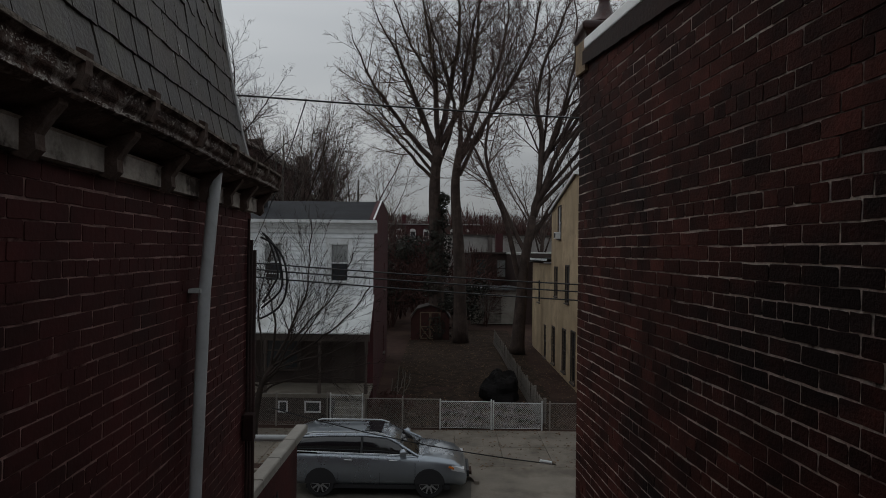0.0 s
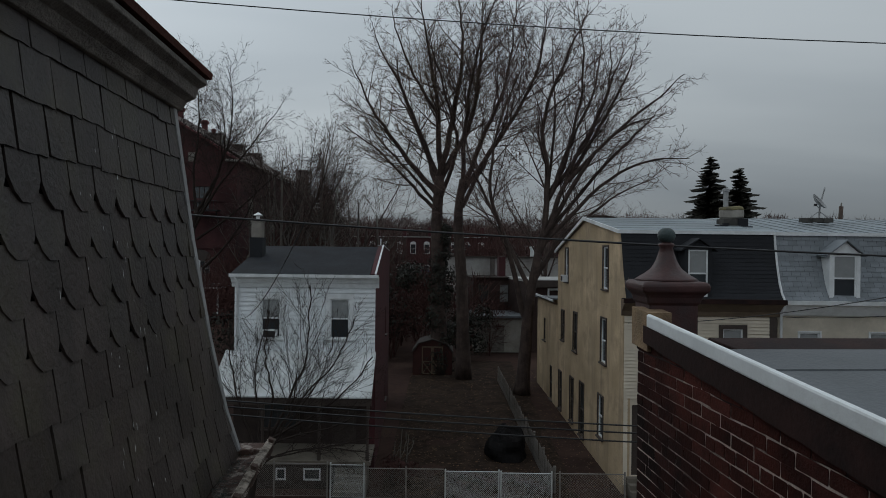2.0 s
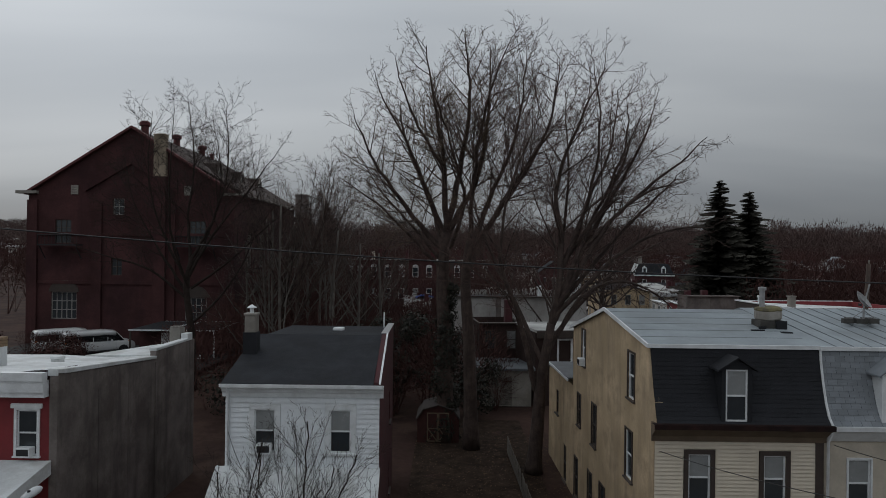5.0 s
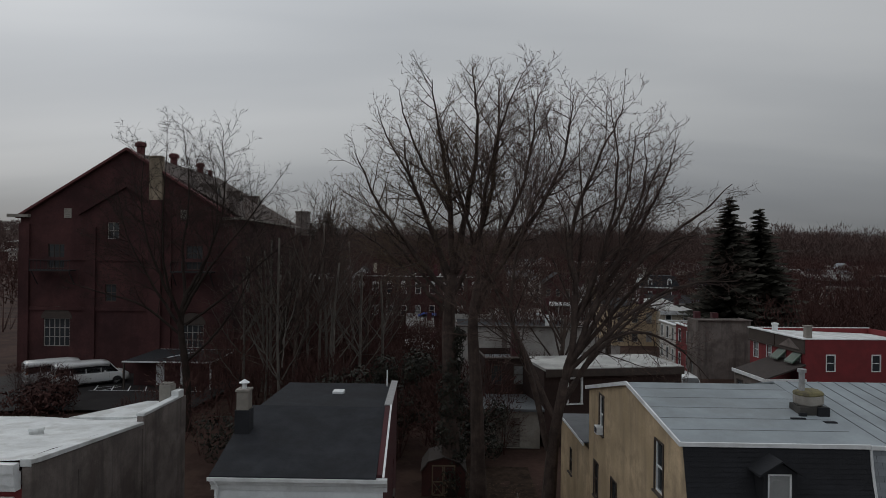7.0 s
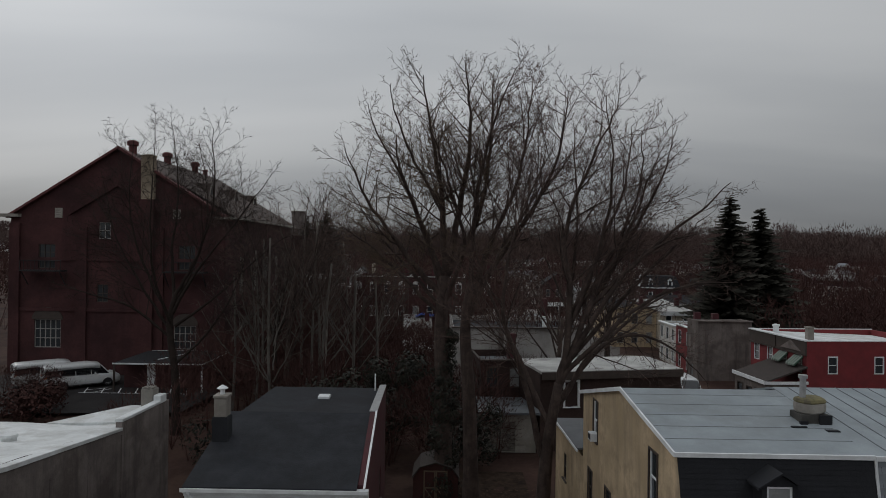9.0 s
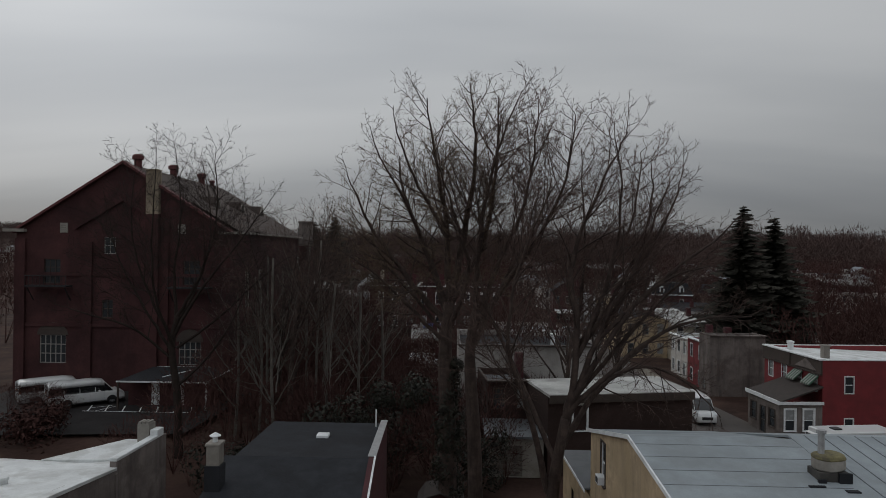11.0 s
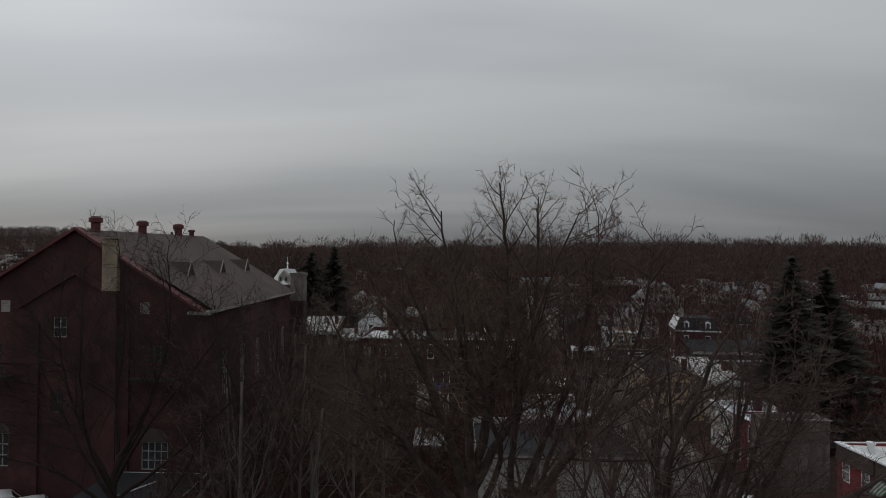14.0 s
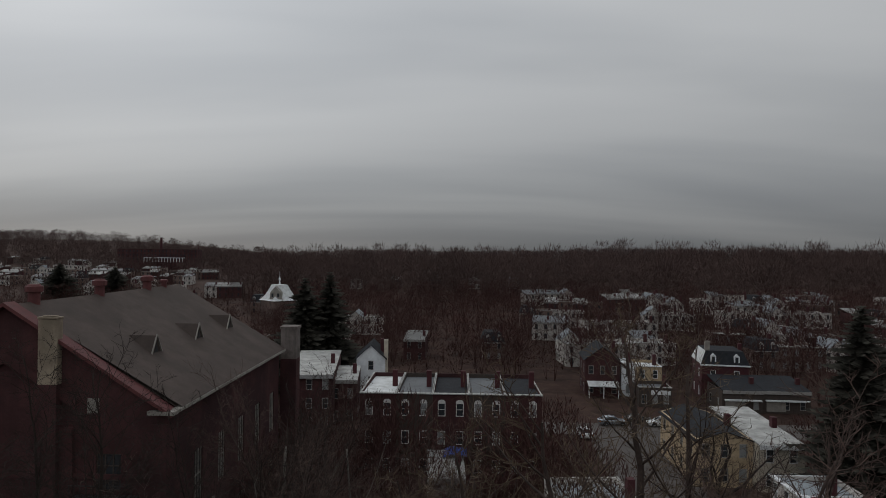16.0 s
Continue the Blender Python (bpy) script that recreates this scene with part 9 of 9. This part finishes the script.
# chain-link fences: posts, rails and a real wire net
def chain_fence(name, label, x0, x1, y, z0, h, posts, net=True, pitch=0.075, metal=CHAIN_DIM, gauge=0.004):
    f = thing(name, label, "fence")
    for x in posts:
        g = Geo()
        g.tube([(x, y, z0), (x, y, z0 + h + 0.05)], 0.032, 8)
        g.lathe(x, y, [(0.035, z0 + h + 0.05), (0.03, z0 + h + 0.08), (0.005, z0 + h + 0.1)], 8)
        part("post", g, metal, f)
    g = Geo()
    g.tube([(x0, y, z0 + h), (x1, y, z0 + h)], 0.022, 6)
    part("top_rail", g, metal, f)
    g = Geo()
    g.tube([(x0, y, z0 + 0.06), (x1, y, z0 + 0.06)], 0.01, 4)
    part("bottom_wire", g, metal, f)
    if net:
        g = Geo()
        n = int((x1 - x0 + h) / pitch)
        for k in range(n):
            for s in (1, -1):
                a = x0 - h + k * pitch if s > 0 else x0 + k * pitch
                p, q = (a, z0 + 0.06), (a + s * h, z0 + h)
                if s > 0:
                    p, q = (a, z0 + 0.06), (a + h, z0 + h)
                else:
                    p, q = (a, z0 + 0.06), (a - h, z0 + h)
                lo, hi = 0.0, 1.0
                dx = q[0] - p[0]
                for lim, sign in ((x0, 1), (x1, -1)):
                    t = (lim - p[0]) / dx
                    if (dx > 0) == (sign > 0):
                        lo = max(lo, t)
                    else:
                        hi = min(hi, t)
                if hi - lo > 0.02:
                    A = (p[0] + dx * lo, y, p[1] + (q[1] - p[1]) * lo)
                    B = (p[0] + dx * hi, y, p[1] + (q[1] - p[1]) * hi)
                    g.tube([A, B], gauge, 3, cap=False)
        part("net", g, metal, f, "diamond wire net", kind="stuff")
    return f


chain_fence("chain_link_gate", "galvanised chain-link gate leaf", -0.14, 1.84, 25.3, 0.0, 1.08, (-0.14, 1.84), metal=CHAIN, gauge=0.006)
chain_fence("chain_link_gate", "galvanised chain-link gate leaf beside its pair", 1.92, 3.8, 25.3, 0.0, 1.04, (1.92, 3.8), metal=CHAIN, gauge=0.006)
chain_fence("chain_link_fence", "low chain-link fence before the white house", -12.0, -4.52, 25.3, 0.05, 1.25, (-12, -10.2, -8.3, -6.5, -4.52))
chain_fence("chain_link_garden_gate", "narrow chain-link garden gate", -4.4, -3.2, 25.3, 0.02, 1.25, (-4.4, -3.16), metal=CHAIN, gauge=0.005)
chain_fence("chain_link_fence", "dim chain-link fence beside the lot", -3.1, -0.2, 25.32, 0.0, 1.15, (-3.1, -1.6))
chain_fence("chain_link_fence", "chain-link fence running to the yellow house", 3.9, 6.5, 25.3, 0.0, 1.05, (4.1, 6.5), pitch=0.1)

# wooden yard fence between the lot and the yellow house
f = thing("board_fence", "grey weathered board fence along the lot", "fence")
slat = Geo()
slat.chunk(-0.07, -0.012, 0, 0.07, 0.012, 1.05, 0.012)
me = slat.mesh("slat")
me.materials.append(WOOD_GREY)
for k in range(104):
    y = 26.0 + 0.19 * k
    x = 3.95 - 0.028 * (y - 25.6)
    part("slat", me, WOOD_GREY, f, m=pose(x, y, ground_z(x, y) + random.uniform(-0.03, 0.03), random.uniform(-2, 2), random.uniform(-3, 3), 90))
for k in range(9):
    g = Geo()
    g.box(-0.05, -0.05, 0, 0.05, 0.05, 1.0)
    y = 26.0 + 2.4 * k
    part("post", g, WOOD_GREY, f, m=pose(4.03 - 0.028 * (y - 25.6), y, 0.1))

# gambrel garden shed
sx, sy, sz = -1.1, 47.5, 0.42
shed = thing("garden_shed", "barn-red garden shed with gambrel roof and tan doors", "shed", pose(sx, sy, sz))
prof = [(-1.4, 0), (1.4, 0), (1.4, 1.55), (0.95, 2.2), (0, 2.5), (-0.95, 2.2), (-1.4, 1.55)]
g = Geo()
g.prism(prof, 1, 0, 2.6)
part("body", g, BARN_RED, shed)
g = Geo()
for (a, b), (c, d) in zip(prof[2:], prof[3:]):
    nx, nz = (d - b), -(d - b)
    g.prism([(a * 1.06, b + 0.0), (c * 1.06, d + 0.0), (c * 1.06, d + 0.07), (a * 1.06, b + 0.07)], 1, -0.12, 2.72)
part("roof", g, SHED_ROOF, shed)
for s in (0, 1):
    d = thing("door", "", "", pose(-0.75 + 0.755 * s, -0.02, 0.08))
    d.parent = shed
    g = Geo()
    g.box(0, -0.03, 0, 0.74, 0.01, 1.95)
    part("leaf", g, BARN_RED, d)
    g = Geo()
    for x in (0, 0.66):
        g.box(x, -0.055, 0, x + 0.08, -0.031, 1.95)
    for z in (0, 0.85, 1.87):
        g.box(0.08, -0.055, z, 0.66, -0.031, z + 0.08)
    part("trim", g, TAN_TRIM, d)
    for p, q in (((0.08, 0.08), (0.66, 0.85)), ((0.66, 0.08), (0.08, 0.85))):
        g = Geo()
        g.tube([(p[0], -0.045, p[1]), (q[0], -0.045, q[1])], 0.035, 4)
        part("brace", g, TAN_TRIM, d)

# small pale garage beyond the lot
gar = thing("old_garage", "small pale garage with a flat tarred roof", "garage", pose(2.3, 57.8, 0.5))
g = Geo()
g.wall(pose(0, 0, 0), 4.2, 0, 3.0, 0.2, [(0.6, 2.6, 0.05, 2.4)])
g.box(0, 0.21, 0, 0.2, 5, 3.0)
g.box(4.0, 0.21, 0, 4.2, 5, 3.0)
g.box(0.2, 4.8, 0, 4.0, 5, 3.0)
part("wall", g, STONE_PALE, gar)
g = Geo()
g.box(-0.3, -0.3, 3.0, 4.5, 5.2, 3.18)
part("roof", g, FLAT_ROOF, gar)
g = Geo()
for k in range(5):
    g.box(0.6, 0.08, 0.05 + k * 0.47, 2.6, 0.12, 0.5 + k * 0.47)
part("garage_door", g, WOOD_GREY, gar)

# covered heap by the board fence
TARP = mat("dull_black_tarpaulin", (0.012, 0.011, 0.011), 0.95, 0.4, 3, 20, 0.6, spec=0.1)
g = Geo()
for j in range(16):
    for i in range(36):
        c = []
        for di, dj in ((0, 0), (1, 0), (1, 1), (0, 1)):
            a, e = 2 * math.pi * (i + di) / 36, math.pi / 2 * (j + dj) / 16
            k = 1 + 0.22 * noise.noise(Vector((math.cos(a) * 1.3, math.sin(a) * 1.3, e * 1.6))) + 0.07 * noise.noise(Vector((math.cos(a) * 5, math.sin(a) * 5, e * 6)))
            c.append((2.65 + 0.95 * k * math.cos(a) * math.cos(e) ** 0.6, 30.8 + 1.3 * k * math.sin(a) * math.cos(e) ** 0.6, 0.05 + 1.15 * k * math.sin(e)))
        g.quad(*c)
single("tarpaulin_mound", g, TARP, "heap under a dark tarpaulin by the fence", "heap", smooth=True)
# thin pale saplings by the lot's edge
for x, y, h in ((-2.0, 27.2, 2.1), (-1.75, 27.5, 1.8), (-2.3, 27.6, 1.5)):
    rs = random.Random(int(x * 100))
    bare_tree("sapling", "thin pale bare sapling at the lot edge", [(x, y, 0.0), (x + 0.05, y, h * 0.5), (x + 0.12, y, h)], 0.03,
              [([(x + 0.03, y, h * 0.4), (x + 0.25, y + 0.1, h * 0.7), (x + 0.32, y, h * 0.95)], 0.015)], int(x * 100), bark=BARK_PALE, twig=BARK_PALE, top=1, dens=(4,), ratio=(0.5,), group="saplings", sides=5)

# utility pole with lamp
PX, PY = -7.84, 12.05
pole = thing("utility_pole", "dark tarred wooden utility pole", "utility pole", pose(PX, PY, 0))
g = Geo()
g.tube([(0, 0, -0.1), (0, 0, 6), (0.03, 0, 13.4)], [0.19, 0.17, 0.14], 12)
part("shaft", g, POLE_WOOD, pole, smooth=True)
g = Geo()
g.lathe(0.03, 0, [(0.03, 13.4), (0.06, 13.45), (0.045, 13.5), (0.06, 13.55), (0.03, 13.68)], 8)
part("insulator", g, STONE_PALE, pole)
for z in (10.0, 6.9):
    g = Geo()
    g.box(0.1, -0.05, z - 0.1, 0.26, 0.05, z + 0.1)
    part("cable_bracket", g, LEAD_FLASH, pole)
lamp = thing("street_lamp", "grey cobra-head street lamp on a pole arm", "street lamp", pose(PX, PY, 0))
g = Geo()
g.tube([(-0.02, 0.12, 7.6), (-0.3, 1.4, 8.1), (-0.68, 2.9, 8.36), (-0.98, 4.0, 8.42)], 0.035, 8)
part("arm", g, LEAD_FLASH, lamp, smooth=True)
g = Geo()
st = []
for t, w, h in ((0, 0.03, 0.03), (0.08, 0.07, 0.06), (0.25, 0.1, 0.085), (0.42, 0.1, 0.08), (0.5, 0.06, 0.05), (0.52, 0.02, 0.02)):
    st.append([(t, w * math.cos(2 * math.pi * j / 10), h * math.sin(2 * math.pi * j / 10)) for j in range(10)])
loft(g, st)
part("head", g, LEAD_PALE, lamp, "pale grey lamp housing", smooth=True, m=pose(-0.98, 3.95, 8.42, 0, -6, 88) @ Matrix.Diagonal((1.15, 1.15, 0.85, 1)))
g = Geo()
g.lathe(-0.97, 4.2, [(0.03, 8.46), (0.03, 8.54), (0.005, 8.55)], 8)
part("photocell", g, PLASTIC_BLACK, lamp)
copy_thing(pole, placed(pose(33.0, 13.0, 0.2)))
copy_thing(pole, placed(pose(27.6, 48.5, -0.6, 0, 3, 0)))


def wire(name, label, p, q, sag, r, mat_=CABLE, n=24):
    g = Geo()
    p, q = Vector(p), Vector(q)
    g.tube([p.lerp(q, i / n) - Vector((0, 0, sag * 4 * (i / n) * (1 - i / n))) for i in range(n + 1)], r, 5)
    return single(name, g, mat_, label, "wire", smooth=True, group="overhead wires")


wire("overhead_wire", "thin black power line on pole tops", (PX + 0.03, PY, 13.68), (33.03, 13.04, 13.89), 0.88, 0.01)
wire("overhead_cable", "thick twisted overhead cable", (PX + 0.2, PY - 0.04, 10.02), (33.1, 12.8, 9.41), 0.59, 0.019)
for k, (a, b) in enumerate(((6.95, 0.85), (6.85, 0.9), (6.72, 0.95))):
    wire("telephone_cable", "black telephone cable strung between poles", (PX + 0.26, PY + 0.05 * k, a), (33.2, 13.0 + 0.05 * k, a - 0.05), b, 0.014)
wire("overhead_wire", "thin black power line on pole tops", (PX + 0.03, PY, 13.64), (-60, 9.0, 13.4), 0.9, 0.009)
wire("overhead_cable", "thick twisted overhead cable", (PX - 0.1, PY, 10.0), (-60, 9.0, 10.0), 0.9, 0.024)
wire("service_drop", "sagging service drop to the white house", (-2.6, 12.10, 9.71), (-8.95, 28.5, 6.3), 0.5, 0.012)
wire("service_drop", "sagging service drop to the yellow house", (10.5, 12.36, 9.17), (6.7, 25.8, 6.6), 0.3, 0.012)
wire("service_drop", "thin drop cable to the cream house", (14.0, 12.43, 9.11), (12.6, 25.7, 6.9), 0.3, 0.012)
wire("crossing_cable", "black cable strung between the two corner walls", (LX + 0.1, 5.95, 5.45), (1.1, 6.15, 4.9), 0.06, 0.0055)
g = Geo()
g.tube([(0.95, 6.14, 4.93), (1.06, 6.15, 4.91)], 0.018, 8)
single("insulator", g, COPING, "white ceramic insulator on the crossing cable", "insulator")

# garden wall at the corner of the slate house, with its coping and an iron fence
po = thing("garden_wall", "low brick wall with mossy grey stone coping", "wall")
g = Geo()
g.box(-2.1, LY + 0.02, 0, -1.97, 8.86, 4.26)
part("brick_face", g, BRICK_RED, po)
for k in range(4):
    g = Geo()
    g.chunk(-2.12, LY + 0.02 + 0.77 * k, 4.262, -1.95, LY + 0.02 + 0.77 * k + 0.755, 4.37, 0.015)
    part("coping_stone", g, STONE_PALE, po, "weathered stone coping")
g = Geo()
g.tube([(-5.0, 8.9, 4.3), (-2.0, 8.9, 4.32)], 0.045, 8)
single("white_pipe", g, WHITE_METAL, "white painted pipe rail at the wall end", "rail", smooth=True)
for k in range(6):
    g = Geo()
    y = LY + 0.5 + 0.14 * k
    g.tube([(-1.9, y, 3.2), (-1.9, y, 3.95)], 0.012, 6)
    g.lathe(-1.9, y, [(0.012, 3.95), (0.028, 3.99), (0.012, 4.03), (0.002, 4.1)], 8)
    if k == 0:
        ifn = thing("iron_fence", "black wrought-iron fence with spear heads", "fence")
    part("picket", g, CABLE, ifn)
g = Geo()
g.tube([(-1.9, LY + 0.4, 3.75), (-1.9, LY + 1.3, 3.75)], 0.012, 6)
part("rail", g, CABLE, ifn)

# bushes and evergreen clumps behind the yards
def bush(x, y, z, r, h, seed, material, n=900, size=0.11, label="dark evergreen bush in the yard"):
    rng = random.Random(seed)
    t = thing("bush", label, "bush", pose(x, y, z), "bushes")
    g = Geo()
    for k in range(7):
        a = rng.uniform(0, 6.28)
        g.tube([(0, 0, 0), (0.4 * r * math.cos(a), 0.4 * r * math.sin(a), h * 0.5), (0.8 * r * math.cos(a), 0.8 * r * math.sin(a), h * 0.85)], [0.04, 0.025, 0.01], 5)
    part("stem", g, BARK, t)
    g = Geo()
    cs = [((rng.gauss(0, 0.45) * r, rng.gauss(0, 0.45) * r, h * rng.uniform(0.25, 0.85)), r * rng.uniform(0.3, 0.55)) for _ in range(14)]
    leaf_cloud(g, rng, cs, n, size)
    part("foliage", g, material, t, kind="stuff")


bush(-7.5, 55.5, 0.6, 3.0, 6.5, 1, IVY, 3200, 0.17)
bush(-11.0, 50.0, 0.5, 2.6, 4.0, 2, IVY, 2200, 0.16)
bush(-4.5, 57.0, 0.6, 2.2, 8.0, 3, IVY, 2600, 0.16)
bush(1.2, 55.0, 0.5, 2.0, 4.5, 4, IVY, 1800, 0.15)
bush(-15.0, 52.0, 0.7, 2.6, 3.5, 5, IVY, 1800, 0.16)
bush(-42.0, 60.5, 2.3, 3.0, 3.0, 6, WOODS, 2200, 0.16, "tangle of dry brown brush")
bush(-34.0, 59.0, 2.2, 3.0, 2.4, 7, WOODS, 2200, 0.16, "tangle of dry brown brush")
bush(-2.2, 26.6, 0.0, 0.8, 1.2, 8, WOODS, 700, 0.07, "low dry hedge by the fence")

# ---- slates and bricks, piece by piece ----
def slate_mesh(w, h, scallop):
    g = Geo()
    if scallop:
        out = [(-w / 2, h), (-w / 2, 0.11), (-w * 0.36, 0.045), (-w * 0.16, 0.005), (w * 0.16, 0.005), (w * 0.36, 0.045), (w / 2, 0.11), (w / 2, h)]
    else:
        out = [(-w / 2, h), (-w / 2, 0.004), (-w * 0.1, 0.0), (w * 0.2, 0.006), (w / 2, 0.0), (w / 2, h)]
    g.prism(out, 1, 0.0, -0.014)
    g.f = [tuple(reversed(f)) for f in g.f]
    me = g.mesh("slate")
    me.materials.append(SLATE)
    return me


rng = random.Random(17)
SL_W, SL_E = 0.25, 0.232
rect = [slate_mesh(SL_W - 0.008 - 0.006 * k, 0.3, False) for k in range(3)]
scal = [slate_mesh(SL_W - 0.008, 0.3, True), slate_mesh(SL_W - 0.014, 0.3, True)]
half = slate_mesh(SL_W / 2 - 0.006, 0.3, False)


def foot_at(z):
    for (a, u), (b, w) in zip(FOOT, FOOT[1:]):
        if z <= w or w == FOOT[-1][1]:
            t = (z - u) / (w - u)
            return a + (b - a) * t, math.degrees(math.atan2(a - b, w - u))


row = -1
z = 7.565
while z < 10.22:
    a, lean = foot_at(min(z + 0.1, 10.28))
    a0, _ = foot_at(max(z, 7.62))
    kind = scal if 4 <= row <= 7 else rect
    edge = LY + a0 * BACK + 0.005
    y = edge - (SL_W / 2 if row % 2 else SL_W / 4)
    first = row % 2 == 0
    while y > -1.2:
        me = half if first else kind[rng.randrange(len(kind))]
        m = pose(LX + a0 + 0.004, y, z + rng.uniform(-0.008, 0.008), 0, 0, 90) @ pose(0, 0, 0, -lean - 2.6 + rng.uniform(-0.9, 0.9), rng.uniform(-1.3, 1.3), 0)
        part("slate", me, SLATE, left, m=m)
        y -= SL_W * 0.75 if first else SL_W
        first = False
    z += SL_E
    row += 1


def brick_meshes(L, H, D, material):
    out = []
    for k in range(5):
        g = Geo()
        r = random.Random(k)
        j = lambda: r.uniform(-0.0035, 0.0035)
        q0 = lambda: r.uniform(0.002, 0.011)
        ring0 = [(q0(), 0), (L * 0.5, j()), (L - q0(), 0), (L + j(), q0()), (L + j(), H - q0()), (L - q0(), H), (L * 0.45, H + j()), (q0(), H), (j(), H - q0()), (j(), q0())]
        m = len(ring0)
        i = len(g.v)
        for y, s in ((0.0, 1.0), (-D + 0.002, 1.0), (-D, 0.975)):
            for x, z in ring0:
                g.v.append((L / 2 + (x - L / 2) * (1 - (1 - s) * 0.4), y, H / 2 + (z - H / 2) * s))
        for q in (0, m):
            for n in range(m):
                a, c = i + q + n, i + q + (n + 1) % m
                g.f.append((a, c, c + m, a + m))
        g.f.append(tuple(i + 2 * m + n for n in range(m)))
        me = g.mesh("brick")
        me.materials.append(material)
        out.append(me)
    return out


def lay_bricks(wall_ob, place, length, z0, z1, near, mats, seed, header_every=6, L=0.235, course=0.082, joint=0.0075, top=None):
    """place(u, z): pose with local x along the wall, -y outwards. near(u, z): which bricks are parts of their own."""
    rng = random.Random(seed)
    stretch = brick_meshes(L - joint, course - joint, 0.0032, mats[0])
    head = brick_meshes(L / 2 - joint, course - joint, 0.0032, mats[0])
    rest = Geo()
    row, z = 0, z1 - course
    while z > z0:
        is_head = row % header_every == header_every - 1
        step = L / 2 if is_head else L
        u = 0.002 - (step / 2 if row % 2 else 0) * (0.5 if is_head else 1)
        while u < length:
            w = step
            if u < 0:
                u, w = 0.002, step / 2
            if u + w > length + 0.01:
                if is_head or u + L / 2 > length + 0.02:
                    break
                w = L / 2
            if top and z + course > top(u + w):
                u += w
                continue
            mset = stretch if w > L * 0.75 else head
            me = mset[rng.randrange(5)]
            m = place(u + joint / 2, z + rng.uniform(-0.003, 0.003)) @ pose(0, rng.uniform(-0.003, 0.001), 0, rng.uniform(-0.5, 0.5), rng.uniform(-0.8, 0.8), rng.uniform(-0.25, 0.25))
            if near(u, z):
                part("brick", me, mats[0], wall_ob, m=m)
            else:
                i = len(rest.v)
                rest.v.extend(tuple(m @ (v.co / UNIT)) for v in me.vertices)
                rest.f.extend(tuple(i + k for k in p.vertices) for p in me.polygons)
            u += w
        z -= course
        row += 1
    part("brickwork", rest, mats[1], wall_ob, kind="stuff")


left_wall = wall_left
right_wall = [o for o in right.children if o.name.startswith("side_wall")][0]
lay_bricks(left_wall, lambda u, z: pose(LX - 0.014, LY - 6.8 + u, z, 0, 0, 90), 6.8, 3.2, 7.268, lambda u, z: z > 6.2 and u > 3.2, (BRICK_RED, BRICK_RED_REST), 3)
RANG = math.degrees(math.atan2(-0.9976, 0.07))
lay_bricks(right_wall, lambda u, z: Matrix.Translation(rw(u, 0.014, z)) @ Matrix.Rotation(radians(RANG), 4, "Z"), 6.6, 3.2, 8.541, lambda u, z: z > 7.1 and u < 3.6, (BRICK_OLD, BRICK_OLD_REST), 4, top=lambda u: 8.61 - FALL * u)
